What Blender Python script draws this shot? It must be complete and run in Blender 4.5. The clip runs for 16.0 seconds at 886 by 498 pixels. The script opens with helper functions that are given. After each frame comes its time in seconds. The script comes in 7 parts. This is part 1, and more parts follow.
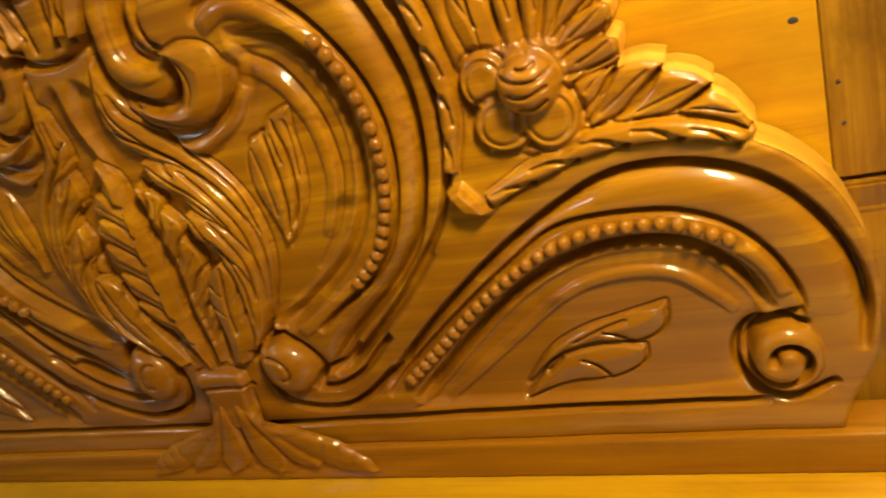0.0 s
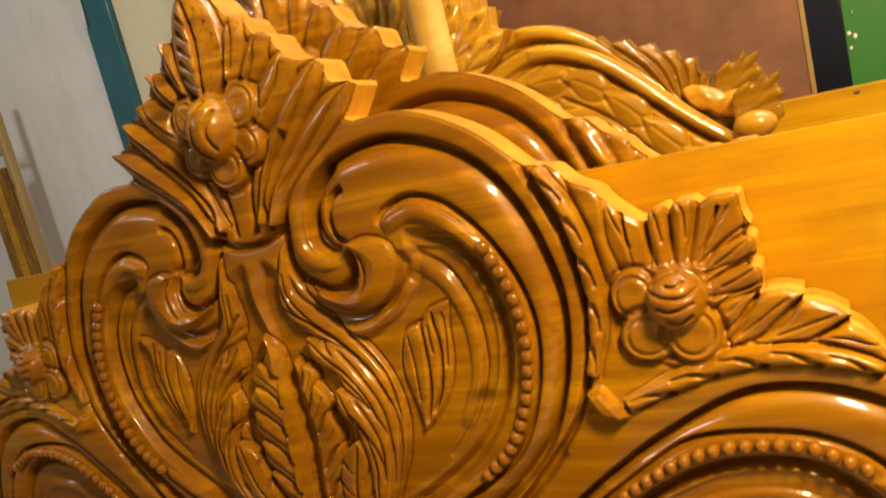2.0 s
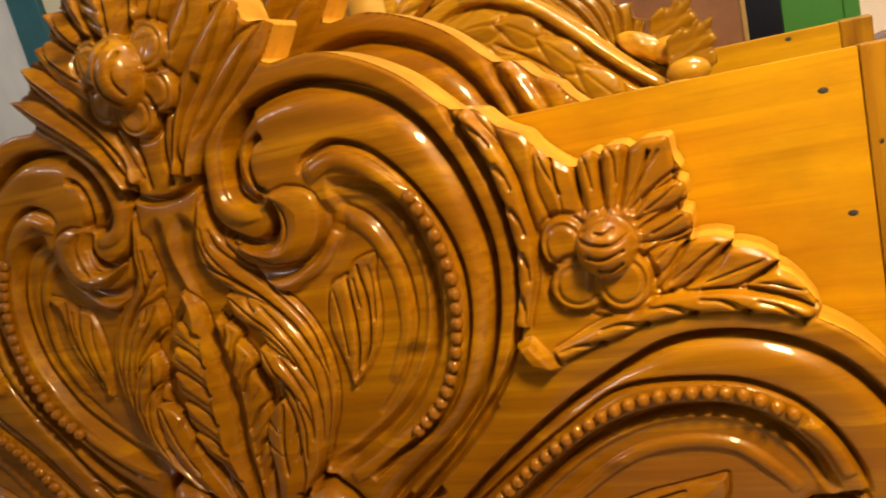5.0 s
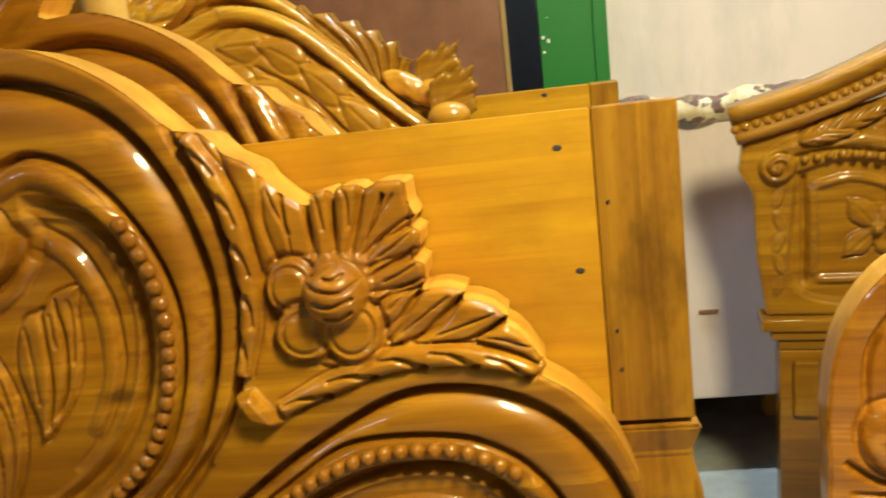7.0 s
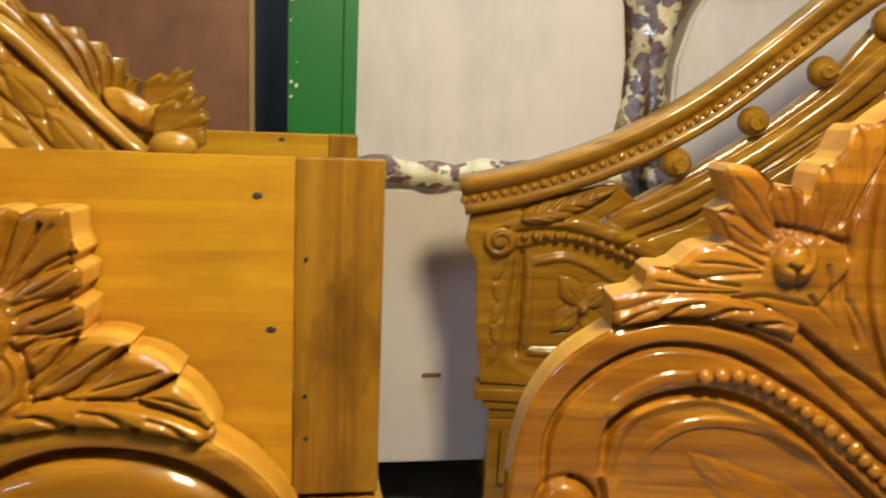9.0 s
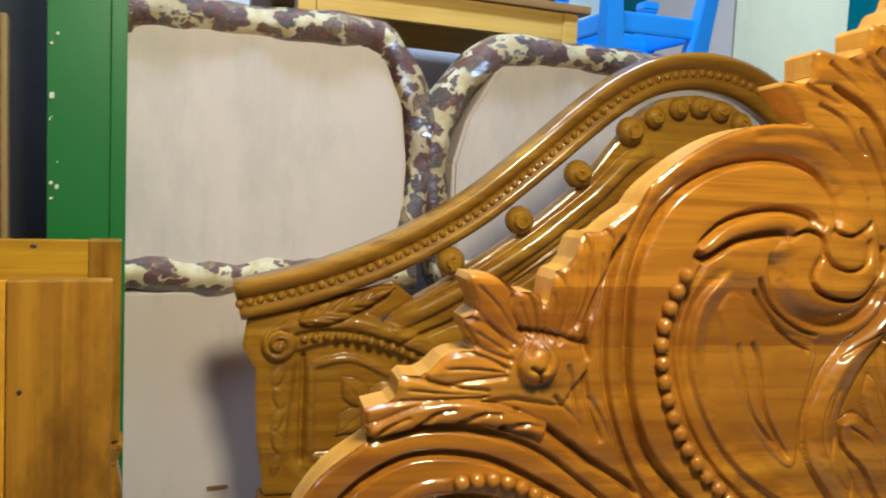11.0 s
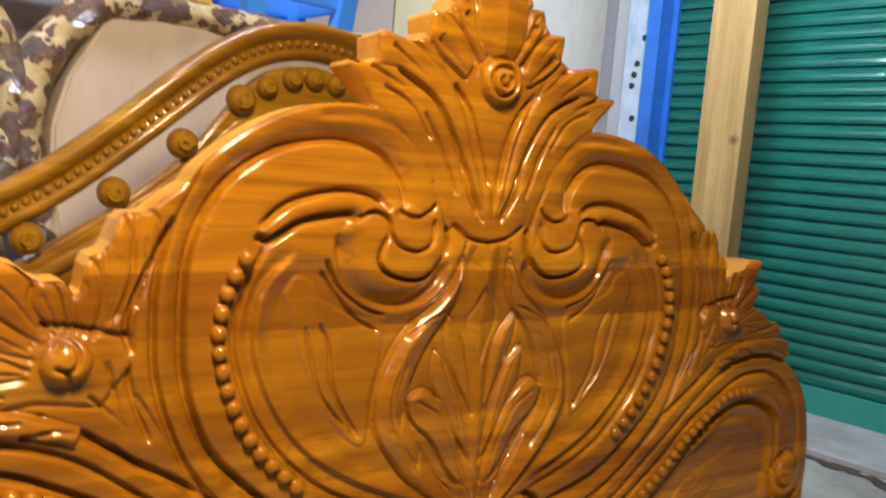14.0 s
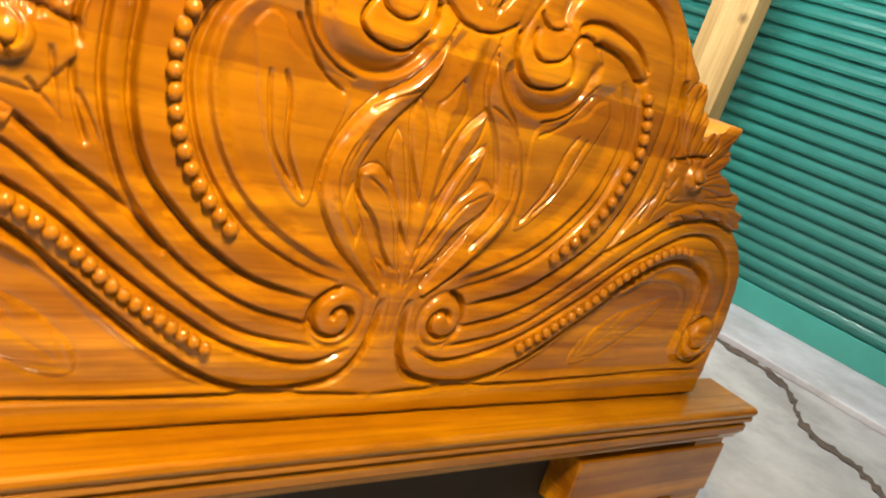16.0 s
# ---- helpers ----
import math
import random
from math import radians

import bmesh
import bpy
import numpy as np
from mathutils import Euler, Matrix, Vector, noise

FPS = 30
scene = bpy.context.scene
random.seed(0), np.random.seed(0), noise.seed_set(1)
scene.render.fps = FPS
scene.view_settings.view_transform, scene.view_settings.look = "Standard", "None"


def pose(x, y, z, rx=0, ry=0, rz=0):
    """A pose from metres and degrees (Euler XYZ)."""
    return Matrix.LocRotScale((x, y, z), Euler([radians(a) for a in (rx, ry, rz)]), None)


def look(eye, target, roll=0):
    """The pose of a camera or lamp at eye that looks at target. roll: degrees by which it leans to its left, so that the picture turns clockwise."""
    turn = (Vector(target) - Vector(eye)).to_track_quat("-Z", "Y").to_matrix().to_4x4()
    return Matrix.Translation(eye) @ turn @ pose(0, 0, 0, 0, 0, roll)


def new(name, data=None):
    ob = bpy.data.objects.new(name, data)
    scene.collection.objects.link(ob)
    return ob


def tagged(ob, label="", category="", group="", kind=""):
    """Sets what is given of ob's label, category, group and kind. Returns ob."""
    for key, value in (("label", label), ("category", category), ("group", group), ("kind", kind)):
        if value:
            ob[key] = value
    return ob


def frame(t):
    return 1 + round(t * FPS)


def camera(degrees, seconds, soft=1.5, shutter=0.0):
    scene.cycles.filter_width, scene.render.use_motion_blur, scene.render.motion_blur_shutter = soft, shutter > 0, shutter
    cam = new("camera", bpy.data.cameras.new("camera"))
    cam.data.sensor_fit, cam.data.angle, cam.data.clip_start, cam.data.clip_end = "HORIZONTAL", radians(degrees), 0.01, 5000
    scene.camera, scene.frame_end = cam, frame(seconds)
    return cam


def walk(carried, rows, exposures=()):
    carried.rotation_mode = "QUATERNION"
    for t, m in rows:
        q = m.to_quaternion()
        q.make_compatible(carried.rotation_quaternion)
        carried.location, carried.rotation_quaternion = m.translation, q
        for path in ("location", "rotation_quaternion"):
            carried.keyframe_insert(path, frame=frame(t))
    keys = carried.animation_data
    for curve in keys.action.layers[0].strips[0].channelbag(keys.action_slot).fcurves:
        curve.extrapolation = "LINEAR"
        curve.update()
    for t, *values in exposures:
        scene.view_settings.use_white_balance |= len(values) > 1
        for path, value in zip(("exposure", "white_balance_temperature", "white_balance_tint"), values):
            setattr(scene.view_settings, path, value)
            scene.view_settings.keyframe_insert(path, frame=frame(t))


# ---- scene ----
LENS = 58.2
cam = camera(LENS, 16.0, soft=1.8, shutter=0.5)

# seconds, eye x y z, yaw, pitch, roll
PATH = [
    (0.0, 0.818, -0.694, 1.063, 25.92, -27.52, -20.26),
    (0.5, 0.803, -0.715, 1.079, 28.36, -25.44, -21.15),
    (1.0, 0.787, -0.754, 1.079, 27.66, -21.32, -18.27),
    (1.5, 0.782, -0.795, 1.071, 27.55, -14.84, -14.76),
    (2.0, 0.776, -0.813, 1.073, 26.57, -9.83, -13.88),
    (2.5, 0.775, -0.823, 1.075, 26.14, -7.43, -13.25),
    (3.0, 0.776, -0.823, 1.073, 26.32, -7.26, -13.04),
    (3.2, 0.773, -0.822, 1.069, 26.59, -8.50, -13.23),
    (5.3, 0.778, -0.759, 1.052, 21.01, -14.78, -13.50),
    (5.5, 0.783, -0.748, 1.052, 19.12, -15.46, -13.17),
    (6.0, 0.803, -0.724, 1.050, 14.25, -14.98, -12.29),
    (6.5, 0.812, -0.708, 1.040, 10.93, -14.38, -9.12),
    (7.0, 0.822, -0.693, 1.038, 7.61, -14.43, -6.92),
    (7.5, 0.834, -0.680, 1.032, 1.97, -14.12, -3.00),
    (8.0, 0.845, -0.672, 1.026, -0.79, -14.46, -0.73),
    (8.5, 0.868, -0.655, 1.029, -5.67, -13.60, 1.66),
    (9.0, 0.894, -0.641, 1.033, -9.63, -11.68, 2.79),
    (9.5, 0.919, -0.631, 1.038, -13.44, -8.69, 3.85),
    (9.7, 0.930, -0.626, 1.040, -15.32, -7.59, 4.62),
    (11.8, 1.016, -0.663, 1.099, -26.84, -2.99, -0.60),
    (12.0, 1.031, -0.665, 1.107, -28.57, -2.12, -1.39),
    (12.5, 1.062, -0.674, 1.110, -32.15, -1.67, -2.37),
    (13.0, 1.104, -0.676, 1.109, -38.15, -3.22, -1.27),
    (13.5, 1.127, -0.676, 1.101, -41.37, -4.32, 1.58),
    (14.0, 1.142, -0.676, 1.089, -43.53, -6.18, 4.71),
    (14.5, 1.156, -0.673, 1.071, -46.94, -10.07, 8.84),
    (15.0, 1.159, -0.669, 1.055, -47.28, -12.58, 11.94),
    (15.5, 1.160, -0.668, 1.047, -47.54, -14.79, 14.86),
    (16.0, 1.163, -0.660, 1.031, -49.20, -17.67, 19.41),
]


def held(row):
    t, x, y, z, yaw, pitch, roll = row
    return t, pose(x, y, z, 90 + pitch, 0, yaw) @ pose(0, 0, 0, 0, 0, roll)


walk(cam, [held(r) for r in PATH], exposures=[(0.0, 0.25, 6500, 0), (1.0, 0.2, 6500, 1), (2.0, 0.17, 7050, 14), (3.0, 0.08, 7050, 14), (5.0, 0.06, 7050, 15), (5.5, 0.05, 7500, 20), (6.0, 0.1, 5700, -12), (6.5, -0.03, 5600, -8), (7.0, 0.06, 5570, -7), (8.0, 0.05, 5500, -6), (9.0, -0.3, 5350, -2), (9.5, -0.45, 5100, -2), (12.0, -0.40, 4880, 0), (12.5, -0.48, 5200, 2), (13.0, -0.56, 5420, 6), (13.5, -0.64, 5560, 10), (14.0, -0.4, 6180, 12), (14.5, -0.1, 6650, 13), (15.0, 0.22, 6820, 12), (16.0, 0.54, 7150, 14)])

# ---------------------------------------------------------------- light
world = bpy.data.worlds.new("shop_air")
scene.world = world
world.use_nodes = True
world.node_tree.nodes["Background"].inputs[0].default_value = (0.75, 0.82, 1.0, 1)
world.node_tree.nodes["Background"].inputs[1].default_value = 0.08


def lamp(name, eye, target, sx, sy, watts, colour):
    data = bpy.data.lights.new(name, "AREA")
    data.shape, data.size, data.size_y, data.energy, data.color = "RECTANGLE", sx, sy, watts, colour
    ob = new(name, data)
    ob.matrix_world = look(eye, target)
    return tagged(ob, "unseen area lamp placed to light the shop", "lamp")


# main warm lamp, out of view, placed to suit highlights and shadows
lamp("unseen_lamp", (1.28, -0.55, 1.86), (1.15, 0.05, 0.8), 0.26, 0.26, 42, (1.0, 0.77, 0.40))
# added cool fill from the left, for bluish glints on the carving
lamp("unseen_lamp", (-1.5, -1.5, 2.2), (0.0, 0.0, 0.9), 0.9, 0.10, 9, (0.86, 0.94, 1.0))
# added fill that brightens the shutter
lamp("unseen_lamp", (3.5, 0.75, 2.6), (5.1, 0.9, 1.6), 1.2, 0.12, 70, (0.90, 0.96, 1.0))
# added fill aimed at the west partition, mostly missing the headboard's face
lamp("unseen_lamp", (-2.0, -0.1, 2.4), (-1.8, 1.9, 1.2), 0.5, 0.5, 12, (0.90, 0.95, 1.0))
# added fill that brightens table, sofas and back wall
lamp("unseen_lamp", (1.5, 0.75, 2.85), (1.5, 1.4, 0.6), 1.2, 0.12, 60, (0.92, 0.95, 1.0))


# ---------------------------------------------------------------- materials
def material(name):
    m = bpy.data.materials.new(name)
    m.use_nodes = True
    nt = m.node_tree
    return m, nt, nt.nodes["Principled BSDF"]


def ramp(nt, fac, stops):
    r = nt.nodes.new("ShaderNodeValToRGB")
    while len(r.color_ramp.elements) < len(stops):
        r.color_ramp.elements.new(0.5)
    for e, (p, c) in zip(r.color_ramp.elements, stops):
        e.position, e.color = p, (*c, 1)
    nt.links.new(fac, r.inputs[0])
    return r.outputs[0]


def noise_tex(nt, vec, scale, detail=4.0, rough=0.55):
    n = nt.nodes.new("ShaderNodeTexNoise")
    n.inputs["Scale"].default_value, n.inputs["Detail"].default_value, n.inputs["Roughness"].default_value = scale, detail, rough
    nt.links.new(vec, n.inputs["Vector"])
    return n.outputs["Fac"]


def stretched(nt, scale, loc=(0, 0, 0), rot=(0, 0, 0)):
    tc = nt.nodes.new("ShaderNodeTexCoord")
    mp = nt.nodes.new("ShaderNodeMapping")
    mp.inputs["Scale"].default_value, mp.inputs["Location"].default_value, mp.inputs["Rotation"].default_value = scale, loc, rot
    nt.links.new(tc.outputs["Object"], mp.inputs["Vector"])
    return mp.outputs[0]


def maths(nt, op, a, b=None):
    n = nt.nodes.new("ShaderNodeMath")
    n.operation = op
    for i, v in enumerate((a, b)):
        if v is None:
            continue
        if isinstance(v, (int, float)):
            n.inputs[i].default_value = v
        else:
            nt.links.new(v, n.inputs[i])
    return n.outputs[0]


def mixed(nt, fac, a, b, how="MIX"):
    n = nt.nodes.new("ShaderNodeMix")
    n.data_type, n.blend_type = "RGBA", how
    for sock, v in ((n.inputs[0], fac), (n.inputs[6], a), (n.inputs[7], b)):
        if isinstance(v, (int, float)):
            sock.default_value = v
        elif isinstance(v, tuple):
            sock.default_value = (*v, 1)
        else:
            nt.links.new(v, sock)
    return n.outputs[2]


def bump(nt, bsdf, height, strength, distance=0.002):
    b = nt.nodes.new("ShaderNodeBump")
    b.inputs["Strength"].default_value, b.inputs["Distance"].default_value = strength, distance
    nt.links.new(height, b.inputs["Height"])
    nt.links.new(b.outputs[0], bsdf.inputs["Normal"])


def wood(name, pale, mid, dark, rough=0.3, coat=0.6, along="x", board=0.13, seed=0.0, knots=True, contrast=1.0, seams=(), blotch=0.0):
    """Varnished wood: long grain, glued boards of slightly different tone, knots and dull patches."""
    m, nt, bsdf = material(name)
    long, fine = 1.1, 16.0
    s = {"x": (long, fine, fine), "z": (fine, fine, long)}[along]
    warp = stretched(nt, (1, 1, 1), (seed, seed * 0.7, seed * 1.3))
    low = noise_tex(nt, warp, 2.2, 3)
    tc = nt.nodes.new("ShaderNodeTexCoord")
    sep = nt.nodes.new("ShaderNodeSeparateXYZ")
    nt.links.new(tc.outputs["Object"], sep.inputs[0])
    across = sep.outputs["Z" if along == "x" else "X"]
    strip = maths(nt, "FLOOR", maths(nt, "ADD", maths(nt, "DIVIDE", across, board), seed))
    wn = nt.nodes.new("ShaderNodeTexWhiteNoise")
    wn.noise_dimensions = "1D"
    nt.links.new(strip, wn.inputs["W"])
    tone = wn.outputs["Value"]
    # each board's grain is shifted
    shift = nt.nodes.new("ShaderNodeCombineXYZ")
    nt.links.new(maths(nt, "MULTIPLY", tone, 7.0), shift.inputs[0])
    nt.links.new(maths(nt, "MULTIPLY", tone, 3.0), shift.inputs[1])
    nt.links.new(maths(nt, "MULTIPLY", low, 1.1), shift.inputs[2])
    add = nt.nodes.new("ShaderNodeVectorMath")
    add.operation = "ADD"
    nt.links.new(stretched(nt, s, (seed, seed, seed)), add.inputs[0])
    nt.links.new(shift.outputs[0], add.inputs[1])
    grain = noise_tex(nt, add.outputs[0], 1.0, 5, 0.6)
    streak = nt.nodes.new("ShaderNodeTexWave")
    streak.wave_type, streak.bands_direction = "BANDS", "Z" if along == "x" else "X"
    streak.inputs["Scale"].default_value, streak.inputs["Distortion"].default_value = 0.55, 7.0
    streak.inputs["Detail"].default_value, streak.inputs["Detail Scale"].default_value = 3.0, 0.8
    nt.links.new(add.outputs[0], streak.inputs["Vector"])
    c = ramp(nt, grain, [(0.34, tuple((a + b) / 2 for a, b in zip(dark, mid))), (0.49, mid), (0.66, pale)])
    hair = noise_tex(nt, stretched(nt, (1.3, 70.0, 70.0) if along == "x" else (70.0, 70.0, 1.3), (seed, 2, seed)), 1.0, 3, 0.6)
    c = mixed(nt, maths(nt, "MULTIPLY", ramp(nt, hair, [(0.54, (0, 0, 0)), (0.64, (1, 1, 1))]), 0.45 * contrast), c, dark)
    pores = noise_tex(nt, stretched(nt, (5.0, 130.0, 130.0) if along == "x" else (130.0, 130.0, 5.0), (seed, 0, seed)), 1.0, 2, 0.5)
    c = mixed(nt, maths(nt, "MULTIPLY", ramp(nt, pores, [(0.55, (0, 0, 0)), (0.72, (1, 1, 1))]), 0.35 * contrast), c, dark)
    c = mixed(nt, maths(nt, "MULTIPLY", streak.outputs["Fac"], 0.25 * contrast), c, dark, "MIX")
    k = 0.42 * contrast
    c = mixed(nt, maths(nt, "MULTIPLY", tone, k), c, tuple(v * 0.45 for v in mid))
    # long dark and pale streaks, and glued boards of their own tone
    band = noise_tex(nt, stretched(nt, (0.9, 3.0, 26.0) if along == "x" else (26.0, 3.0, 0.9), (seed, seed, seed * 2)), 1.0, 6, 0.68)
    c = mixed(nt, maths(nt, "MULTIPLY", ramp(nt, band, [(0.50, (0, 0, 0)), (0.62, (1, 1, 1))]), maths(nt, "MULTIPLY", ramp(nt, low, [(0.38, (0.1, 0.1, 0.1)), (0.62, (1, 1, 1))]), 0.6 * contrast)), c, dark)
    c = mixed(nt, maths(nt, "MULTIPLY", ramp(nt, band, [(0.30, (1, 1, 1)), (0.42, (0, 0, 0))]), 0.25 * contrast), c, pale)
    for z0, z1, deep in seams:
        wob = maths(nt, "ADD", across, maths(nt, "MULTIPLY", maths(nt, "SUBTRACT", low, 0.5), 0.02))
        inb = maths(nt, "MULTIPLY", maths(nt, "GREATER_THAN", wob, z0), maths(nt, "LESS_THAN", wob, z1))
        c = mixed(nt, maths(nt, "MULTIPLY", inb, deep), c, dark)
    if blotch:
        bl = noise_tex(nt, stretched(nt, (1, 1, 0.45) if along == "z" else (0.45, 1, 1), (seed, 3, 1)), 11.0, 5, 0.65)
        c = mixed(nt, maths(nt, "MULTIPLY", ramp(nt, bl, [(0.50, (0, 0, 0)), (0.66, (1, 1, 1))]), blotch), c, tuple(v * 0.35 for v in dark))
    if knots:
        vor = nt.nodes.new("ShaderNodeTexVoronoi")
        vor.inputs["Scale"].default_value = 1.0
        nt.links.new(stretched(nt, (2.2, 2.2, 5.5) if along == "x" else (5.5, 2.2, 2.2), (seed * 2, 0, seed)), vor.inputs["Vector"])
        spot = ramp(nt, vor.outputs["Distance"], [(0.03, (1, 1, 1)), (0.075, (0, 0, 0))])
        c = mixed(nt, maths(nt, "MULTIPLY", spot, 0.75), c, tuple(v * 0.25 for v in dark))
    stain = noise_tex(nt, stretched(nt, (1, 1, 1), (seed * 3, 1, 2)), 7.0, 6, 0.7)
    c = mixed(nt, maths(nt, "MULTIPLY", ramp(nt, stain, [(0.5, (0, 0, 0)), (0.75, (1, 1, 1))]), 0.3 * contrast), c, dark)
    nt.links.new(c, bsdf.inputs["Base Color"])
    dull = noise_tex(nt, stretched(nt, (1, 1, 1), (4, seed, 1)), 9.0, 5)
    rr = nt.nodes.new("ShaderNodeMapRange")
    rr.inputs["To Min"].default_value, rr.inputs["To Max"].default_value = rough * 0.75, rough * 1.35
    nt.links.new(dull, rr.inputs["Value"])
    nt.links.new(rr.outputs[0], bsdf.inputs["Roughness"])
    bsdf.inputs["Specular IOR Level"].default_value = 0.22
    bsdf.inputs["Coat IOR"].default_value = 1.65
    bsdf.inputs["Coat Weight"].default_value, bsdf.inputs["Coat Roughness"].default_value = coat, 0.075
    bump(nt, bsdf, maths(nt, "ADD", grain, maths(nt, "MULTIPLY", noise_tex(nt, stretched(nt, (1, 1, 1)), 45, 3), 0.6)), 0.25, 0.0015)
    return m


def plain(name, colour, rough=0.5, metal=0.0, vary=0.15, scale=6.0, coat=0.0, bumpy=0.15, dirt=None):
    m, nt, bsdf = material(name)
    v = noise_tex(nt, stretched(nt, (1, 1, 1)), scale, 6, 0.65)
    fine = noise_tex(nt, stretched(nt, (1, 1, 1)), scale * 12, 3)
    c = ramp(nt, v, [(0.3, tuple(x * (1 - vary) for x in colour)), (0.7, tuple(min(1, x * (1 + vary * 0.5)) for x in colour))])
    if dirt:
        d = noise_tex(nt, stretched(nt, (1, 1, 0.35), (3, 1, 5)), scale * 0.7, 7, 0.7)
        c = mixed(nt, ramp(nt, d, [(0.52, (0, 0, 0)), (0.78, (1, 1, 1))]), c, dirt)
    nt.links.new(c, bsdf.inputs["Base Color"])
    bsdf.inputs["Roughness"].default_value, bsdf.inputs["Metallic"].default_value, bsdf.inputs["Coat Weight"].default_value = rough, metal, coat
    bump(nt, bsdf, fine, bumpy, 0.001)
    return m


# darker plank below 0.58, its tone deepened to carry some shade too
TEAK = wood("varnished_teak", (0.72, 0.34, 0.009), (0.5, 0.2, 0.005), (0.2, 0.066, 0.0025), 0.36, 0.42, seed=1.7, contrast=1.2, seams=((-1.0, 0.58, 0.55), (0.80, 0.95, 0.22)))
TEAK_WARM = wood("varnished_teak_warm", (0.80, 0.36, 0.010), (0.60, 0.232, 0.006), (0.20, 0.058, 0.002), 0.33, 0.8, seed=5.2, contrast=1.25, blotch=0.25, seams=((0.205, 0.275, 0.58), (-0.06, 0.0, 0.3)))
TEAK_OLIVE = wood("varnished_teak_brown", (0.5, 0.26, 0.013), (0.36, 0.165, 0.008), (0.16, 0.062, 0.004), 0.30, 0.45, board=0.3, seed=9.1)
TEAK_DUSTY = wood("dusty_pale_teak", (0.9, 0.51, 0.03), (0.76, 0.38, 0.02), (0.38, 0.16, 0.01), 0.34, 0.6, board=0.3, seed=3.3)
SAWN = wood("sawn_pale_edge", (0.74, 0.40, 0.04), (0.62, 0.30, 0.03), (0.40, 0.16, 0.012), 0.42, 0.3, board=0.3, seed=2.1, knots=False, contrast=0.5)
PLANK = wood("yellow_plank", (0.78, 0.43, 0.01), (0.66, 0.33, 0.007), (0.42, 0.17, 0.005), 0.42, 0.2, board=0.4, seed=7.7, knots=False, contrast=1.15, blotch=0.22)
STILE = wood("brown_stile", (0.52, 0.26, 0.012), (0.4, 0.18, 0.008), (0.18, 0.068, 0.004), 0.42, 0.2, along="z", board=0.3, seed=4.4, contrast=1.3, blotch=0.6)
PINE = wood("pale_table_wood", (0.86, 0.56, 0.15), (0.76, 0.46, 0.1), (0.52, 0.27, 0.05), 0.45, 0.1, board=0.4, seed=6.1, contrast=0.6)
PINE_WORN = wood("weathered_table_top", (0.54, 0.33, 0.14), (0.42, 0.24, 0.09), (0.22, 0.12, 0.045), 0.55, 0.05, board=0.4, seed=6.6, contrast=0.9)
PLY = plain("brown_plywood", (0.24, 0.105, 0.062), 0.42, vary=0.35, scale=7.0, bumpy=0.2, dirt=(0.16, 0.068, 0.042))
PILLAR = wood("raw_post_wood", (0.56, 0.38, 0.16), (0.46, 0.30, 0.12), (0.28, 0.17, 0.06), 0.7, 0.0, along="z", board=0.3, seed=1.1)
CEMENT = plain("worn_cement", (0.36, 0.36, 0.35), 0.75, vary=0.35, scale=3.0, bumpy=0.5, dirt=(0.2, 0.19, 0.17))
PAINT_WHITE = plain("dirty_white_paint", (0.72, 0.69, 0.63), 0.6, vary=0.08, scale=2.0, dirt=(0.5, 0.46, 0.4))
PAINT_CREAM = plain("cream_paint", (0.74, 0.64, 0.42), 0.55, vary=0.08, scale=2.0, dirt=(0.55, 0.46, 0.3))
PAINT_PINK = plain("pinkish_paint", (0.55, 0.44, 0.40), 0.6, vary=0.12, scale=2.5)
PAINT_GREY = plain("grey_lilac_paint", (0.42, 0.42, 0.46), 0.6, vary=0.1, scale=2.0)
PAINT_LILAC = plain("pale_lilac_paint", (0.66, 0.63, 0.70), 0.6, vary=0.08, scale=2.0)
SLATE = plain("slate_slat_paint", (0.15, 0.16, 0.20), 0.5, vary=0.25, scale=4.0)
# near-white that holds outside daylight in its colour
PAINT_DAYLIT = plain("daylit_white", (0.82, 0.88, 0.88), 0.6, vary=0.12, scale=5.0)
PAINT_TEALGREY = plain("grey_teal_paint", (0.20, 0.29, 0.31), 0.5, vary=0.3, scale=5.0)
PAINT_BLUE = plain("blue_post_paint", (0.03, 0.16, 0.62), 0.4, vary=0.2, scale=6.0)
PAINT_PALEBLUE = plain("chipped_pale_blue_paint", (0.48, 0.58, 0.72), 0.45, vary=0.2, scale=9.0, dirt=(0.12, 0.22, 0.4))
PAINT_TEAL = plain("teal_frame_paint", (0.012, 0.11, 0.13), 0.35, vary=0.2, coat=0.3)
GREEN = plain("green_board_paint", (0.025, 0.16, 0.03), 0.4, vary=0.12, scale=3.0, coat=0.2)
SHUTTER = plain("green_shutter_steel", (0.03, 0.29, 0.24), 0.35, vary=0.25, scale=1.2, metal=0.0, coat=0.3, dirt=(0.05, 0.14, 0.13))
CLOTH = plain("white_backing_cloth", (0.70, 0.59, 0.585), 0.85, vary=0.07, scale=3.0, bumpy=0.3, dirt=(0.42, 0.40, 0.40))
CRACK = plain("damp_crack_dirt", (0.09, 0.066, 0.05), 0.9, vary=0.5, scale=14.0, bumpy=0.6)
# near-black for small dark parts, also stands for shade in gaps and recesses
DARK = plain("near_black_and_shade", (0.03, 0.025, 0.025), 0.7, vary=0.3)
STOOL = plain("blue_plastic", (0.08, 0.32, 0.95), 0.35, vary=0.05, scale=2.0, bumpy=0.05)
PEACH = plain("peach_board", (0.72, 0.33, 0.17), 0.6, vary=0.08)
CARTON = plain("brown_box", (0.22, 0.11, 0.05), 0.55, vary=0.12)
DARK_GLASS = plain("dark_blue_glass", (0.012, 0.02, 0.045), 0.08, vary=0.2, coat=0.6, bumpy=0.0)
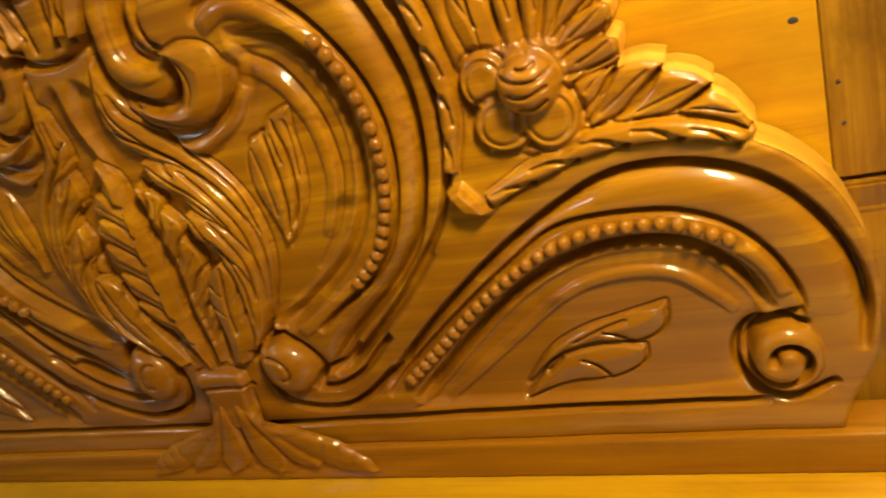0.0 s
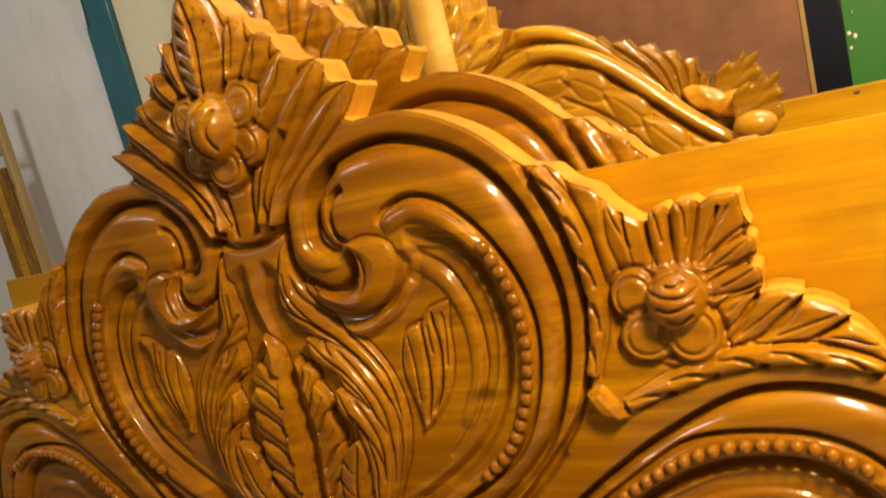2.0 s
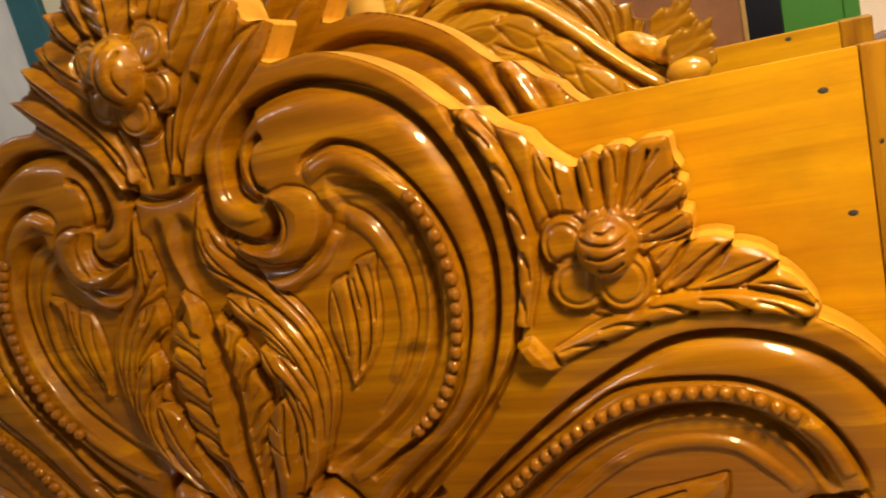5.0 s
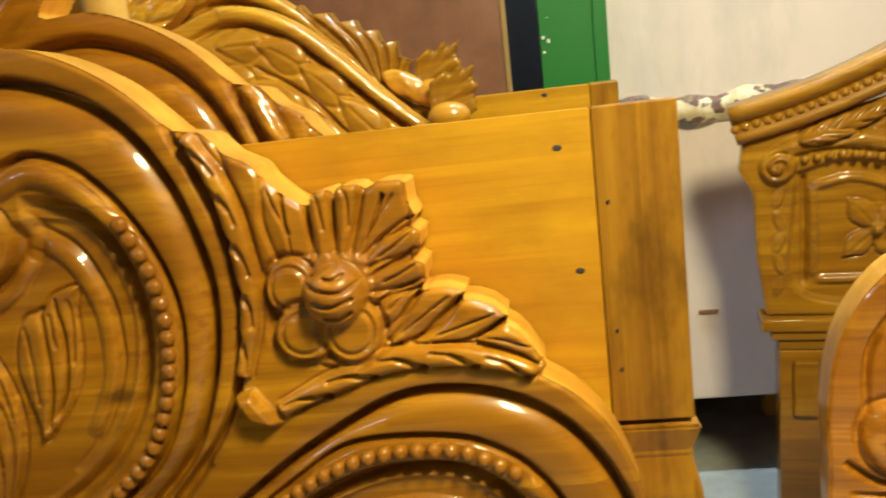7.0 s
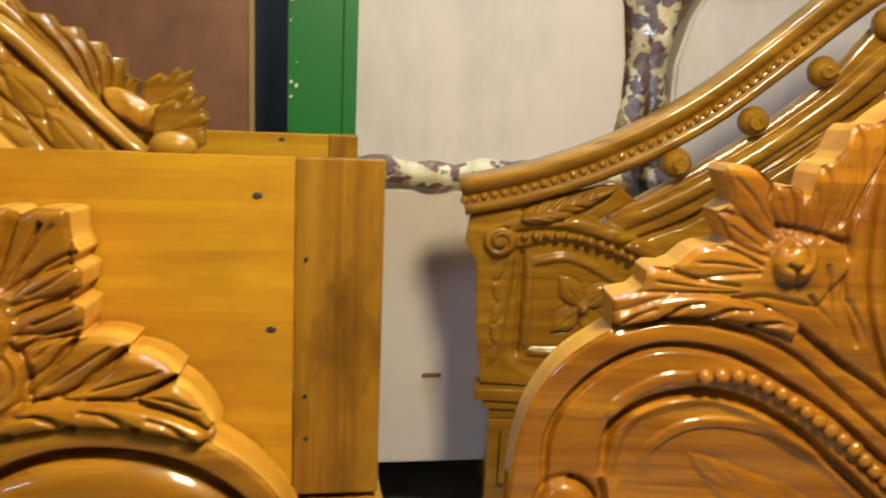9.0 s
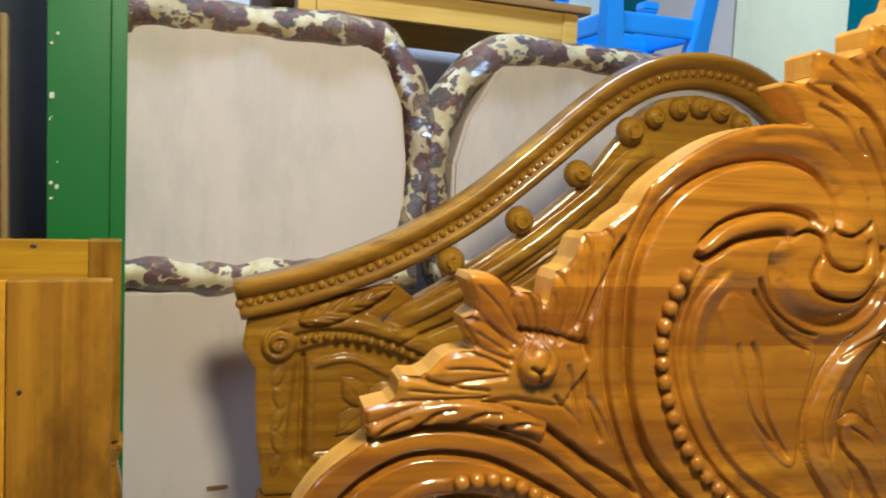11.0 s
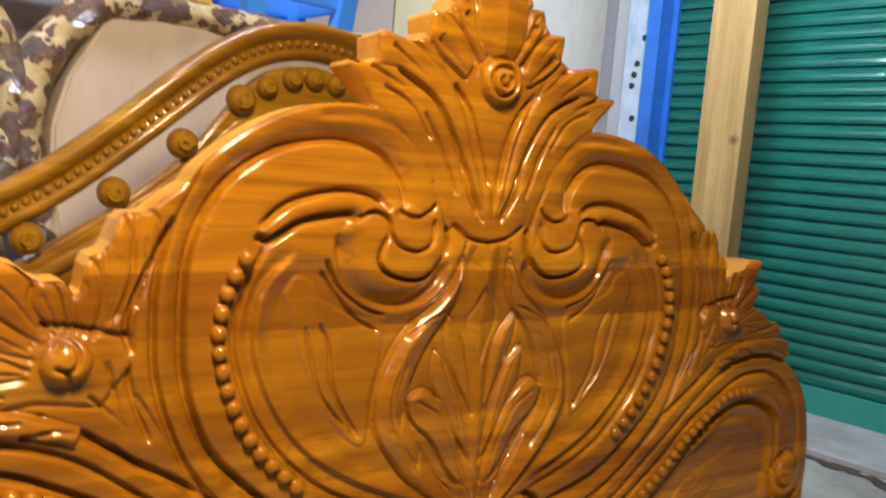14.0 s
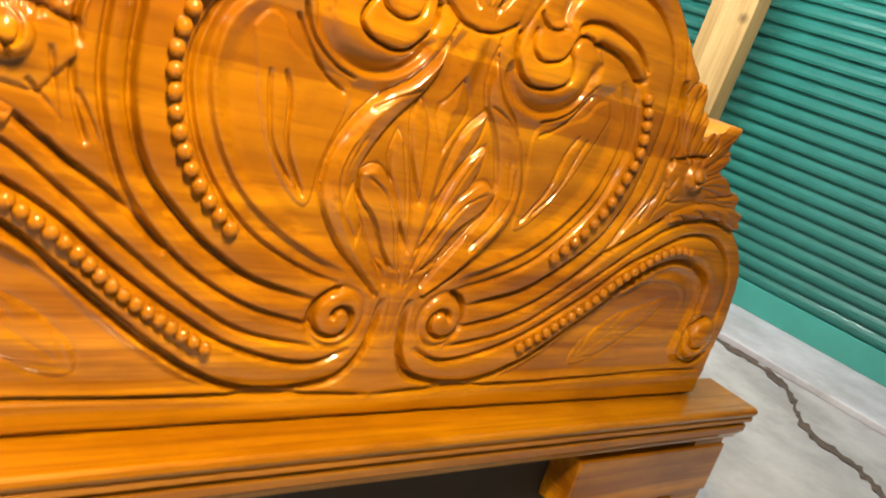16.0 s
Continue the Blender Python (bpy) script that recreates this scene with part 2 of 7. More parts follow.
STEEL = plain("dull_steel", (0.45, 0.42, 0.36), 0.35, metal=1.0, vary=0.15)


def floral(name):
    """Cream upholstery with maroon, brown and slate leaves, under crinkled clear plastic wrap."""
    m, nt, bsdf = material(name)
    vec = stretched(nt, (1, 1, 1))
    wn = nt.nodes.new("ShaderNodeTexNoise")
    wn.inputs["Scale"].default_value, wn.inputs["Detail"].default_value = 26.0, 4.0
    sc = nt.nodes.new("ShaderNodeVectorMath")
    sc.operation = "SCALE"
    sc.inputs["Scale"].default_value = 0.07
    warp = nt.nodes.new("ShaderNodeVectorMath")
    warp.operation = "ADD"
    nt.links.new(vec, wn.inputs["Vector"])
    nt.links.new(wn.outputs["Color"], sc.inputs[0])
    nt.links.new(vec, warp.inputs[0])
    nt.links.new(sc.outputs[0], warp.inputs[1])
    v = nt.nodes.new("ShaderNodeTexVoronoi")
    v.inputs["Scale"].default_value = 25.0
    nt.links.new(warp.outputs[0], v.inputs["Vector"])
    flower = ramp(nt, v.outputs["Distance"], [(0.56, (1, 1, 1)), (0.61, (0, 0, 0))])
    hue = nt.nodes.new("ShaderNodeSeparateColor")
    nt.links.new(v.outputs["Color"], hue.inputs[0])
    petal = ramp(nt, hue.outputs[0], [(0.0, (0.10, 0.014, 0.012)), (0.4, (0.13, 0.045, 0.02)), (0.72, (0.06, 0.035, 0.03)), (1.0, (0.26, 0.15, 0.05))])
    v2 = nt.nodes.new("ShaderNodeTexVoronoi")
    v2.feature = "DISTANCE_TO_EDGE"
    v2.inputs["Scale"].default_value = 46.0
    nt.links.new(warp.outputs[0], v2.inputs["Vector"])
    petal = mixed(nt, ramp(nt, v2.outputs["Distance"], [(0.04, (0.7, 0.7, 0.7)), (0.10, (0, 0, 0))]), petal, (0.03, 0.02, 0.02))
    cream = ramp(nt, noise_tex(nt, vec, 20, 3), [(0.4, (0.42, 0.30, 0.13)), (0.6, (0.62, 0.52, 0.33))])
    nt.links.new(mixed(nt, flower, cream, petal), bsdf.inputs["Base Color"])
    bsdf.inputs["Roughness"].default_value = 0.7
    bsdf.inputs["Coat Weight"].default_value, bsdf.inputs["Coat Roughness"].default_value = 1.0, 0.06
    bsdf.inputs["Coat IOR"].default_value = 1.8
    wr = noise_tex(nt, stretched(nt, (1, 1, 2.0), (2, 2, 2)), 48, 4, 0.6)
    b = nt.nodes.new("ShaderNodeBump")
    b.inputs["Strength"].default_value, b.inputs["Distance"].default_value = 1.0, 0.035
    nt.links.new(wr, b.inputs["Height"])
    nt.links.new(b.outputs[0], bsdf.inputs["Coat Normal"])
    return m


FLORAL = floral("floral_upholstery_in_plastic")


# ---------------------------------------------------------------- building helpers
def part(name, bm, mats, parent, label="", smooth=False):
    """Links a bmesh, or a mesh, as one object under a thing or part."""
    if isinstance(bm, bpy.types.Mesh):
        me = bm
    else:
        me = bpy.data.meshes.new(name)
        bm.normal_update()
        bm.to_mesh(me)
        bm.free()
    if not me.materials:
        for m in mats if isinstance(mats, (list, tuple)) else [mats]:
            me.materials.append(m)
    if smooth:
        me.polygons.foreach_set("use_smooth", [True] * len(me.polygons))
    ob = new(name, me)
    ob.parent = parent
    return tagged(ob, label)


def empty(name, m, label, category, group="", kind=""):
    ob = new(name)
    ob.empty_display_size = 0.05
    ob.matrix_world = m
    return tagged(ob, label, category, group, kind)


def box(x0, x1, y0, y1, z0, z1, bevel=0.003, bm=None):
    bm2 = bmesh.new()
    bmesh.ops.create_cube(bm2, size=1)
    for v in bm2.verts:
        v.co = Vector(((x0 + x1) / 2 + v.co.x * (x1 - x0), (y0 + y1) / 2 + v.co.y * (y1 - y0), (z0 + z1) / 2 + v.co.z * (z1 - z0)))
    if bevel:
        bmesh.ops.bevel(bm2, geom=bm2.edges[:], offset=bevel, segments=2, affect="EDGES", profile=0.6)
    if bm is None:
        return bm2
    me = bpy.data.meshes.new("tmp")
    bm2.to_mesh(me)
    bm2.free()
    bm.from_mesh(me)
    bpy.data.meshes.remove(me)
    return bm


def tube(points, radius, sides=10, closed=False, flat=1.0):
    """A swept round bar through points; radius may be a list."""
    bm = bmesh.new()
    pts = [Vector(p) for p in points]
    rings = []
    for i, p in enumerate(pts):
        a, b = pts[max(i - 1, 0)], pts[min(i + 1, len(pts) - 1)]
        d = (b - a).normalized()
        side = d.cross(Vector((0, 1, 0)))
        side = side.normalized() if side.length > 1e-4 else Vector((1, 0, 0))
        up = side.cross(d)
        r = radius[i] if isinstance(radius, (list, tuple)) else radius
        rings.append([bm.verts.new(p + side * r * math.cos(k * 2 * math.pi / sides) + up * r * flat * math.sin(k * 2 * math.pi / sides)) for k in range(sides)])
    for a, b in zip(rings, rings[1:]):
        for k in range(sides):
            bm.faces.new((a[k], a[(k + 1) % sides], b[(k + 1) % sides], b[k]))
    bm.faces.new(rings[0][::-1])
    bm.faces.new(rings[-1])
    bmesh.ops.recalc_face_normals(bm, faces=bm.faces[:])
    return bm


def spline(ctrl, step=0.004):
    """A smooth curve through control points, sampled about every step metres."""
    p = np.array(ctrl, float)
    if len(p) == 2:
        p = np.array([p[0], (p[0] + p[1]) / 2, p[1]])
    q = np.vstack([2 * p[0] - p[1], p, 2 * p[-1] - p[-2]])
    out = []
    for i in range(1, len(q) - 2):
        n = max(2, int(np.linalg.norm(q[i + 1] - q[i]) / step))
        s = np.linspace(0, 1, n, endpoint=False)[:, None]
        a, b, c, d = q[i - 1], q[i], q[i + 1], q[i + 2]
        out.append(0.5 * (2 * b + (c - a) * s + (2 * a - 5 * b + 4 * c - d) * s**2 + (3 * b - a - 3 * c + d) * s**3))
    out.append(p[-1:])
    return np.concatenate(out)


def soften(pts, k=0.17):
    """Cuts the corners of an outline a little, as a rasp would."""
    p = np.array(pts, float)
    a, b = p[:-1] + (p[1:] - p[:-1]) * k, p[1:] - (p[1:] - p[:-1]) * k
    return [tuple(p[0])] + [tuple(q) for pair in zip(a, b) for q in pair] + [tuple(p[-1])]


class Relief:
    """A carved board: heights over a grid, worked with gouge cuts, leaves, domes and curls, mirrored about u = 0."""

    def __init__(self, outline, step=0.003, mirror=True, back=0.04, fine=None):
        line = np.array(outline, float)
        self.mirror, self.back, self.step = mirror, back, step
        if mirror:
            line = np.vstack([line, (line * (-1, 1))[::-1]])
        self.line = line
        lo, hi = line.min(0) - step, line.max(0) + step
        self.us = np.arange(lo[0], hi[0] + step, step)
        if fine:
            # the half that stands far from the walk is worked more coarsely
            start, wide = fine
            self.us = np.r_[np.arange(lo[0], start, wide), np.arange(start, hi[0] + step, step)]
        self.vs = np.arange(lo[1], hi[1] + step, step)
        self.U, self.V = np.meshgrid(self.us, self.vs)
        self.X = np.abs(self.U) if mirror else self.U
        self.cell = np.maximum(np.gradient(self.us), step)[None, :] + np.zeros_like(self.U)
        self.h = np.zeros_like(self.U)

    def near(self, pts, reach):
        """For grid places within reach of a curve: their mask, distance, share of its length and side offset."""
        lo, hi = pts.min(0) - reach, pts.max(0) + reach
        m = (self.X > lo[0]) & (self.X < hi[0]) & (self.V > lo[1]) & (self.V < hi[1])
        x, v = self.X[m], self.V[m]
        best = np.full(len(x), 1e9)
        share, side = np.zeros(len(x)), np.zeros(len(x))
        seg = np.diff(pts, axis=0)
        ln = np.maximum(np.linalg.norm(seg, axis=1), 1e-9)
        run = np.r_[0, np.cumsum(ln)]
        for (a, b), (sx, sv), l, r in zip(pts[:-1], seg, ln, run):
            dx, dv = x - a, v - b
            k = np.clip((dx * sx + dv * sv) / l**2, 0, 1)
            ex, ev = dx - k * sx, dv - k * sv
            d = np.hypot(ex, ev)
            w = d < best
            best[w], share[w] = d[w], (r + k[w] * l) / run[-1]
            side[w] = (np.sign(sx * dv - sv * dx) * d)[w]
        return m, best, share, side

    def cut(self, ctrl, wide, deep, fade=True):
        """A gouged line."""
        pts = spline(ctrl, 0.006)
        m, d, s, _ = self.near(pts, wide * 6)
        taper = np.clip(np.minimum(s, 1 - s) * 12, 0, 1) ** 0.5 if fade else 1.0
        # the wood rolls over gently towards the cut
        self.h[m] -= 0.26 * deep * taper * np.exp(-((d / (2.5 * wide)) ** 2))
        self.h[m] -= 1.5 * deep * taper * np.clip(1.15 - d / (1.15 * wide), 0, 1)
        return self

    def slit(self, a, b, wide, deep, sharp=0.5, open_end=False):
        """A chisel wedge: broad and deep at its outer end a, running out towards b; one wall steep."""
        wide = max(wide, 0.0036)
        pts = spline([a, b], 0.006)
        m, d, s, t = self.near(pts, wide * 2)
        w = wide * (1 - 0.6 * s) * np.where(t > 0, sharp, 1.0)
        deep = deep * (1.0 if open_end else np.clip(s * 7, 0, 1) ** 0.5)
        self.h[m] -= deep * (1 - 0.75 * s) * np.clip(1.15 - d / w, 0, 1) * (s < 0.995) * (s > 0.001)
        return self

    def plate(self, ctrl, high, ground=0.0, soft=0.006, bend=0.0, sharp=False):
        """A raised shape with a drawn outline, chamfered edge and slightly hollow or full face."""
        p = np.array(list(ctrl) + [ctrl[0]], float) if sharp else spline(list(ctrl) + [ctrl[0]], 0.006)
        lo, hi = p.min(0), p.max(0)
        m = (self.X > lo[0]) & (self.X < hi[0]) & (self.V > lo[1]) & (self.V < hi[1])
        x, v = self.X[m], self.V[m]
        inside, dist = np.zeros(len(x), bool), np.full(len(x), 1e9)
        for (a, b), (c, d) in zip(p[:-1], p[1:]):
            inside ^= ((b > v) != (d > v)) & (x < (c - a) * (v - b) / (d - b + 1e-12) + a)
            k = np.clip(((x - a) * (c - a) + (v - b) * (d - b)) / ((c - a) ** 2 + (d - b) ** 2 + 1e-12), 0, 1)
            dist = np.minimum(dist, np.hypot(x - a - k * (c - a), v - b - k * (d - b)))
        rise = high * np.sqrt(np.clip(1 - (1 - np.clip(dist / soft, 0, 1)) ** 2, 0, 1)) + bend * np.clip(dist / 0.03, 0, 1)
        old = self.h[m]
        self.h[m] = np.where(inside, np.maximum(old, ground + rise), old - 0.35 * high * np.exp(-((dist / 0.003) ** 2)))
        return self

    def blade(self, left, right, ground, lip, high, crest=0.5, power=0.75, under=0.004):
        """A chiselled leaf between two edges that run from its tip to its root: a lip all round, two slopes up to a ridge."""
        a, b = spline(left, 0.006), spline(right, 0.006)
        p = np.vstack([a, b[::-1]])
        lo, hi = p.min(0) - 0.008, p.max(0) + 0.008
        m = (self.X > lo[0]) & (self.X < hi[0]) & (self.V > lo[1]) & (self.V < hi[1])
        x, v = self.X[m], self.V[m]
        inside = np.zeros(len(x), bool)
        for (c, d), (e, f) in zip(p, np.roll(p, -1, 0)):
            inside ^= ((d > v) != (f > v)) & (x < (e - c) * (v - d) / (f - d + 1e-12) + c)
        off = []
        for line in (a, b):
            best = np.full(len(x), 1e9)
            for (c, d), (e, f) in zip(line[:-1], line[1:]):
                k = np.clip(((x - c) * (e - c) + (v - d) * (f - d)) / ((e - c) ** 2 + (f - d) ** 2 + 1e-12), 0, 1)
                best = np.minimum(best, np.hypot(x - c - k * (e - c), v - d - k * (f - d)))
            off.append(best)
        dist = np.minimum(*off)
        q = off[0] / (off[0] + off[1] + 1e-9)
        slope = np.clip(np.minimum(q / crest, (1 - q) / (1 - crest)), 0, 1) ** power
        brim = lip * np.sqrt(np.clip(1 - (1 - np.clip(dist / 0.0035, 0, 1)) ** 2, 0, 1))
        old = self.h[m]
        self.h[m] = np.where(inside, ground + brim + high * slope, old - under * np.exp(-((dist / 0.0026) ** 2)))
        return self

    def lobes(self, outer, inner, ground=-0.005):
        """Side lobes of a lance leaf, each one's root tucked under the one before."""
        for (a, b), (c, d) in zip(zip(outer, outer[1:]), zip(inner, inner[1:])):
            s = math.copysign(0.005, a[0] - c[0])
            self.blade([a, ((a[0] + c[0]) / 2, (a[1] + c[1]) / 2 + 0.006), c], [a, (b[0] + s, b[1] + 0.012), ((b[0] + d[0]) / 2, (b[1] + d[1]) / 2 + 0.004), d], ground, 0.004, 0.006, 0.38, 0.9, 0.008)
            self.cut([((a[0] + b[0]) / 2, (a[1] + b[1]) / 2), ((c[0] + d[0]) / 2, (c[1] + d[1]) / 2)], 0.0012, 0.0025)
        return self

    def garland(self, ctrl, wide, high, count, side, ground=0.0):
        """An edging of long leaflets, each tip lying over the next leaflet's root."""
        pts = spline(ctrl, 0.004)
        run = np.r_[0, np.cumsum(np.linalg.norm(np.diff(pts, axis=0), axis=1))] 

        def at(f, off):
            q = np.clip(f, 0, 1) * run[-1]
            c = np.array([np.interp(q, run, pts[:, 0]), np.interp(q, run, pts[:, 1])])
            e = np.array([np.interp(min(q + 0.01, run[-1]), run, pts[:, 0]), np.interp(min(q + 0.01, run[-1]), run, pts[:, 1])]) - np.array([np.interp(max(q - 0.01, 0), run, pts[:, 0]), np.interp(max(q - 0.01, 0), run, pts[:, 1])])
            e /= np.linalg.norm(e)
            return c + off * np.array([-e[1], e[0]])

        fs = np.linspace(0, 1, 14)
        half = wide * (0.35 + 0.65 * np.sin(np.pi * np.clip(fs, 0.06, 0.94)) ** 0.5)
        self.plate([at(f, side * w * 0.9) for f, w in zip(fs, half)] + [at(f, -side * w * 0.9) for f, w in zip(fs[::-1], half[::-1])], high, ground, 0.009, 0.003)
        for k in range(count):
            b = (k + 1.0) / count
            w = np.interp(min(b, 0.97), fs, half)
            self.slit(tuple(at(b, -side * w * 1.05)), tuple(at(b - 0.6 / count, side * w * 0.2)), 0.007, high * 1.05, 0.5, True)
            self.cut([tuple(at(b - 0.25 / count, -side * w * 0.25)), tuple(at(b - 0.55 / count, side * w * 0.1)), tuple(at(b - 0.95 / count, side * w * 0.3))], 0.0018, 0.003)
        return self

    def cove(self, ctrl, wide, deep):
        """A wide step: the ground falls sharply on the curve's right-hand side and climbs back softly."""
        pts = spline(ctrl, 0.006)
        m, d, s, t = self.near(pts, wide * 2)
        taper = np.clip(np.minimum(s, 1 - s) * 14, 0, 1)
        f = np.where(t > 0, np.exp(-((d / (wide * 0.3)) ** 2)), np.exp(-((d / wide) ** 2)))
        self.h[m] -= deep * taper * f
        return self

    def roll(self, ctrl, wide, high):
        """A rounded raised band."""
        pts = spline(ctrl, 0.006)
        m, d, s, _ = self.near(pts, wide)
        taper = np.clip(np.minimum(s, 1 - s) * 10, 0, 1) ** 0.5
        self.h[m] += high * taper * np.sqrt(np.clip(1 - (d / wide) ** 2, 0, 1))
        return self

    def leaf(self, ctrl, wide, high, veins=6, slant=1.2, rib=True, blunt=0.7, lift=0.0, ground=None, spoon=0.0):
        """A leaf along a bent axis, domed, with a cut midrib, cut side veins and a cut edge."""
        pts = spline(ctrl, 0.006)
        m, d, s, t = self.near(pts, wide * 1.6)
        w = wide * np.maximum(np.sin(np.pi * np.clip(s, 0.001, 0.999) ** blunt), 0.02) ** 0.6
        r = d / w
        dome = (high + lift * s) * np.sqrt(np.clip(1 - r**2, 0, 1))
        cutv = 0.0
        if rib:
            cutv = cutv + 0.6 * high * np.exp(-((d / (0.06 * wide + 0.0014)) ** 2)) * (s < 0.93)
        if veins:
            ph = (s * veins - np.clip(r, 0, 1) * slant * veins / 6) % 1.0
            cutv = cutv + 0.8 * high * np.exp(-((np.minimum(ph, 1 - ph) / 0.11) ** 2)) * np.clip(r * 2.5, 0, 1)
        if spoon:
            dome = (high + lift * s) * (np.clip(1 - r**6, 0, 1) ** 0.5) * (1 - spoon * np.clip(1 - r, 0, 1))
        if ground is None:
            edge = 0.55 * high * np.exp(-(((r - 1.06) * w / 0.0035) ** 2))
            self.h[m] += np.where(r < 1, dome - cutv, 0) - edge * (r < 1.5)
        else:
            old = self.h[m]
            self.h[m] = np.where(r < 1, np.maximum(old, ground + dome - cutv), old)
        return self

    def dome(self, u, v, ru, rv, high, turn=0.0, rim=0.0):
        c, s = math.cos(radians(turn)), math.sin(radians(turn))
        dx, dv = self.X - u, self.V - v
        a, b = (dx * c + dv * s) / ru, (-dx * s + dv * c) / rv
        r = np.hypot(a, b)
        self.h += np.where(r < 1, high * np.sqrt(np.clip(1 - r**2, 0, 1)), 0)
        if rim:
            self.h -= rim * np.exp(-(((r - 1.08) * min(ru, rv) / 0.004) ** 2))
        return self

    def over(self, u, v, ru, rv, high, ground=0.0, turn=0.0):
        """A dome that stands over whatever lies there."""
        c, s = math.cos(radians(turn)), math.sin(radians(turn))
        dx, dv = self.X - u, self.V - v
        r = np.hypot((dx * c + dv * s) / ru, (-dx * s + dv * c) / rv)
        self.h = np.where(r < 1, np.maximum(self.h, ground + high * np.sqrt(np.clip(1 - r**2, 0, 1))), self.h)
        return self

    def wedge(self, ctrl, high):
        """A small faceted block: highest along its middle, falling straight to a four-sided edge."""
        p = np.array(ctrl, float)
        mid = p.mean(0)
        m = (np.abs(self.X - mid[0]) < 0.06) & (np.abs(self.V - mid[1]) < 0.06)
        x, v = self.X[m], self.V[m]
        f = np.full(len(x), 1e9)
        area = np.sign(np.cross(p[1] - p[0], p[2] - p[1]))
        for (a, b), (c, d) in zip(p, np.roll(p, -1, 0)):
            n = np.hypot(c - a, d - b)
            f = np.minimum(f, area * ((c - a) * (v - b) - (d - b) * (x - a)) / n)
        self.h[m] = np.where(f > 0, np.maximum(self.h[m], np.minimum(f * 2.2, high)), self.h[m])
        return self

    def petal(self, u, v, ru, rv, high, turn=0.0):
        c, s = math.cos(radians(turn)), math.sin(radians(turn))
        dx, dv = self.X - u, self.V - v
        r = np.hypot((dx * c + dv * s) / ru, (-dx * s + dv * c) / rv)
        self.h = np.where(r < 1, np.maximum(self.h, 0.001 + high * np.clip(1 - r**5, 0, 1) ** 0.5 * (1 - 0.25 * (1 - r))), self.h)
        self.h -= 0.0035 * np.exp(-(((r - 0.72) * min(ru, rv) / 0.0022) ** 2))
        return self

    def curl(self, u, v, r0, turns, start, hand, wide, deep):
        """A spiral cut that winds in."""
        k = np.linspace(0, 1, 60)
        a = radians(start) + hand * 2 * math.pi * turns * k
        r = r0 * (1 - 0.8 * k)
        return self.cut(np.stack([u + r * np.cos(a), v + r * np.sin(a)], 1)[::3], wide, deep, False)

    def sink(self, ctrl, deep, soft):
        """Lowers the ground inside a closed curve."""
        p = spline(list(ctrl) + [ctrl[0]], 0.008)
        lo, hi = p.min(0), p.max(0)
        m = (self.X > lo[0]) & (self.X < hi[0]) & (self.V > lo[1]) & (self.V < hi[1])
        x, v = self.X[m], self.V[m]
        inside = np.zeros(len(x), bool)
        dist = np.full(len(x), 1e9)
        for (a, b), (c, d) in zip(p[:-1], p[1:]):
            cross = ((b > v) != (d > v)) & (x < (c - a) * (v - b) / (d - b + 1e-12) + a)
            inside ^= cross
            k = np.clip(((x - a) * (c - a) + (v - b) * (d - b)) / ((c - a) ** 2 + (d - b) ** 2 + 1e-12), 0, 1)
            dist = np.minimum(dist, np.hypot(x - a - k * (c - a), v - b - k * (d - b)))
        f = np.where(inside, np.clip(dist / soft, 0, 1), 0)
        self.h[m] -= deep * f * f * (3 - 2 * f)
        return self

    def mesh(self, name, face, edge, wobble=0.0012, rub=2, sway=None):
        """The board as a mesh: carved face, sawn edge and flat back. rub: how much it was sanded; sway: how the carver's middle line wandered."""
        p = self.line
        soft = self.h
        for _ in range(rub):
            g = np.pad(soft, 1, mode="edge")
            soft = (g[:-2, 1:-1] + g[2:, 1:-1] + g[1:-1, :-2] + g[1:-1, 2:] + 4 * g[1:-1, 1:-1]) / 8
        h = soft + wobble * (np.sin(self.U * 37 + self.V * 23) + np.sin(self.U * 11 - self.V * 61)) * 0.5
        inside = np.zeros(self.U.shape, bool)
        dist, px, pv = np.full(self.U.shape, 1.0), self.U.copy(), self.V.copy()
        pad = 0.012
        for (a, b), (c, d) in zip(p, np.roll(p, -1, 0)):
            if abs(b - d) > 1e-9:
                rows = (self.vs >= min(b, d)) & (self.vs < max(b, d))
                at = (c - a) * (self.vs[rows] - b) / (d - b) + a
                inside[rows] ^= self.us[None, :] < at[:, None]
            j0, j1 = np.searchsorted(self.vs, (min(b, d) - pad, max(b, d) + pad))
            i0, i1 = np.searchsorted(self.us, (min(a, c) - pad, max(a, c) + pad))
            w = (slice(j0, j1), slice(i0, i1))
            X, Y = self.U[w], self.V[w]
            k = np.clip(((X - a) * (c - a) + (Y - b) * (d - b)) / ((c - a) ** 2 + (d - b) ** 2 + 1e-12), 0, 1)
            fx, fv = a + k * (c - a), b + k * (d - b)
            dd = np.hypot(X - fx, Y - fv)
            n = dd < dist[w]
            dist[w] = np.where(n, dd, dist[w])
            px[w], pv[w] = np.where(n, fx, px[w]), np.where(n, fv, pv[w])
        x, v, h = self.U.ravel(), self.V.ravel(), h.ravel().copy()
        inside, dist, px, pv = inside.ravel(), dist.ravel(), px.ravel(), pv.ravel()
        # softened tool marks and rounded arris
        near = np.clip(1 - dist / 0.006, 0, 1)
        h -= 0.004 * near**2
        keep = inside | (dist < self.cell.ravel() * 1.6)
        ny, nx = self.U.shape
        idx = np.arange(nx * ny).reshape(ny, nx)
        q = np.stack([idx[:-1, :-1], idx[:-1, 1:], idx[1:, 1:], idx[1:, :-1]], -1).reshape(-1, 4)
        q = q[keep[q].all(1) & (inside[q].sum(1) >= 1)]
        out = ~inside
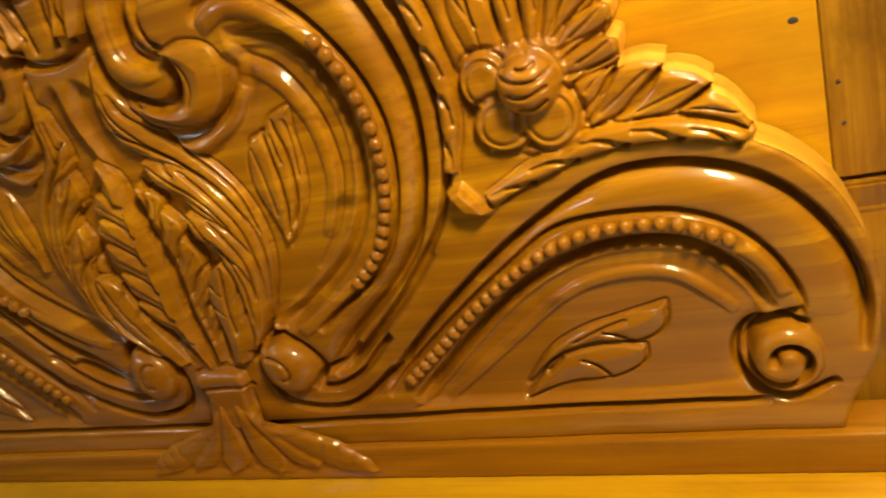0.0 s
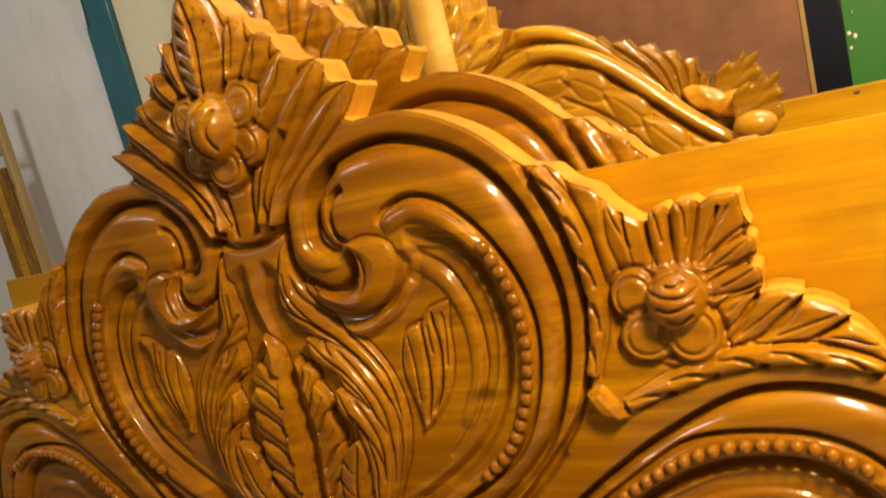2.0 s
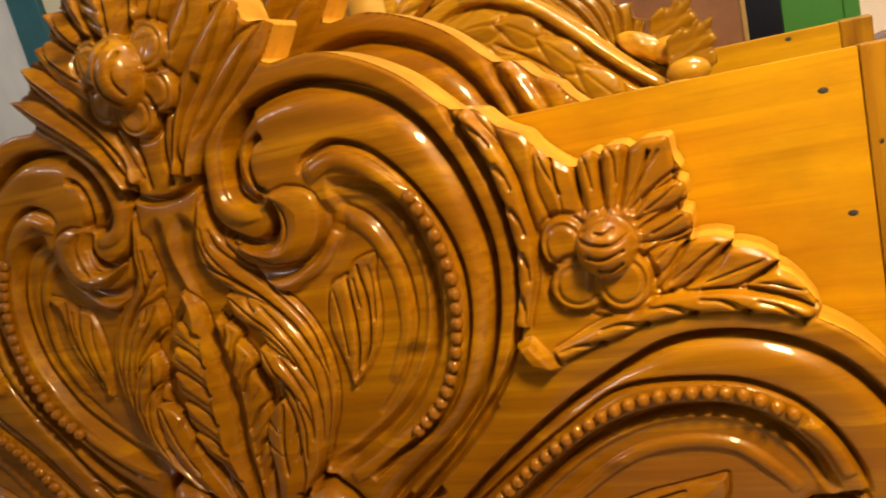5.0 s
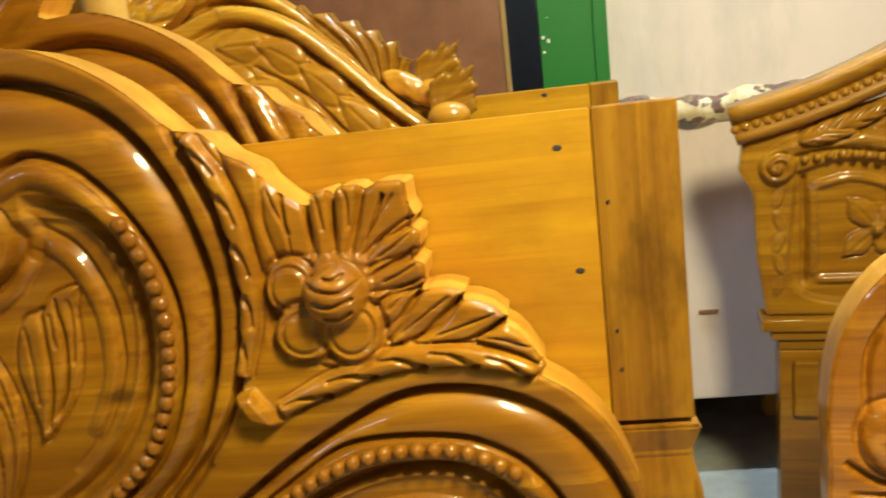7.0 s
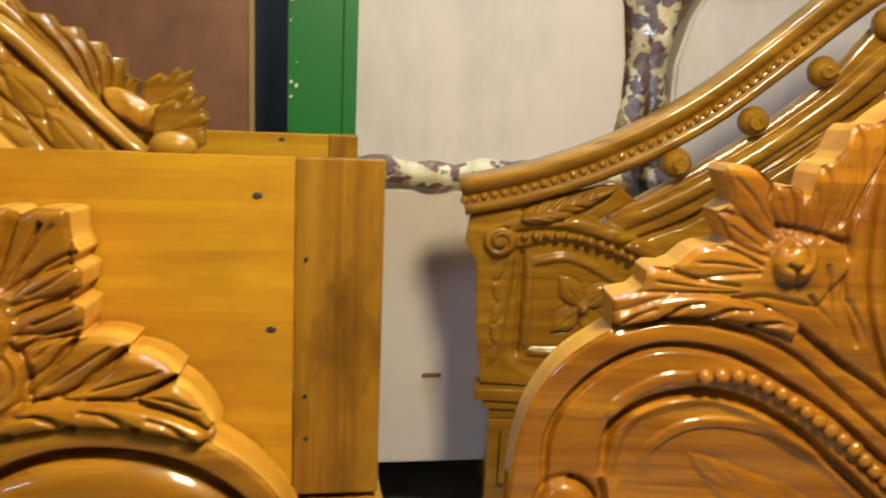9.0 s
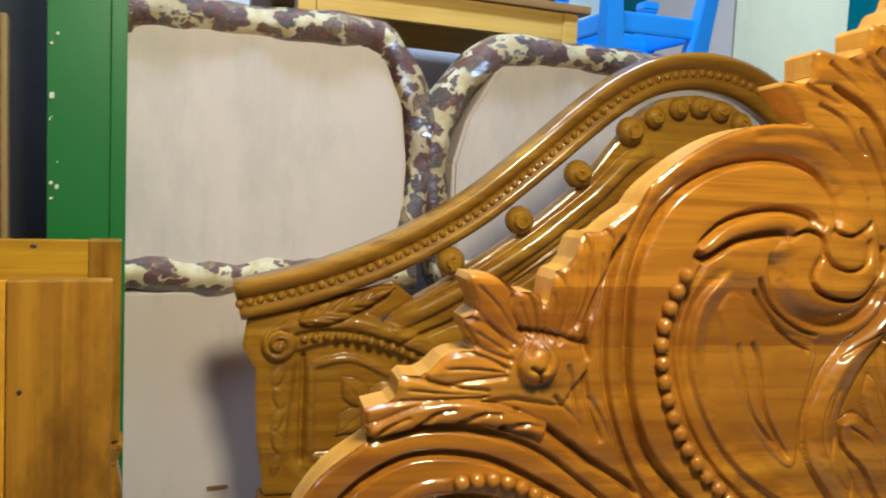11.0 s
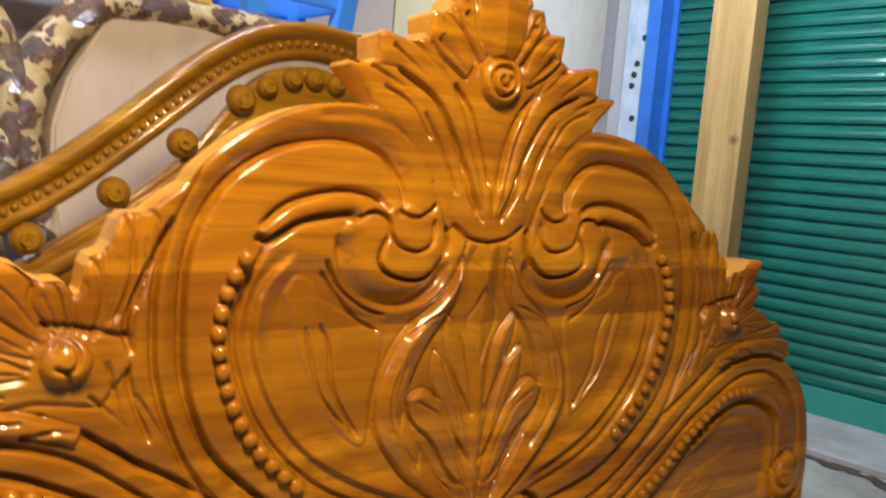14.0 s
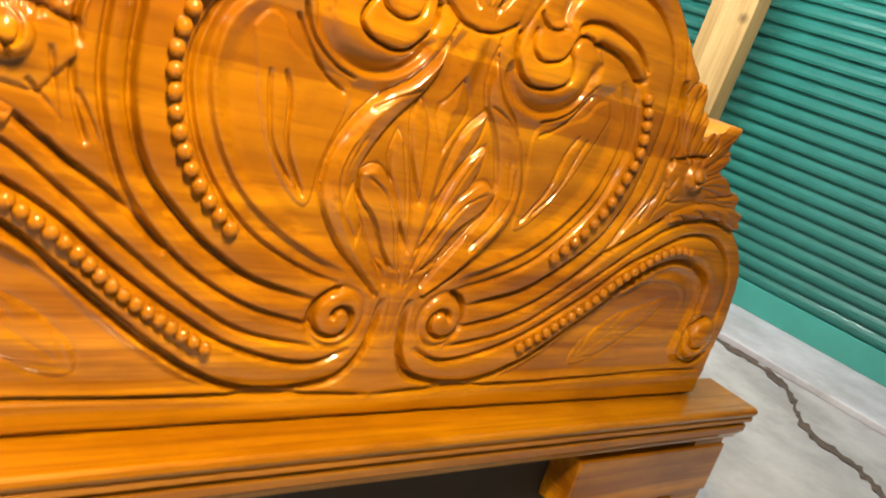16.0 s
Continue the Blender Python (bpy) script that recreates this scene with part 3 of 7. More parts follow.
        x, v = np.where(out, px, x), np.where(out, pv, v)
        if sway:
            x, v = sway(x, v)
        used, inv = np.unique(q, return_inverse=True)
        q = inv.reshape(-1, 4)
        front = np.stack([x[used], -h[used], v[used]], 1)
        e = np.concatenate([q[:, [0, 1]], q[:, [1, 2]], q[:, [2, 3]], q[:, [3, 0]]])
        key = np.sort(e, 1)
        _, first, count = np.unique(key, axis=0, return_index=True, return_counts=True)
        rim = e[first[count == 1]]
        n = len(front)
        rv, ri = np.unique(rim, return_inverse=True)
        ri = ri.reshape(-1, 2)
        top, bot = front[rv], front[rv].copy()
        bot[:, 1] = self.back
        verts = np.vstack([front, top, bot])
        skirt = np.stack([n + ri[:, 1], n + ri[:, 0], n + len(rv) + ri[:, 0], n + len(rv) + ri[:, 1]], 1)
        faces = np.vstack([q, skirt])
        me = bpy.data.meshes.new(name)
        me.vertices.add(len(verts))
        me.vertices.foreach_set("co", verts.ravel())
        me.loops.add(faces.size)
        me.loops.foreach_set("vertex_index", faces.ravel().astype(np.int32))
        me.polygons.add(len(faces))
        me.polygons.foreach_set("loop_start", np.arange(0, faces.size, 4, dtype=np.int32))
        me.polygons.foreach_set("material_index", np.r_[np.zeros(len(q)), np.ones(len(skirt))].astype(np.int32))
        me.polygons.foreach_set("use_smooth", np.ones(len(faces), bool))
        me.update(calc_edges=True)
        me.validate()
        me.materials.append(face)
        me.materials.append(edge)
        return me


def back_board(rel, name, mat, parent, sway=None):
    """The flat back of a carved board."""
    from mathutils.geometry import tessellate_polygon

    line = [p for p, q in zip(rel.line, np.roll(rel.line, -1, 0)) if np.linalg.norm(p - q) > 1e-5]
    line = [sway(np.array(a), np.array(b)) if sway else (a, b) for a, b in line]
    co = [Vector((float(a), rel.back - 0.001, float(b))) for a, b in line]
    me = bpy.data.meshes.new(name)
    me.from_pydata(co, [], [tuple(t) for t in tessellate_polygon([co])])
    return part(name, me, mat, parent)


def bead_mesh(r, mat):
    bm = bmesh.new()
    bmesh.ops.create_uvsphere(bm, u_segments=12, v_segments=8, radius=r)
    me = bpy.data.meshes.new("bead")
    bm.to_mesh(me)
    bm.free()
    me.materials.append(mat)
    me.polygons.foreach_set("use_smooth", [True] * len(me.polygons))
    return me


def beads(parent, ctrl, count, me, rel=None, both=True, out=0.004, sway=None):
    """Beads one by one along a curve, on both halves, seated on the carved ground."""
    pts = spline(ctrl, 0.003)
    run = np.r_[0, np.cumsum(np.linalg.norm(np.diff(pts, axis=0), axis=1))]
    for i in range(count):
        s = run[-1] * i / (count - 1)
        u, v = np.interp(s, run, pts[:, 0]), np.interp(s, run, pts[:, 1])
        for sign in (1, -1) if both else (1,):
            y = 0.0
            if rel is not None:
                y = -rel.h[np.abs(rel.vs - v).argmin(), np.abs(rel.us - sign * u).argmin()]
            ob = part("bead", me, [], parent)
            a, b = sway(np.array(sign * u), np.array(v)) if sway else (sign * u, v)
            ob.location = (float(a), y - out, float(b))
            ob.rotation_euler = (0, u * 9, v * 7)
            ob.scale = (1, 0.9, 1 + 0.06 * math.sin(i * 2.4))


# ---------------------------------------------------------------- carved boards
def carved_board_one(step, fine=None):
    """Broad board: heart with two lobes, flower corners, beaded shoulders, leafy crest."""
    side = [(0.86, 0.345), (0.872, 0.385), (0.897, 0.44), (0.906, 0.523), (0.898, 0.581), (0.875, 0.639), (0.841, 0.68), (0.806, 0.704)]
    teeth = [(0.812, 0.716), (0.800, 0.738), (0.788, 0.753), (0.775, 0.762), (0.779, 0.769), (0.764, 0.781), (0.746, 0.788), (0.733, 0.789), (0.738, 0.798), (0.719, 0.804), (0.702, 0.804), (0.691, 0.800),
             (0.699, 0.813), (0.700, 0.831), (0.686, 0.838), (0.698, 0.848), (0.699, 0.864), (0.688, 0.870), (0.697, 0.879), (0.690, 0.893), (0.689, 0.916), (0.662, 0.917), (0.647, 0.909),
             (0.640, 0.916), (0.622, 0.916), (0.614, 0.906), (0.608, 0.914), (0.594, 0.911), (0.586, 0.898), (0.577, 0.902), (0.562, 0.914), (0.545, 0.930), (0.535, 0.946), (0.507, 0.960), (0.488, 0.982), (0.456, 0.987)]
    lobe = [tuple(p) for p in spline([(0.456, 0.987), (0.403, 1.037), (0.345, 1.070), (0.289, 1.087), (0.233, 1.086)], 0.012)[1:]]
    crest = [(0.218, 1.092), (0.252, 1.136), (0.208, 1.142), (0.200, 1.178), (0.166, 1.182), (0.135, 1.205), (0.122, 1.234), (0.098, 1.236), (0.082, 1.268), (0.056, 1.272), (0.030, 1.312), (0.0, 1.328)]
    outer = [tuple(p) for p in spline(side, 0.012)]
    r = Relief([(0.0, 0.345)] + outer + soften(teeth, 0.12) + lobe + soften(crest, 0.14), step, back=0.066, fine=fine)
    # heart: ground, bead lane and bands
    lane_in = [(0.270, 0.925), (0.330, 0.914), (0.363, 0.883), (0.383, 0.838), (0.389, 0.789), (0.381, 0.741), (0.361, 0.692), (0.324, 0.642), (0.271, 0.599), (0.209, 0.563), (0.150, 0.541)]
    r.sink(lane_in + [(0.06, 0.52), (0.0, 0.52), (0.0, 0.90), (0.07, 0.90), (0.10, 0.845), (0.17, 0.81), (0.25, 0.86)], 0.013, 0.02)
    r.cut(lane_in, 0.0095, 0.012)
    r.cut([(0.276, 0.903), (0.320, 0.876), (0.346, 0.826), (0.352, 0.775), (0.344, 0.732), (0.310, 0.669), (0.261, 0.618)], 0.004, 0.003)
    r.roll([(0.265, 0.890), (0.310, 0.862), (0.333, 0.815), (0.338, 0.770), (0.330, 0.722), (0.295, 0.660)], 0.010, 0.004)
    r.cut([(0.235, 0.945), (0.245, 0.963), (0.290, 0.976), (0.335, 0.963), (0.366, 0.938), (0.392, 0.906), (0.416, 0.864), (0.430, 0.815), (0.431, 0.767), (0.418, 0.712),
           (0.393, 0.656), (0.356, 0.612), (0.298, 0.576), (0.224, 0.534)], 0.0042, 0.009)
    r.roll([(0.243, 0.940), (0.290, 0.955), (0.330, 0.940), (0.362, 0.912), (0.380, 0.895)], 0.011, 0.006)
    r.roll([(0.318, 0.597), (0.257, 0.562), (0.188, 0.535)], 0.010, 0.005)
    g1 = [(0.178, 0.922), (0.150, 0.930), (0.126, 0.965), (0.140, 1.013), (0.183, 1.043), (0.244, 1.054), (0.297, 1.049), (0.361, 1.025), (0.409, 0.988), (0.438, 0.945), (0.459, 0.892),
          (0.471, 0.832), (0.468, 0.773), (0.453, 0.713), (0.425, 0.651), (0.376, 0.595), (0.310, 0.544), (0.236, 0.496), (0.191, 0.471)]
    r.cove(g1, 0.016, 0.013)
    r.cut(g1, 0.0055, 0.007)
    r.cut([(0.190, 1.005), (0.168, 0.995), (0.156, 0.970), (0.162, 0.940), (0.180, 0.930)], 0.005, 0.008)
    r.cut([(0.449, 0.995), (0.479, 0.925), (0.496, 0.868), (0.501, 0.813), (0.495, 0.750), (0.474, 0.690), (0.447, 0.648), (0.409, 0.607), (0.357, 0.556), (0.284, 0.501), (0.224, 0.469)], 0.0048, 0.010)
    r.cut([(0.440, 0.630), (0.380, 0.570), (0.310, 0.512), (0.240, 0.474), (0.200, 0.462)], 0.004, 0.007)
    # hooked scroll: rim, gap, tongue that ends in a ball, and the hollow under it
    r.roll([(0.170, 1.050), (0.125, 1.022), (0.100, 0.985), (0.095, 0.945), (0.108, 0.918), (0.135, 0.908), (0.159, 0.911)], 0.011, 0.006)
    r.cut([(0.178, 1.039), (0.145, 1.012), (0.126, 0.978), (0.122, 0.944), (0.142, 0.922), (0.166, 0.922)], 0.0075, 0.012)
    r.cut([(0.080, 1.010), (0.072, 0.958), (0.078, 0.910), (0.106, 0.880), (0.142, 0.866), (0.167, 0.876), (0.179, 0.899), (0.172, 0.922)], 0.0075, 0.012)
    r.cove([(0.075, 0.900), (0.095, 0.852), (0.136, 0.830), (0.183, 0.830), (0.228, 0.846), (0.256, 0.878), (0.258, 0.910)], 0.020, 0.014)
    r.blade([(0.093, 0.884), (0.131, 0.854), (0.167, 0.838), (0.207, 0.839), (0.235, 0.856), (0.250, 0.881), (0.252, 0.910), (0.239, 0.927), (0.208, 0.935), (0.178, 0.930)],
            [(0.093, 0.884), (0.118, 0.868), (0.148, 0.861), (0.176, 0.864), (0.188, 0.884), (0.190, 0.908), (0.178, 0.930)], -0.004, 0.006, 0.010, 0.5, 0.6, 0.006)
    r.cut([(0.184, 0.926), (0.200, 0.905), (0.198, 0.876), (0.182, 0.855)], 0.0022, 0.004)
    r.roll([(0.120, 0.812), (0.150, 0.806), (0.190, 0.813), (0.231, 0.832), (0.262, 0.866)], 0.010, 0.006)
    # leaf in the lobe
    r.blade([(0.312, 0.834), (0.280, 0.825), (0.261, 0.808), (0.236, 0.800), (0.221, 0.765), (0.219, 0.738), (0.224, 0.709), (0.234, 0.658)],
            [(0.312, 0.834), (0.305, 0.813), (0.302, 0.788), (0.300, 0.758), (0.288, 0.722), (0.263, 0.686), (0.234, 0.658)], -0.013, 0.003, 0.006, 0.5, 0.8, 0.005)
    for k in ([(0.259, 0.812), (0.263, 0.770), (0.258, 0.720), (0.240, 0.670)], [(0.282, 0.822), (0.285, 0.770), (0.274, 0.720), (0.252, 0.682)]):
        r.cut(k, 0.0022, 0.008)
    for k in ([(0.236, 0.792), (0.240, 0.750), (0.237, 0.700)], [(0.300, 0.820), (0.296, 0.780), (0.290, 0.745)], [(0.272, 0.805), (0.274, 0.765)]):
        r.cut(k, 0.0014, 0.004)
    # core: feathered strands that overlap from the neck down, then two lance leaves that rise from the cup
    r.blade([(0.064, 0.948), (0.052, 0.905), (0.046, 0.872), (0.045, 0.849), (0.056, 0.824), (0.076, 0.806), (0.100, 0.770), (0.110, 0.700), (0.098, 0.600), (0.082, 0.510)],
            [(0.064, 0.948), (0.072, 0.917), (0.082, 0.890), (0.102, 0.855), (0.127, 0.819), (0.161, 0.794), (0.197, 0.742), (0.207, 0.685), (0.196, 0.628), (0.165, 0.575), (0.120, 0.525), (0.082, 0.505)], -0.014, 0.007, 0.011, 0.45, 0.7, 0.006)
    for k in ([(0.062, 0.905), (0.068, 0.860), (0.090, 0.825), (0.130, 0.790), (0.170, 0.745), (0.188, 0.690), (0.180, 0.620)], [(0.056, 0.885), (0.062, 0.850), (0.082, 0.825), (0.115, 0.800), (0.155, 0.765)],
              [(0.070, 0.898), (0.085, 0.860), (0.115, 0.830), (0.150, 0.795), (0.190, 0.740), (0.199, 0.680)], [(0.047, 0.851), (0.070, 0.836), (0.100, 0.812), (0.140, 0.780)]):
        r.cut(k, 0.0016, 0.006)
    r.slit((0.050, 0.830), (0.084, 0.815), 0.005, 0.007)
    r.blade([(0.068, 0.807), (0.067, 0.781), (0.079, 0.759), (0.107, 0.742), (0.120, 0.700), (0.120, 0.630), (0.100, 0.550), (0.080, 0.505)],
            [(0.068, 0.807), (0.101, 0.800), (0.124, 0.786), (0.153, 0.760), (0.181, 0.718), (0.192, 0.677), (0.186, 0.628), (0.160, 0.575), (0.120, 0.530), (0.080, 0.505)], -0.008, 0.005, 0.009, 0.5, 0.7, 0.006)
    for k in ([(0.070, 0.803), (0.095, 0.775), (0.130, 0.745), (0.158, 0.700), (0.168, 0.640)], [(0.115, 0.785), (0.148, 0.745), (0.174, 0.695), (0.178, 0.630)], [(0.098, 0.798), (0.100, 0.786), (0.108, 0.776)],
              [(0.086, 0.760), (0.118, 0.740), (0.148, 0.708), (0.160, 0.660)]):
        r.cut(k, 0.0016, 0.006)
    r.slit((0.070, 0.768), (0.112, 0.748), 0.006, 0.008)
    r.blade([(0.106, 0.730), (0.098, 0.703), (0.106, 0.682), (0.125, 0.660), (0.125, 0.600), (0.100, 0.530), (0.080, 0.505)],
            [(0.106, 0.730), (0.131, 0.715), (0.152, 0.698), (0.169, 0.669), (0.175, 0.636), (0.168, 0.600), (0.140, 0.550), (0.085, 0.505)], -0.003, 0.005, 0.008, 0.5, 0.7, 0.006)
    for k in ([(0.107, 0.726), (0.120, 0.690), (0.140, 0.655), (0.148, 0.610), (0.130, 0.560)], [(0.130, 0.712), (0.150, 0.680), (0.163, 0.640), (0.155, 0.590)], [(0.108, 0.684), (0.134, 0.668), (0.154, 0.640), (0.158, 0.600)]):
        r.cut(k, 0.0016, 0.006)
    r.slit((0.100, 0.690), (0.128, 0.665), 0.005, 0.008)
    r.X = r.U
    r.blade([(-0.007, 0.822), (-0.022, 0.792), (-0.041, 0.769), (-0.056, 0.735), (-0.067, 0.699), (-0.068, 0.651), (-0.065, 0.601), (-0.045, 0.547), (-0.012, 0.490)],
            [(-0.007, 0.822), (0.008, 0.791), (0.011, 0.761), (0.012, 0.716), (0.016, 0.659), (0.014, 0.602), (0.004, 0.543), (-0.004, 0.490)], -0.010, 0.005, 0.014, 0.62, 0.85, 0.007)
    r.lobes([(-0.041, 0.774), (-0.057, 0.738), (-0.070, 0.700), (-0.071, 0.653), (-0.067, 0.603), (-0.052, 0.555)], [(-0.006, 0.748), (-0.010, 0.702), (-0.012, 0.660), (-0.013, 0.614), (-0.014, 0.570), (-0.012, 0.530)])
    r.blade([(0.036, 0.778), (0.031, 0.753), (0.036, 0.711), (0.038, 0.665), (0.033, 0.609), (0.022, 0.561), (0.006, 0.497)],
            [(0.036, 0.778), (0.052, 0.760), (0.060, 0.733), (0.071, 0.698), (0.076, 0.675), (0.080, 0.642), (0.074, 0.600), (0.062, 0.560), (0.030, 0.499)], -0.010, 0.005, 0.011, 0.45, 0.8, 0.007)
    r.lobes([(0.053, 0.768), (0.064, 0.738), (0.076, 0.694), (0.083, 0.642), (0.078, 0.594), (0.066, 0.555)], [(0.038, 0.738), (0.042, 0.702), (0.046, 0.660), (0.046, 0.606), (0.040, 0.564), (0.028, 0.530)])
    r.X = np.abs(r.U)
    r.blade([(0.121, 0.651), (0.099, 0.640), (0.080, 0.614), (0.071, 0.587), (0.062, 0.549), (0.042, 0.500)],
            [(0.121, 0.651), (0.130, 0.636), (0.133, 0.609), (0.128, 0.581), (0.114, 0.544), (0.076, 0.498)], -0.002, 0.005, 0.007, 0.5, 0.8, 0.007)
    r.cut([(0.120, 0.646), (0.106, 0.600), (0.084, 0.540)], 0.0024, 0.006)
    for a, b in (((0.084, 0.622), (0.104, 0.600)), ((0.072, 0.590), (0.094, 0.566)), ((0.136, 0.612), (0.116, 0.590)), ((0.132, 0.580), (0.108, 0.560))):
        r.slit(a, b, 0.006, 0.009, 0.4, True)
    # neck
    r.cut([(0.0, 0.949), (0.035, 0.953), (0.070, 0.968)], 0.006, 0.010, False)
    # lower curls with round balls, and the cup between them
    r.cut([(0.088, 0.515), (0.080, 0.470), (0.095, 0.435), (0.130, 0.416), (0.200, 0.411), (0.270, 0.436), (0.330, 0.470)], 0.006, 0.012)
    r.cut([(0.160, 0.446), (0.205, 0.446), (0.270, 0.470), (0.340, 0.520)], 0.0055, 0.010)
    r.cut([(0.185, 0.470), (0.225, 0.478), (0.285, 0.510)], 0.006, 0.011)
    r.over(0.133, 0.486, 0.043, 0.042, 0.022, 0.000)
    r.cut([(0.110, 0.522), (0.146, 0.532), (0.180, 0.506), (0.184, 0.474), (0.160, 0.446)], 0.0055, 0.013)
    r.curl(0.126, 0.482, 0.028, 0.6, 120, -1, 0.0022, 0.004)
    r.plate([(-0.048, 0.464), (-0.040, 0.486), (0.040, 0.486), (0.048, 0.464), (0.040, 0.450), (0.030, 0.395), (-0.030, 0.395), (-0.040, 0.450)], 0.014, 0.0, 0.012)
    r.cut([(0.0, 0.463), (0.030, 0.462), (0.050, 0.458)], 0.003, 0.005, False)
    # beaded shoulders
    top = [(0.300, 0.440), (0.330, 0.466), (0.417, 0.541), (0.508, 0.609), (0.584, 0.656), (0.656, 0.690), (0.721, 0.694), (0.779, 0.680), (0.826, 0.651), (0.861, 0.608), (0.885, 0.556), (0.893, 0.505), (0.886, 0.451)]
    r.cove(top, 0.014, 0.011)
    r.cut(top, 0.0055, 0.007)
    r.cut([(0.299, 0.426), (0.418, 0.520), (0.525, 0.597), (0.605, 0.641), (0.704, 0.643), (0.763, 0.623), (0.801, 0.588), (0.827, 0.540), (0.834, 0.505)], 0.004, 0.008)
    low = [(0.345, 0.412), (0.462, 0.512), (0.547, 0.574), (0.622, 0.604), (0.692, 0.608), (0.741, 0.591), (0.780, 0.552), (0.801, 0.508)]
    r.cut(low, 0.008, 0.013)
    r.sink(low + [(0.775, 0.44), (0.75, 0.395), (0.345, 0.395)], 0.012, 0.02)
    r.roll([(0.780, 0.589), (0.803, 0.563), (0.818, 0.527)], 0.009, 0.005)
    r.roll([(0.386, 0.408), (0.492, 0.484), (0.581, 0.547), (0.645, 0.566), (0.706, 0.561), (0.747, 0.528), (0.766, 0.505)], 0.008, 0.005)
    r.blade([(0.693, 0.527), (0.651, 0.516), (0.594, 0.501), (0.549, 0.476), (0.505, 0.425)], [(0.693, 0.527), (0.686, 0.495), (0.655, 0.478), (0.600, 0.480), (0.552, 0.464), (0.505, 0.425)], -0.012, 0.003, 0.005, 0.4, 0.9, 0.005)
    r.blade([(0.660, 0.470), (0.620, 0.474), (0.580, 0.468), (0.545, 0.455), (0.500, 0.405)], [(0.660, 0.470), (0.655, 0.448), (0.619, 0.430), (0.560, 0.424), (0.500, 0.405)], -0.012, 0.003, 0.004, 0.4, 0.9, 0.005)
    for k in ([(0.612, 0.494), (0.634, 0.486), (0.650, 0.472)], [(0.580, 0.456), (0.598, 0.448), (0.612, 0.430)], [(0.646, 0.508), (0.610, 0.497), (0.575, 0.482)], [(0.560, 0.462), (0.535, 0.440)]):
        r.cut(k, 0.0016, 0.005)
    r.dome(0.808, 0.448, 0.040, 0.045, 0.016, 0, 0.0)
    r.curl(0.808, 0.448, 0.047, 1.35, 60, 1, 0.0048, 0.013)
    r.cut([(0.834, 0.505), (0.800, 0.498), (0.768, 0.480), (0.758, 0.440), (0.778, 0.405), (0.815, 0.393), (0.860, 0.415)], 0.005, 0.011)
    r.cut([(0.0, 0.385), (0.30, 0.387), (0.50, 0.389), (0.79, 0.389)], 0.005, 0.012)
    # feathered edging under and beside the flower
    r.garland([(0.530, 0.686), (0.594, 0.714), (0.652, 0.732), (0.714, 0.734), (0.765, 0.724), (0.800, 0.710)], 0.0145, 0.009, 5, 1)
    r.garland([(0.494, 0.725), (0.514, 0.800), (0.512, 0.870), (0.500, 0.925), (0.472, 0.980)], 0.0140, 0.009, 5, -1)
    r.wedge([(0.480, 0.704), (0.503, 0.713), (0.534, 0.672), (0.520, 0.668), (0.496, 0.676)], 0.016)
    # corner flower and its fan of leaves
    r.plate([(0.500, 0.975), (0.549, 0.945), (0.582, 0.915), (0.610, 0.925), (0.660, 0.935), (0.705, 0.925), (0.715, 0.850), (0.712, 0.815), (0.745, 0.805), (0.790, 0.775), (0.805, 0.725), (0.740, 0.745), (0.658, 0.748), (0.615, 0.725), (0.545, 0.740), (0.532, 0.836), (0.524, 0.900)],
            0.008, -0.004, 0.008, 0.003, True)
    fan = (([(0.545, 0.932), (0.541, 0.890), (0.550, 0.848)], [(0.545, 0.932), (0.566, 0.914), (0.584, 0.893), (0.585, 0.848)]),
           ([(0.592, 0.914), (0.588, 0.893), (0.591, 0.848)], [(0.592, 0.914), (0.609, 0.915), (0.612, 0.895), (0.608, 0.848)]),
           ([(0.620, 0.917), (0.616, 0.895), (0.613, 0.848)], [(0.620, 0.917), (0.642, 0.917), (0.642, 0.895), (0.624, 0.848)]),
           ([(0.690, 0.918), (0.665, 0.918), (0.649, 0.908), (0.640, 0.880), (0.628, 0.846)], [(0.690, 0.918), (0.690, 0.890), (0.684, 0.873), (0.662, 0.862), (0.638, 0.844)]),
           ([(0.700, 0.879), (0.686, 0.875), (0.664, 0.862), (0.643, 0.842)], [(0.700, 0.879), (0.699, 0.858), (0.684, 0.843), (0.662, 0.838), (0.643, 0.832)]),
           ([(0.701, 0.848), (0.684, 0.841), (0.662, 0.832), (0.646, 0.822)], [(0.701, 0.848), (0.700, 0.822), (0.685, 0.812), (0.664, 0.808), (0.645, 0.806)]),
           ([(0.700, 0.814), (0.682, 0.809), (0.662, 0.803), (0.646, 0.792)], [(0.700, 0.814), (0.690, 0.801), (0.680, 0.790), (0.668, 0.776), (0.648, 0.764)]),
           ([(0.738, 0.800), (0.715, 0.805), (0.694, 0.800), (0.684, 0.788), (0.668, 0.766), (0.655, 0.752)], [(0.738, 0.800), (0.730, 0.788), (0.715, 0.775), (0.695, 0.760), (0.665, 0.750)]),
           ([(0.780, 0.772), (0.760, 0.784), (0.736, 0.790), (0.722, 0.776), (0.702, 0.760), (0.680, 0.750)], [(0.780, 0.772), (0.772, 0.763), (0.758, 0.755), (0.735, 0.749), (0.700, 0.748)]),
           ([(0.810, 0.735), (0.792, 0.753), (0.776, 0.765), (0.762, 0.756), (0.745, 0.748)], [(0.810, 0.735), (0.806, 0.718), (0.790, 0.729), (0.765, 0.740), (0.745, 0.746)]))
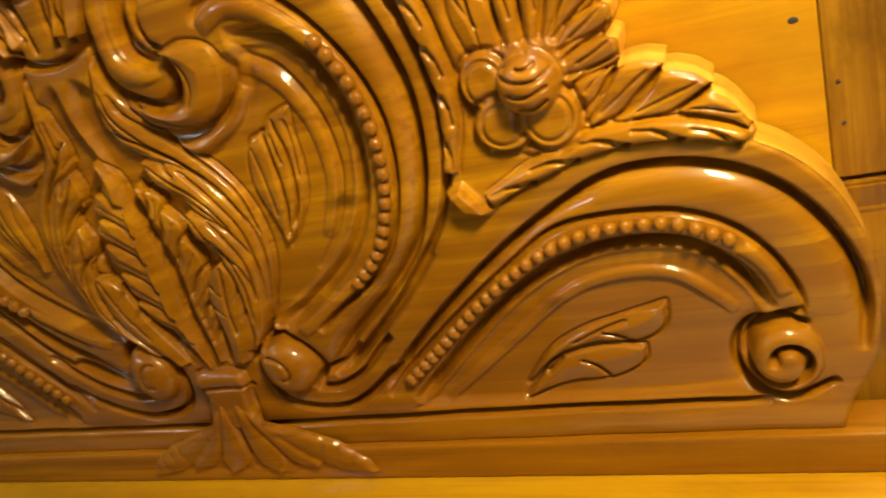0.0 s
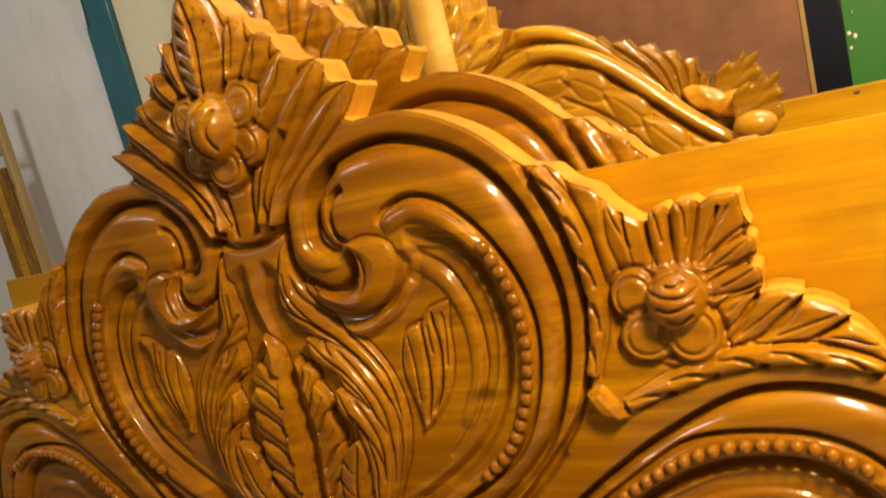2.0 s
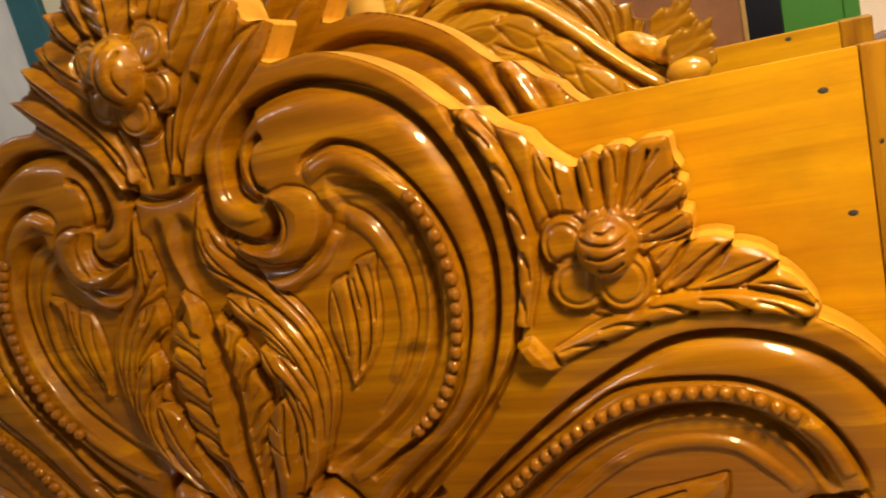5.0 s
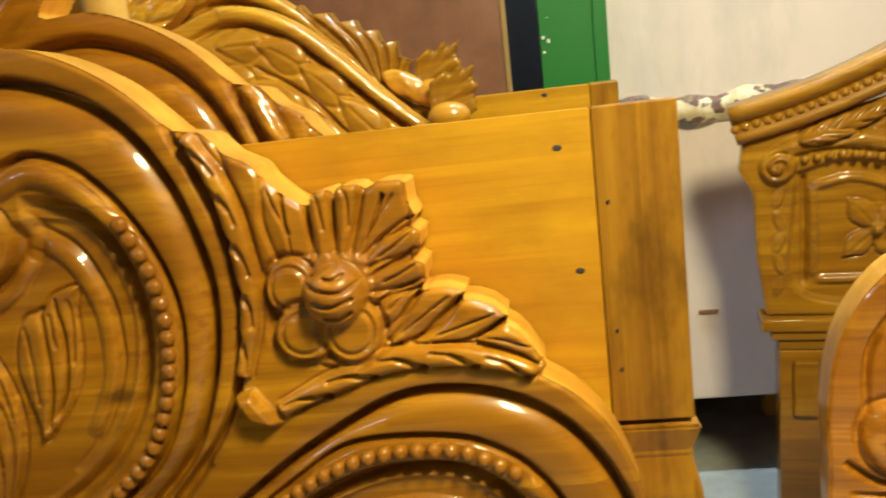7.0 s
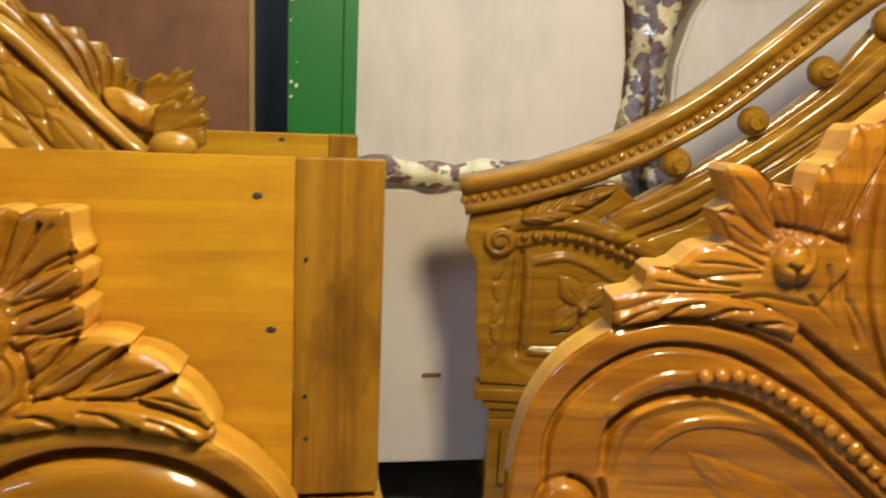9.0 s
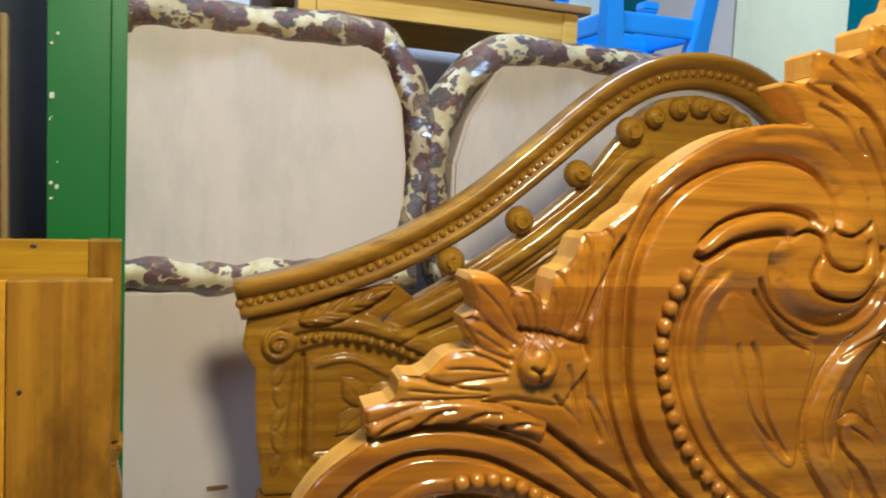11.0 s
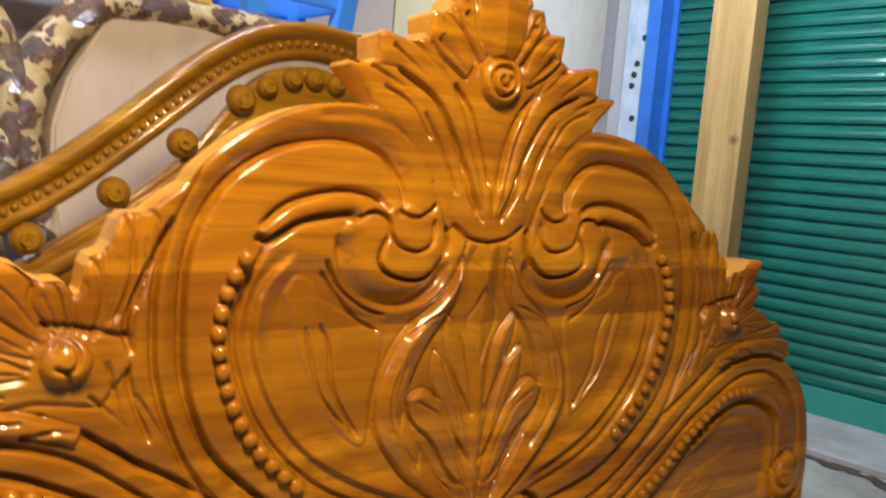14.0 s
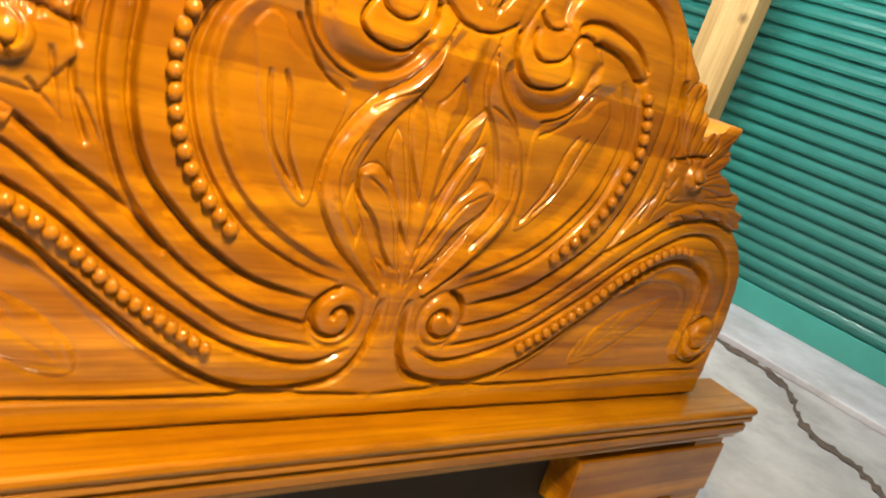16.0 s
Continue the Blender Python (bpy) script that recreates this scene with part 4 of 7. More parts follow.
    for k, (left, right) in enumerate(fan):
        r.blade(left, right, -0.002, 0.004, 0.004, 0.42, 0.9, 0.007)
        mid = [((a + c) / 2, (b + d) / 2) for (a, b), (c, d) in zip(left, right)]
        r.cut([mid[1], mid[-2], mid[-1]] if len(mid) > 3 else [mid[0], mid[1], mid[2]], 0.0013, 0.003)
    for a, b, w in (((0.587, 0.904), (0.588, 0.850), 0.008), ((0.614, 0.912), (0.611, 0.850), 0.009), ((0.647, 0.914), (0.626, 0.850), 0.009), ((0.693, 0.870), (0.650, 0.852), 0.008), ((0.690, 0.838), (0.648, 0.826), 0.008),
                    ((0.696, 0.806), (0.648, 0.796), 0.008), ((0.692, 0.800), (0.656, 0.760), 0.007), ((0.735, 0.792), (0.686, 0.754), 0.008), ((0.778, 0.765), (0.735, 0.748), 0.008), ((0.562, 0.914), (0.566, 0.850), 0.005), ((0.668, 0.904), (0.640, 0.850), 0.004)):
        r.slit(a, b, w * 0.75, 0.012, 0.35, True)
    # the flower: three broad petals and a twisted bud
    r.over(0.600, 0.790, 0.062, 0.058, 0.006, -0.008)
    for u, v, a, b, turn in ((0.561, 0.817, 0.027, 0.031, 0), (0.571, 0.770, 0.035, 0.030, 20), (0.619, 0.768, 0.031, 0.034, -15)):
        r.h -= 0.006 * np.exp(-(((np.hypot((r.X - u) / a, (r.V - v) / b) - 1.08) * 0.03 / 0.004) ** 2))
        r.petal(u, v, a, b, 0.011, turn)
    r.over(0.607, 0.809, 0.033, 0.034, 0.031, 0.004)
    for k in ([(0.581, 0.824), (0.595, 0.8176), (0.6186, 0.8144), (0.6356, 0.8224)], [(0.588, 0.805), (0.6066, 0.8005), (0.630, 0.807)], [(0.584, 0.827), (0.601, 0.838), (0.614, 0.840)], [(0.596, 0.789), (0.612, 0.785), (0.626, 0.793)], [(0.600, 0.829), (0.610, 0.826), (0.622, 0.831)]):
        r.cut(k, 0.0016, 0.0045)
    # crest: facetted leaves one over another
    for left, right in (([(0.252, 1.138), (0.190, 1.127), (0.120, 1.078), (0.075, 1.030), (0.050, 0.975)], [(0.252, 1.138), (0.215, 1.094), (0.150, 1.050), (0.100, 1.010), (0.068, 0.972)]),
                        ([(0.206, 1.180), (0.165, 1.168), (0.110, 1.130), (0.065, 1.070), (0.030, 0.985)], [(0.206, 1.180), (0.192, 1.140), (0.150, 1.100), (0.090, 1.040), (0.046, 0.975)]),
                        ([(0.150, 1.207), (0.110, 1.192), (0.075, 1.160), (0.046, 1.115)], [(0.166, 1.184), (0.145, 1.150), (0.100, 1.112), (0.055, 1.080)]),
                        ([(0.112, 1.240), (0.080, 1.222), (0.055, 1.182), (0.040, 1.145)], [(0.126, 1.226), (0.112, 1.195), (0.080, 1.165), (0.050, 1.130)]),
                        ([(0.070, 1.274), (0.045, 1.252), (0.030, 1.205), (0.030, 1.160)], [(0.084, 1.266), (0.082, 1.225), (0.062, 1.190), (0.040, 1.155)])):
        r.blade(left, right, -0.006, 0.006, 0.014, 0.5, 0.95, 0.008)
        (a, b), (c, d) = left[0], left[-2]
        r.cut([(a * 0.86 + right[1][0] * 0.14, b * 0.94 + right[1][1] * 0.06), (left[1][0] * 0.45 + right[1][0] * 0.55, left[1][1] * 0.4 + right[1][1] * 0.6), (left[-2][0] * 0.4 + right[-2][0] * 0.6, left[-2][1] * 0.4 + right[-2][1] * 0.6)], 0.002, 0.005)
    r.X = r.U
    r.blade([(0.0, 1.330), (-0.034, 1.305), (-0.050, 1.255), (-0.042, 1.200), (0.0, 1.150)], [(0.0, 1.330), (0.030, 1.305), (0.046, 1.255), (0.040, 1.200), (0.0, 1.150)], 0.0, 0.006, 0.018, 0.5, 0.95, 0.009)
    r.X = np.abs(r.U)
    r.X = r.U
    r.cut([(0.0, 1.31), (0.006, 1.24), (0.0, 1.17)], 0.003, 0.010)
    for k in range(5):
        r.slit((-0.042 + 0.003 * k * k * 0.5, 1.215 + 0.020 * k), (0.0, 1.185 + 0.022 * k), 0.006, 0.011)
        r.slit((0.042 - 0.003 * k * k * 0.5, 1.215 + 0.020 * k), (0.006, 1.180 + 0.022 * k), 0.004, 0.006)
    r.X = np.abs(r.U)
    for u0, u1 in ((0.020, 0.05), (0.048, 0.12)):
        r.cut([(u0, 0.965), (u0 * 1.1, 1.01), ((u0 + u1) / 2, 1.06), (u1, 1.10)], 0.004, 0.009)
    for u, v, a in ((0.045, 1.095, -40), (0.0, 1.068, 0), (0.052, 1.15, 40)):
        r.h -= 0.006 * np.exp(-(((np.hypot((r.X - u) / 0.036, (r.V - v) / 0.032) - 1.08) * 0.032 / 0.004) ** 2))
        r.petal(u, v, 0.036, 0.032, 0.014, a)
    r.over(0.0, 1.126, 0.041, 0.050, 0.038, 0.010)
    r.X = r.U
    r.cut([(0.012, 1.165), (-0.010, 1.135), (-0.012, 1.100), (0.004, 1.080)], 0.003, 0.007)
    r.cut([(0.026, 1.150), (0.014, 1.120), (0.018, 1.092)], 0.0026, 0.006)
    r.X = np.abs(r.U)
    r.h *= 1.15
    return r


BEADS_ONE = [(0.385, 0.897), (0.408, 0.847), (0.417, 0.789), (0.412, 0.737), (0.396, 0.686), (0.368, 0.640), (0.325, 0.603)]
SHOULDER_ONE = [(0.349, 0.453), (0.408, 0.498), (0.464, 0.543), (0.523, 0.584), (0.571, 0.611), (0.621, 0.628), (0.672, 0.632), (0.721, 0.627), (0.771, 0.602)]
LEAN = pose(0, 0, 0, -4.687, 0, 0)


def wander_one(u, v):
    """Where the carver's lines drifted: cup and neck off the middle, the far half drawn narrower than the near one."""
    f = np.clip((0.60 - v) / 0.12, 0, 1) * np.clip((0.34 - np.abs(u)) / 0.16, 0, 1)
    g = np.clip(1 - np.abs(v - 0.875) / 0.09, 0, 1) * np.clip((0.12 - np.abs(u)) / 0.06, 0, 1)
    u = u + 0.026 * f * f * (3 - 2 * f) - 0.018 * g * g * (3 - 2 * g)
    k = np.clip((0.55 - u) / 0.30, 0, 1)
    k = k * k * (3 - 2 * k)
    low = np.clip((v - 0.40) / 0.22, 0, 1)
    low = low * low * (3 - 2 * low)
    w = 1 - 0.1081 * u + 0.0041 * v
    return u + k * ((0.8836 * u - 0.0103 * v + 0.0418) / w - u), v + k * low * ((-0.0958 * u + 0.9765 * v + 0.0265) / w - v)


ONE = carved_board_one(0.0015, (-0.60, 0.004))
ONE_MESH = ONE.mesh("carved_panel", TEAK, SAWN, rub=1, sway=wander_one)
REAR = carved_board_one(0.004)
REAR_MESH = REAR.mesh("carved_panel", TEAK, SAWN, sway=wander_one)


def hanging_leaf():
    """Leaf ornament cut under the rosette, over the rail."""
    q = Relief([(0.0, 0.306), (0.030, 0.312), (0.055, 0.302), (0.085, 0.318), (0.112, 0.318), (0.135, 0.312), (0.205, 0.305), (0.195, 0.330), (0.150, 0.362), (0.095, 0.385), (0.045, 0.400), (0.030, 0.455), (0.0, 0.460)], 0.0025, back=0.006)
    q.blade([(0.045, 0.308), (0.010, 0.330), (0.004, 0.380), (0.010, 0.440)], [(0.045, 0.308), (0.058, 0.335), (0.040, 0.380), (0.022, 0.430)], 0.0, 0.004, 0.004, 0.5, 0.8, 0.004)
    q.blade([(0.112, 0.318), (0.070, 0.330), (0.040, 0.380), (0.020, 0.430)], [(0.112, 0.318), (0.120, 0.345), (0.080, 0.385), (0.040, 0.410)], 0.001, 0.004, 0.004, 0.5, 0.8, 0.004)
    q.blade([(0.204, 0.306), (0.140, 0.318), (0.090, 0.350), (0.060, 0.380)], [(0.204, 0.306), (0.196, 0.332), (0.150, 0.362), (0.080, 0.392)], 0.0, 0.004, 0.004, 0.5, 0.8, 0.004)
    for k in range(4):
        q.slit((0.200 - 0.022 * k, 0.338 + 0.012 * k), (0.186 - 0.022 * k, 0.312 + 0.004 * k), 0.005, 0.005, 0.5, True)
    q.cut([(0.0, 0.45), (0.0, 0.32)], 0.003, 0.005, False)
    return q


HANGING = hanging_leaf()
HANGING_MESH = HANGING.mesh("hanging_leaf", TEAK, TEAK)


def headboard_one(m, label, r, panel, foot=0.005):
    thing = empty("carved_headboard", m, label, "headboard", "carved headboards")
    part("carved_panel", panel, [], thing)
    part("hanging_leaf", HANGING_MESH, [], thing).location = (0.058, -0.0135, 0)
    back_board(r, "back_panel", SAWN, thing, wander_one)
    me = bead_mesh(0.0093, TEAK)
    beads(thing, BEADS_ONE, 19, me, r, sway=wander_one)
    beads(thing, SHOULDER_ONE, 28, bead_mesh(0.0088, TEAK), r, sway=wander_one)
    part("rail", box(-0.93, 0.93, -0.012, 0.05, 0.292, 0.347, 0.004), TEAK, thing)
    part("ledge", box(-0.95, 0.95, -0.075, 0.06, 0.262, 0.291, 0.006), PLANK, thing)
    for s in (-1, 1):
        part("leg", box(s * 0.88 - 0.05, s * 0.88 + 0.05, -0.02, 0.05, foot, 0.261, 0.004), STILE, thing)
    part("apron", box(-0.83, 0.83, -0.005, 0.035, 0.06, 0.261, 0.003), PLANK, thing)
    return thing


def carved_board_two():
    """Second board: rounder heart, vase with plain leaves, curled crest."""
    out = [(0.0, -0.245), (0.80, -0.245), (0.802, -0.19)]
    out += [tuple(p) for p in spline([(0.80, -0.17), (0.803, -0.10), (0.797, -0.03), (0.780, 0.022), (0.748, 0.068), (0.700, 0.104)], 0.012)]
    out += soften([(0.705, 0.140), (0.672, 0.148), (0.668, 0.176), (0.640, 0.176), (0.616, 0.200), (0.580, 0.204), (0.602, 0.236), (0.582, 0.250), (0.602, 0.289), (0.564, 0.288), (0.540, 0.268), (0.518, 0.270),
            (0.503, 0.250), (0.498, 0.292), (0.478, 0.300), (0.466, 0.338), (0.442, 0.338), (0.427, 0.353), (0.400, 0.372)], 0.2)
    out += [tuple(p) for p in spline([(0.396, 0.378), (0.384, 0.394), (0.339, 0.431), (0.285, 0.460), (0.227, 0.473), (0.178, 0.474)], 0.012)]
    out += soften([(0.186, 0.490), (0.222, 0.524), (0.178, 0.522), (0.181, 0.566), (0.130, 0.556), (0.108, 0.566), (0.110, 0.598), (0.082, 0.600), (0.070, 0.624), (0.054, 0.628), (0.046, 0.654), (0.020, 0.668), (0.0, 0.674)], 0.18)
    r = Relief(out, 0.0016, back=0.055)
    field = [(0.274, 0.304), (0.314, 0.260), (0.325, 0.210), (0.317, 0.163), (0.296, 0.114), (0.259, 0.064), (0.208, 0.024), (0.139, -0.012), (0.093, -0.027)]
    r.sink(field + [(0.04, -0.04), (0.0, -0.03), (0.0, 0.29), (0.05, 0.30), (0.10, 0.242), (0.18, 0.24), (0.218, 0.29)], 0.011, 0.03)
    r.cove(field[::-1], 0.013, 0.011)
    r.cut([(0.309, 0.311), (0.335, 0.250), (0.344, 0.205), (0.336, 0.160), (0.314, 0.105), (0.275, 0.052), (0.222, 0.008), (0.150, -0.028), (0.098, -0.042)], 0.004, 0.007)
    # lobe bands
    r.cove([(0.256, 0.455), (0.182, 0.459), (0.125, 0.437), (0.090, 0.394), (0.071, 0.341), (0.068, 0.284)], 0.010, 0.007)
    l2 = [(0.150, 0.342), (0.134, 0.358), (0.142, 0.390), (0.173, 0.421), (0.227, 0.431), (0.298, 0.417), (0.352, 0.383), (0.383, 0.338), (0.398, 0.285), (0.401, 0.231), (0.400, 0.186), (0.391, 0.134), (0.369, 0.081), (0.332, 0.038), (0.278, -0.008), (0.215, -0.044), (0.124, -0.068)]
    r.cove(l2[::-1], 0.014, 0.010)
    r.cut(l2, 0.0042, 0.006)
    r.cut([(0.322, 0.325), (0.284, 0.356), (0.226, 0.371), (0.180, 0.367), (0.156, 0.351)], 0.0042, 0.009)
    r.cut([(0.325, 0.318), (0.309, 0.311), (0.270, 0.333), (0.211, 0.344), (0.199, 0.339)], 0.005, 0.010)
    r.roll([(0.318, 0.318), (0.277, 0.344), (0.220, 0.357), (0.178, 0.352)], 0.011, 0.005)
    r.cut([(0.413, 0.330), (0.428, 0.275), (0.431, 0.225), (0.428, 0.170), (0.413, 0.113), (0.385, 0.054), (0.344, 0.004), (0.284, -0.044), (0.206, -0.083), (0.114, -0.106)], 0.0042, 0.008)
    r.cut([(0.452, 0.260), (0.458, 0.215), (0.450, 0.150), (0.430, 0.095)], 0.0035, 0.005)
    # hook and ball: flat faces with fine deep lines
    r.dome(0.150, 0.298, 0.074, 0.064, 0.008, 10, 0.0)
    r.cut([(0.205, 0.335), (0.184, 0.347), (0.163, 0.344), (0.155, 0.326), (0.166, 0.305), (0.169, 0.286), (0.148, 0.269), (0.108, 0.264), (0.080, 0.283), (0.066, 0.310), (0.071, 0.347), (0.094, 0.390)], 0.0022, 0.011)
    r.cut([(0.155, 0.326), (0.142, 0.308), (0.113, 0.300), (0.092, 0.312), (0.088, 0.340)], 0.0020, 0.010)
    r.cut([(0.140, 0.352), (0.128, 0.345), (0.112, 0.343), (0.094, 0.352), (0.088, 0.362)], 0.0020, 0.010)
    r.cove([(0.222, 0.322), (0.218, 0.295), (0.208, 0.266), (0.183, 0.243), (0.143, 0.231), (0.104, 0.238), (0.074, 0.261), (0.060, 0.290)], 0.016, 0.015)
    # shell lines in the lobe
    r.plate([(0.286, 0.250), (0.272, 0.270), (0.250, 0.262), (0.235, 0.240), (0.195, 0.222), (0.150, 0.204), (0.165, 0.120), (0.172, 0.056), (0.217, 0.090), (0.252, 0.150), (0.270, 0.200)], 0.003, -0.011, 0.005)
    r.cut([(0.236, 0.290), (0.214, 0.254), (0.182, 0.230), (0.150, 0.219)], 0.0022, 0.006)
    r.cut([(0.240, 0.275), (0.197, 0.222), (0.158, 0.199)], 0.0022, 0.005)
    r.cut([(0.238, 0.212), (0.224, 0.183), (0.214, 0.127), (0.178, 0.066)], 0.0024, 0.006)
    r.cut([(0.256, 0.210), (0.246, 0.170), (0.232, 0.125), (0.196, 0.080)], 0.0022, 0.005)
    # vase: plain leaves one before another, held by two rising ribbons
    r.X = r.U
    r.blade([(0.001, 0.252), (-0.012, 0.222), (-0.021, 0.203), (0.0, 0.150)], [(0.001, 0.252), (0.022, 0.223), (0.022, 0.203), (0.0, 0.150)], -0.013, 0.003, 0.005, 0.4, 1.0, 0.004)
    r.X = np.abs(r.U)
    for left, right, g in (([(0.056, 0.218), (0.031, 0.189), (0.021, 0.155), (0.010, 0.080)], [(0.056, 0.218), (0.058, 0.190), (0.045, 0.150), (0.010, 0.080)], -0.013),
                           ([(0.072, 0.170), (0.044, 0.138), (0.026, 0.091), (0.006, 0.010)], [(0.072, 0.170), (0.074, 0.135), (0.050, 0.080), (0.006, 0.010)], -0.011),
                           ([(0.112, 0.108), (0.088, 0.121), (0.058, 0.098), (0.034, 0.055), (0.004, -0.040)], [(0.112, 0.108), (0.102, 0.080), (0.070, 0.050), (0.045, 0.010), (0.004, -0.040)], -0.009)):
        r.blade(left, right, g, 0.004, 0.006, 0.3, 1.0, 0.005)
    r.cut([(0.098, 0.106), (0.066, 0.086), (0.040, 0.044), (0.012, -0.030)], 0.0014, 0.004)
    r.cut([(0.064, 0.158), (0.044, 0.112), (0.024, 0.055)], 0.0014, 0.003)
    r.blade([(0.036, 0.312), (0.046, 0.272), (0.074, 0.237), (0.112, 0.206), (0.142, 0.166), (0.158, 0.118), (0.155, 0.072), (0.130, 0.030), (0.092, -0.012), (0.040, -0.055)],
            [(0.036, 0.312), (0.040, 0.270), (0.042, 0.248), (0.054, 0.222), (0.086, 0.180), (0.107, 0.135), (0.112, 0.105), (0.102, 0.068), (0.078, 0.028), (0.030, -0.040)], -0.011, 0.005, 0.012, 0.33, 0.85, 0.006)
    r.cut([(0.056, 0.226), (0.085, 0.214), (0.120, 0.190)], 0.0014, 0.004)
    r.cut([(0.130, 0.150), (0.138, 0.105), (0.122, 0.060), (0.092, 0.020)], 0.0014, 0.004)
    r.slit((0.118, 0.158), (0.134, 0.105), 0.004, 0.005).slit((0.118, 0.098), (0.126, 0.062), 0.004, 0.005).slit((0.090, 0.042), (0.096, 0.010), 0.004, 0.005)
    r.plate([(0.050, -0.005), (0.030, -0.030), (0.010, -0.060), (0.004, -0.110), (0.0, -0.110), (0.0, -0.030), (0.006, 0.0), (0.012, -0.020)], 0.006, -0.010, 0.005)
    # lower curls
    r.dome(0.088, -0.090, 0.038, 0.040, 0.008, 0, 0.004)
    r.curl(0.088, -0.090, 0.042, 1.2, 80, -1, 0.0042, 0.011)
    r.cut([(0.023, -0.060), (0.024, -0.100), (0.035, -0.150), (0.070, -0.188), (0.155, -0.201), (0.235, -0.186), (0.313, -0.141), (0.383, -0.087), (0.440, -0.039), (0.491, 0.0), (0.545, 0.026), (0.60, 0.034), (0.65, 0.022), (0.69, -0.01), (0.699, -0.07)], 0.006, 0.012)
    # shoulder
    r.cut([(0.700, 0.100), (0.640, 0.116), (0.566, 0.110), (0.503, 0.086), (0.452, 0.049), (0.384, -0.004), (0.300, -0.066), (0.214, -0.114), (0.106, -0.136)], 0.0042, 0.007)
    r.cut([(0.503, 0.118), (0.450, 0.079), (0.391, 0.041), (0.328, -0.016)], 0.005, 0.009)
    s3 = [(0.763, -0.09), (0.762, -0.027), (0.740, 0.022), (0.699, 0.063), (0.643, 0.086), (0.567, 0.080), (0.496, 0.046), (0.442, 0.013), (0.379, -0.038), (0.294, -0.096), (0.216, -0.138), (0.116, -0.161), (0.053, -0.138)]
    r.cut(s3, 0.0046, 0.009)
    r.roll([(0.694, 0.0), (0.683, 0.022), (0.640, 0.048), (0.603, 0.052)], 0.009, 0.005)
    r.sink([(0.155, -0.201), (0.235, -0.186), (0.313, -0.141), (0.383, -0.087), (0.440, -0.039), (0.545, 0.022), (0.60, 0.030), (0.67, 0.005), (0.695, -0.06), (0.68, -0.14), (0.70, -0.195)], 0.011, 0.02)
    r.roll([(0.26, -0.165), (0.34, -0.105), (0.43, -0.04), (0.53, -0.005), (0.60, -0.005), (0.645, -0.035), (0.65, -0.07)], 0.007, 0.004)
    r.leaf([(0.40, -0.17), (0.48, -0.11), (0.54, -0.08), (0.60, -0.04)], 0.030, 0.0025, 3, 1.4)
    r.dome(0.733, -0.118, 0.036, 0.044, 0.016, -15, 0.006)
    r.curl(0.733, -0.118, 0.044, 0.7, 90, 1, 0.0035, 0.008)
    r.cut([(0.699, -0.07), (0.690, -0.12), (0.705, -0.165), (0.745, -0.175), (0.785, -0.15)], 0.0045, 0.009)
    r.cut([(0.0, -0.213), (0.30, -0.205), (0.50, -0.20), (0.78, -0.19)], 0.004, 0.008)
    # corner flower and leaves
    r.plate([(0.380, 0.400), (0.420, 0.365), (0.470, 0.345), (0.505, 0.300), (0.560, 0.310), (0.612, 0.300), (0.612, 0.215), (0.660, 0.190), (0.710, 0.150), (0.705, 0.110), (0.600, 0.142), (0.540, 0.150), (0.480, 0.140), (0.452, 0.180), (0.446, 0.250), (0.425, 0.308)], 0.007, -0.003, 0.007, 0.003, True)
    for left, right in (([(0.602, 0.291), (0.575, 0.291), (0.548, 0.268), (0.528, 0.220)], [(0.602, 0.291), (0.597, 0.262), (0.575, 0.238), (0.540, 0.210)]),
                        ([(0.602, 0.238), (0.582, 0.236), (0.560, 0.222), (0.545, 0.206)], [(0.602, 0.238), (0.590, 0.214), (0.570, 0.202), (0.545, 0.194)]),
                        ([(0.540, 0.272), (0.526, 0.264), (0.518, 0.240), (0.512, 0.216)], [(0.540, 0.272), (0.546, 0.250), (0.535, 0.230), (0.524, 0.214)]),
                        ([(0.500, 0.295), (0.487, 0.280), (0.482, 0.250), (0.490, 0.213)], [(0.500, 0.295), (0.507, 0.260), (0.508, 0.240), (0.503, 0.213)]),
                        ([(0.468, 0.341), (0.456, 0.310), (0.456, 0.270), (0.470, 0.230)], [(0.480, 0.303), (0.479, 0.280), (0.477, 0.255), (0.483, 0.220)]),
                        ([(0.640, 0.179), (0.610, 0.201), (0.575, 0.196), (0.548, 0.183)], [(0.640, 0.179), (0.630, 0.165), (0.590, 0.170), (0.550, 0.175)]),
                        ([(0.672, 0.177), (0.650, 0.173), (0.610, 0.163), (0.570, 0.158)], [(0.706, 0.142), (0.670, 0.148), (0.620, 0.150), (0.570, 0.152)]),
                        ([(0.440, 0.340), (0.430, 0.330), (0.432, 0.290), (0.450, 0.240)], [(0.450, 0.338), (0.452, 0.300), (0.452, 0.270), (0.465, 0.235)])):
        r.blade(left, right, -0.001, 0.004, 0.004, 0.42, 0.9, 0.007)
        r.cut([((a + c) / 2, (b + d) / 2) for (a, b), (c, d) in list(zip(left, right))[1:]], 0.0013, 0.003)
    r.cut([(0.413, 0.335), (0.431, 0.296), (0.448, 0.258), (0.458, 0.225), (0.452, 0.190)], 0.004, 0.009)
    r.cut([(0.539, 0.227), (0.500, 0.222), (0.451, 0.209)], 0.0035, 0.006)
    for a, b in (((0.493, 0.152), (0.455, 0.116)), ((0.477, 0.188), (0.454, 0.102)), ((0.447, 0.149), (0.382, 0.040)), ((0.470, 0.098), (0.430, 0.061)), ((0.538, 0.137), (0.512, 0.106))):
        r.slit(a, b, 0.005, 0.008)
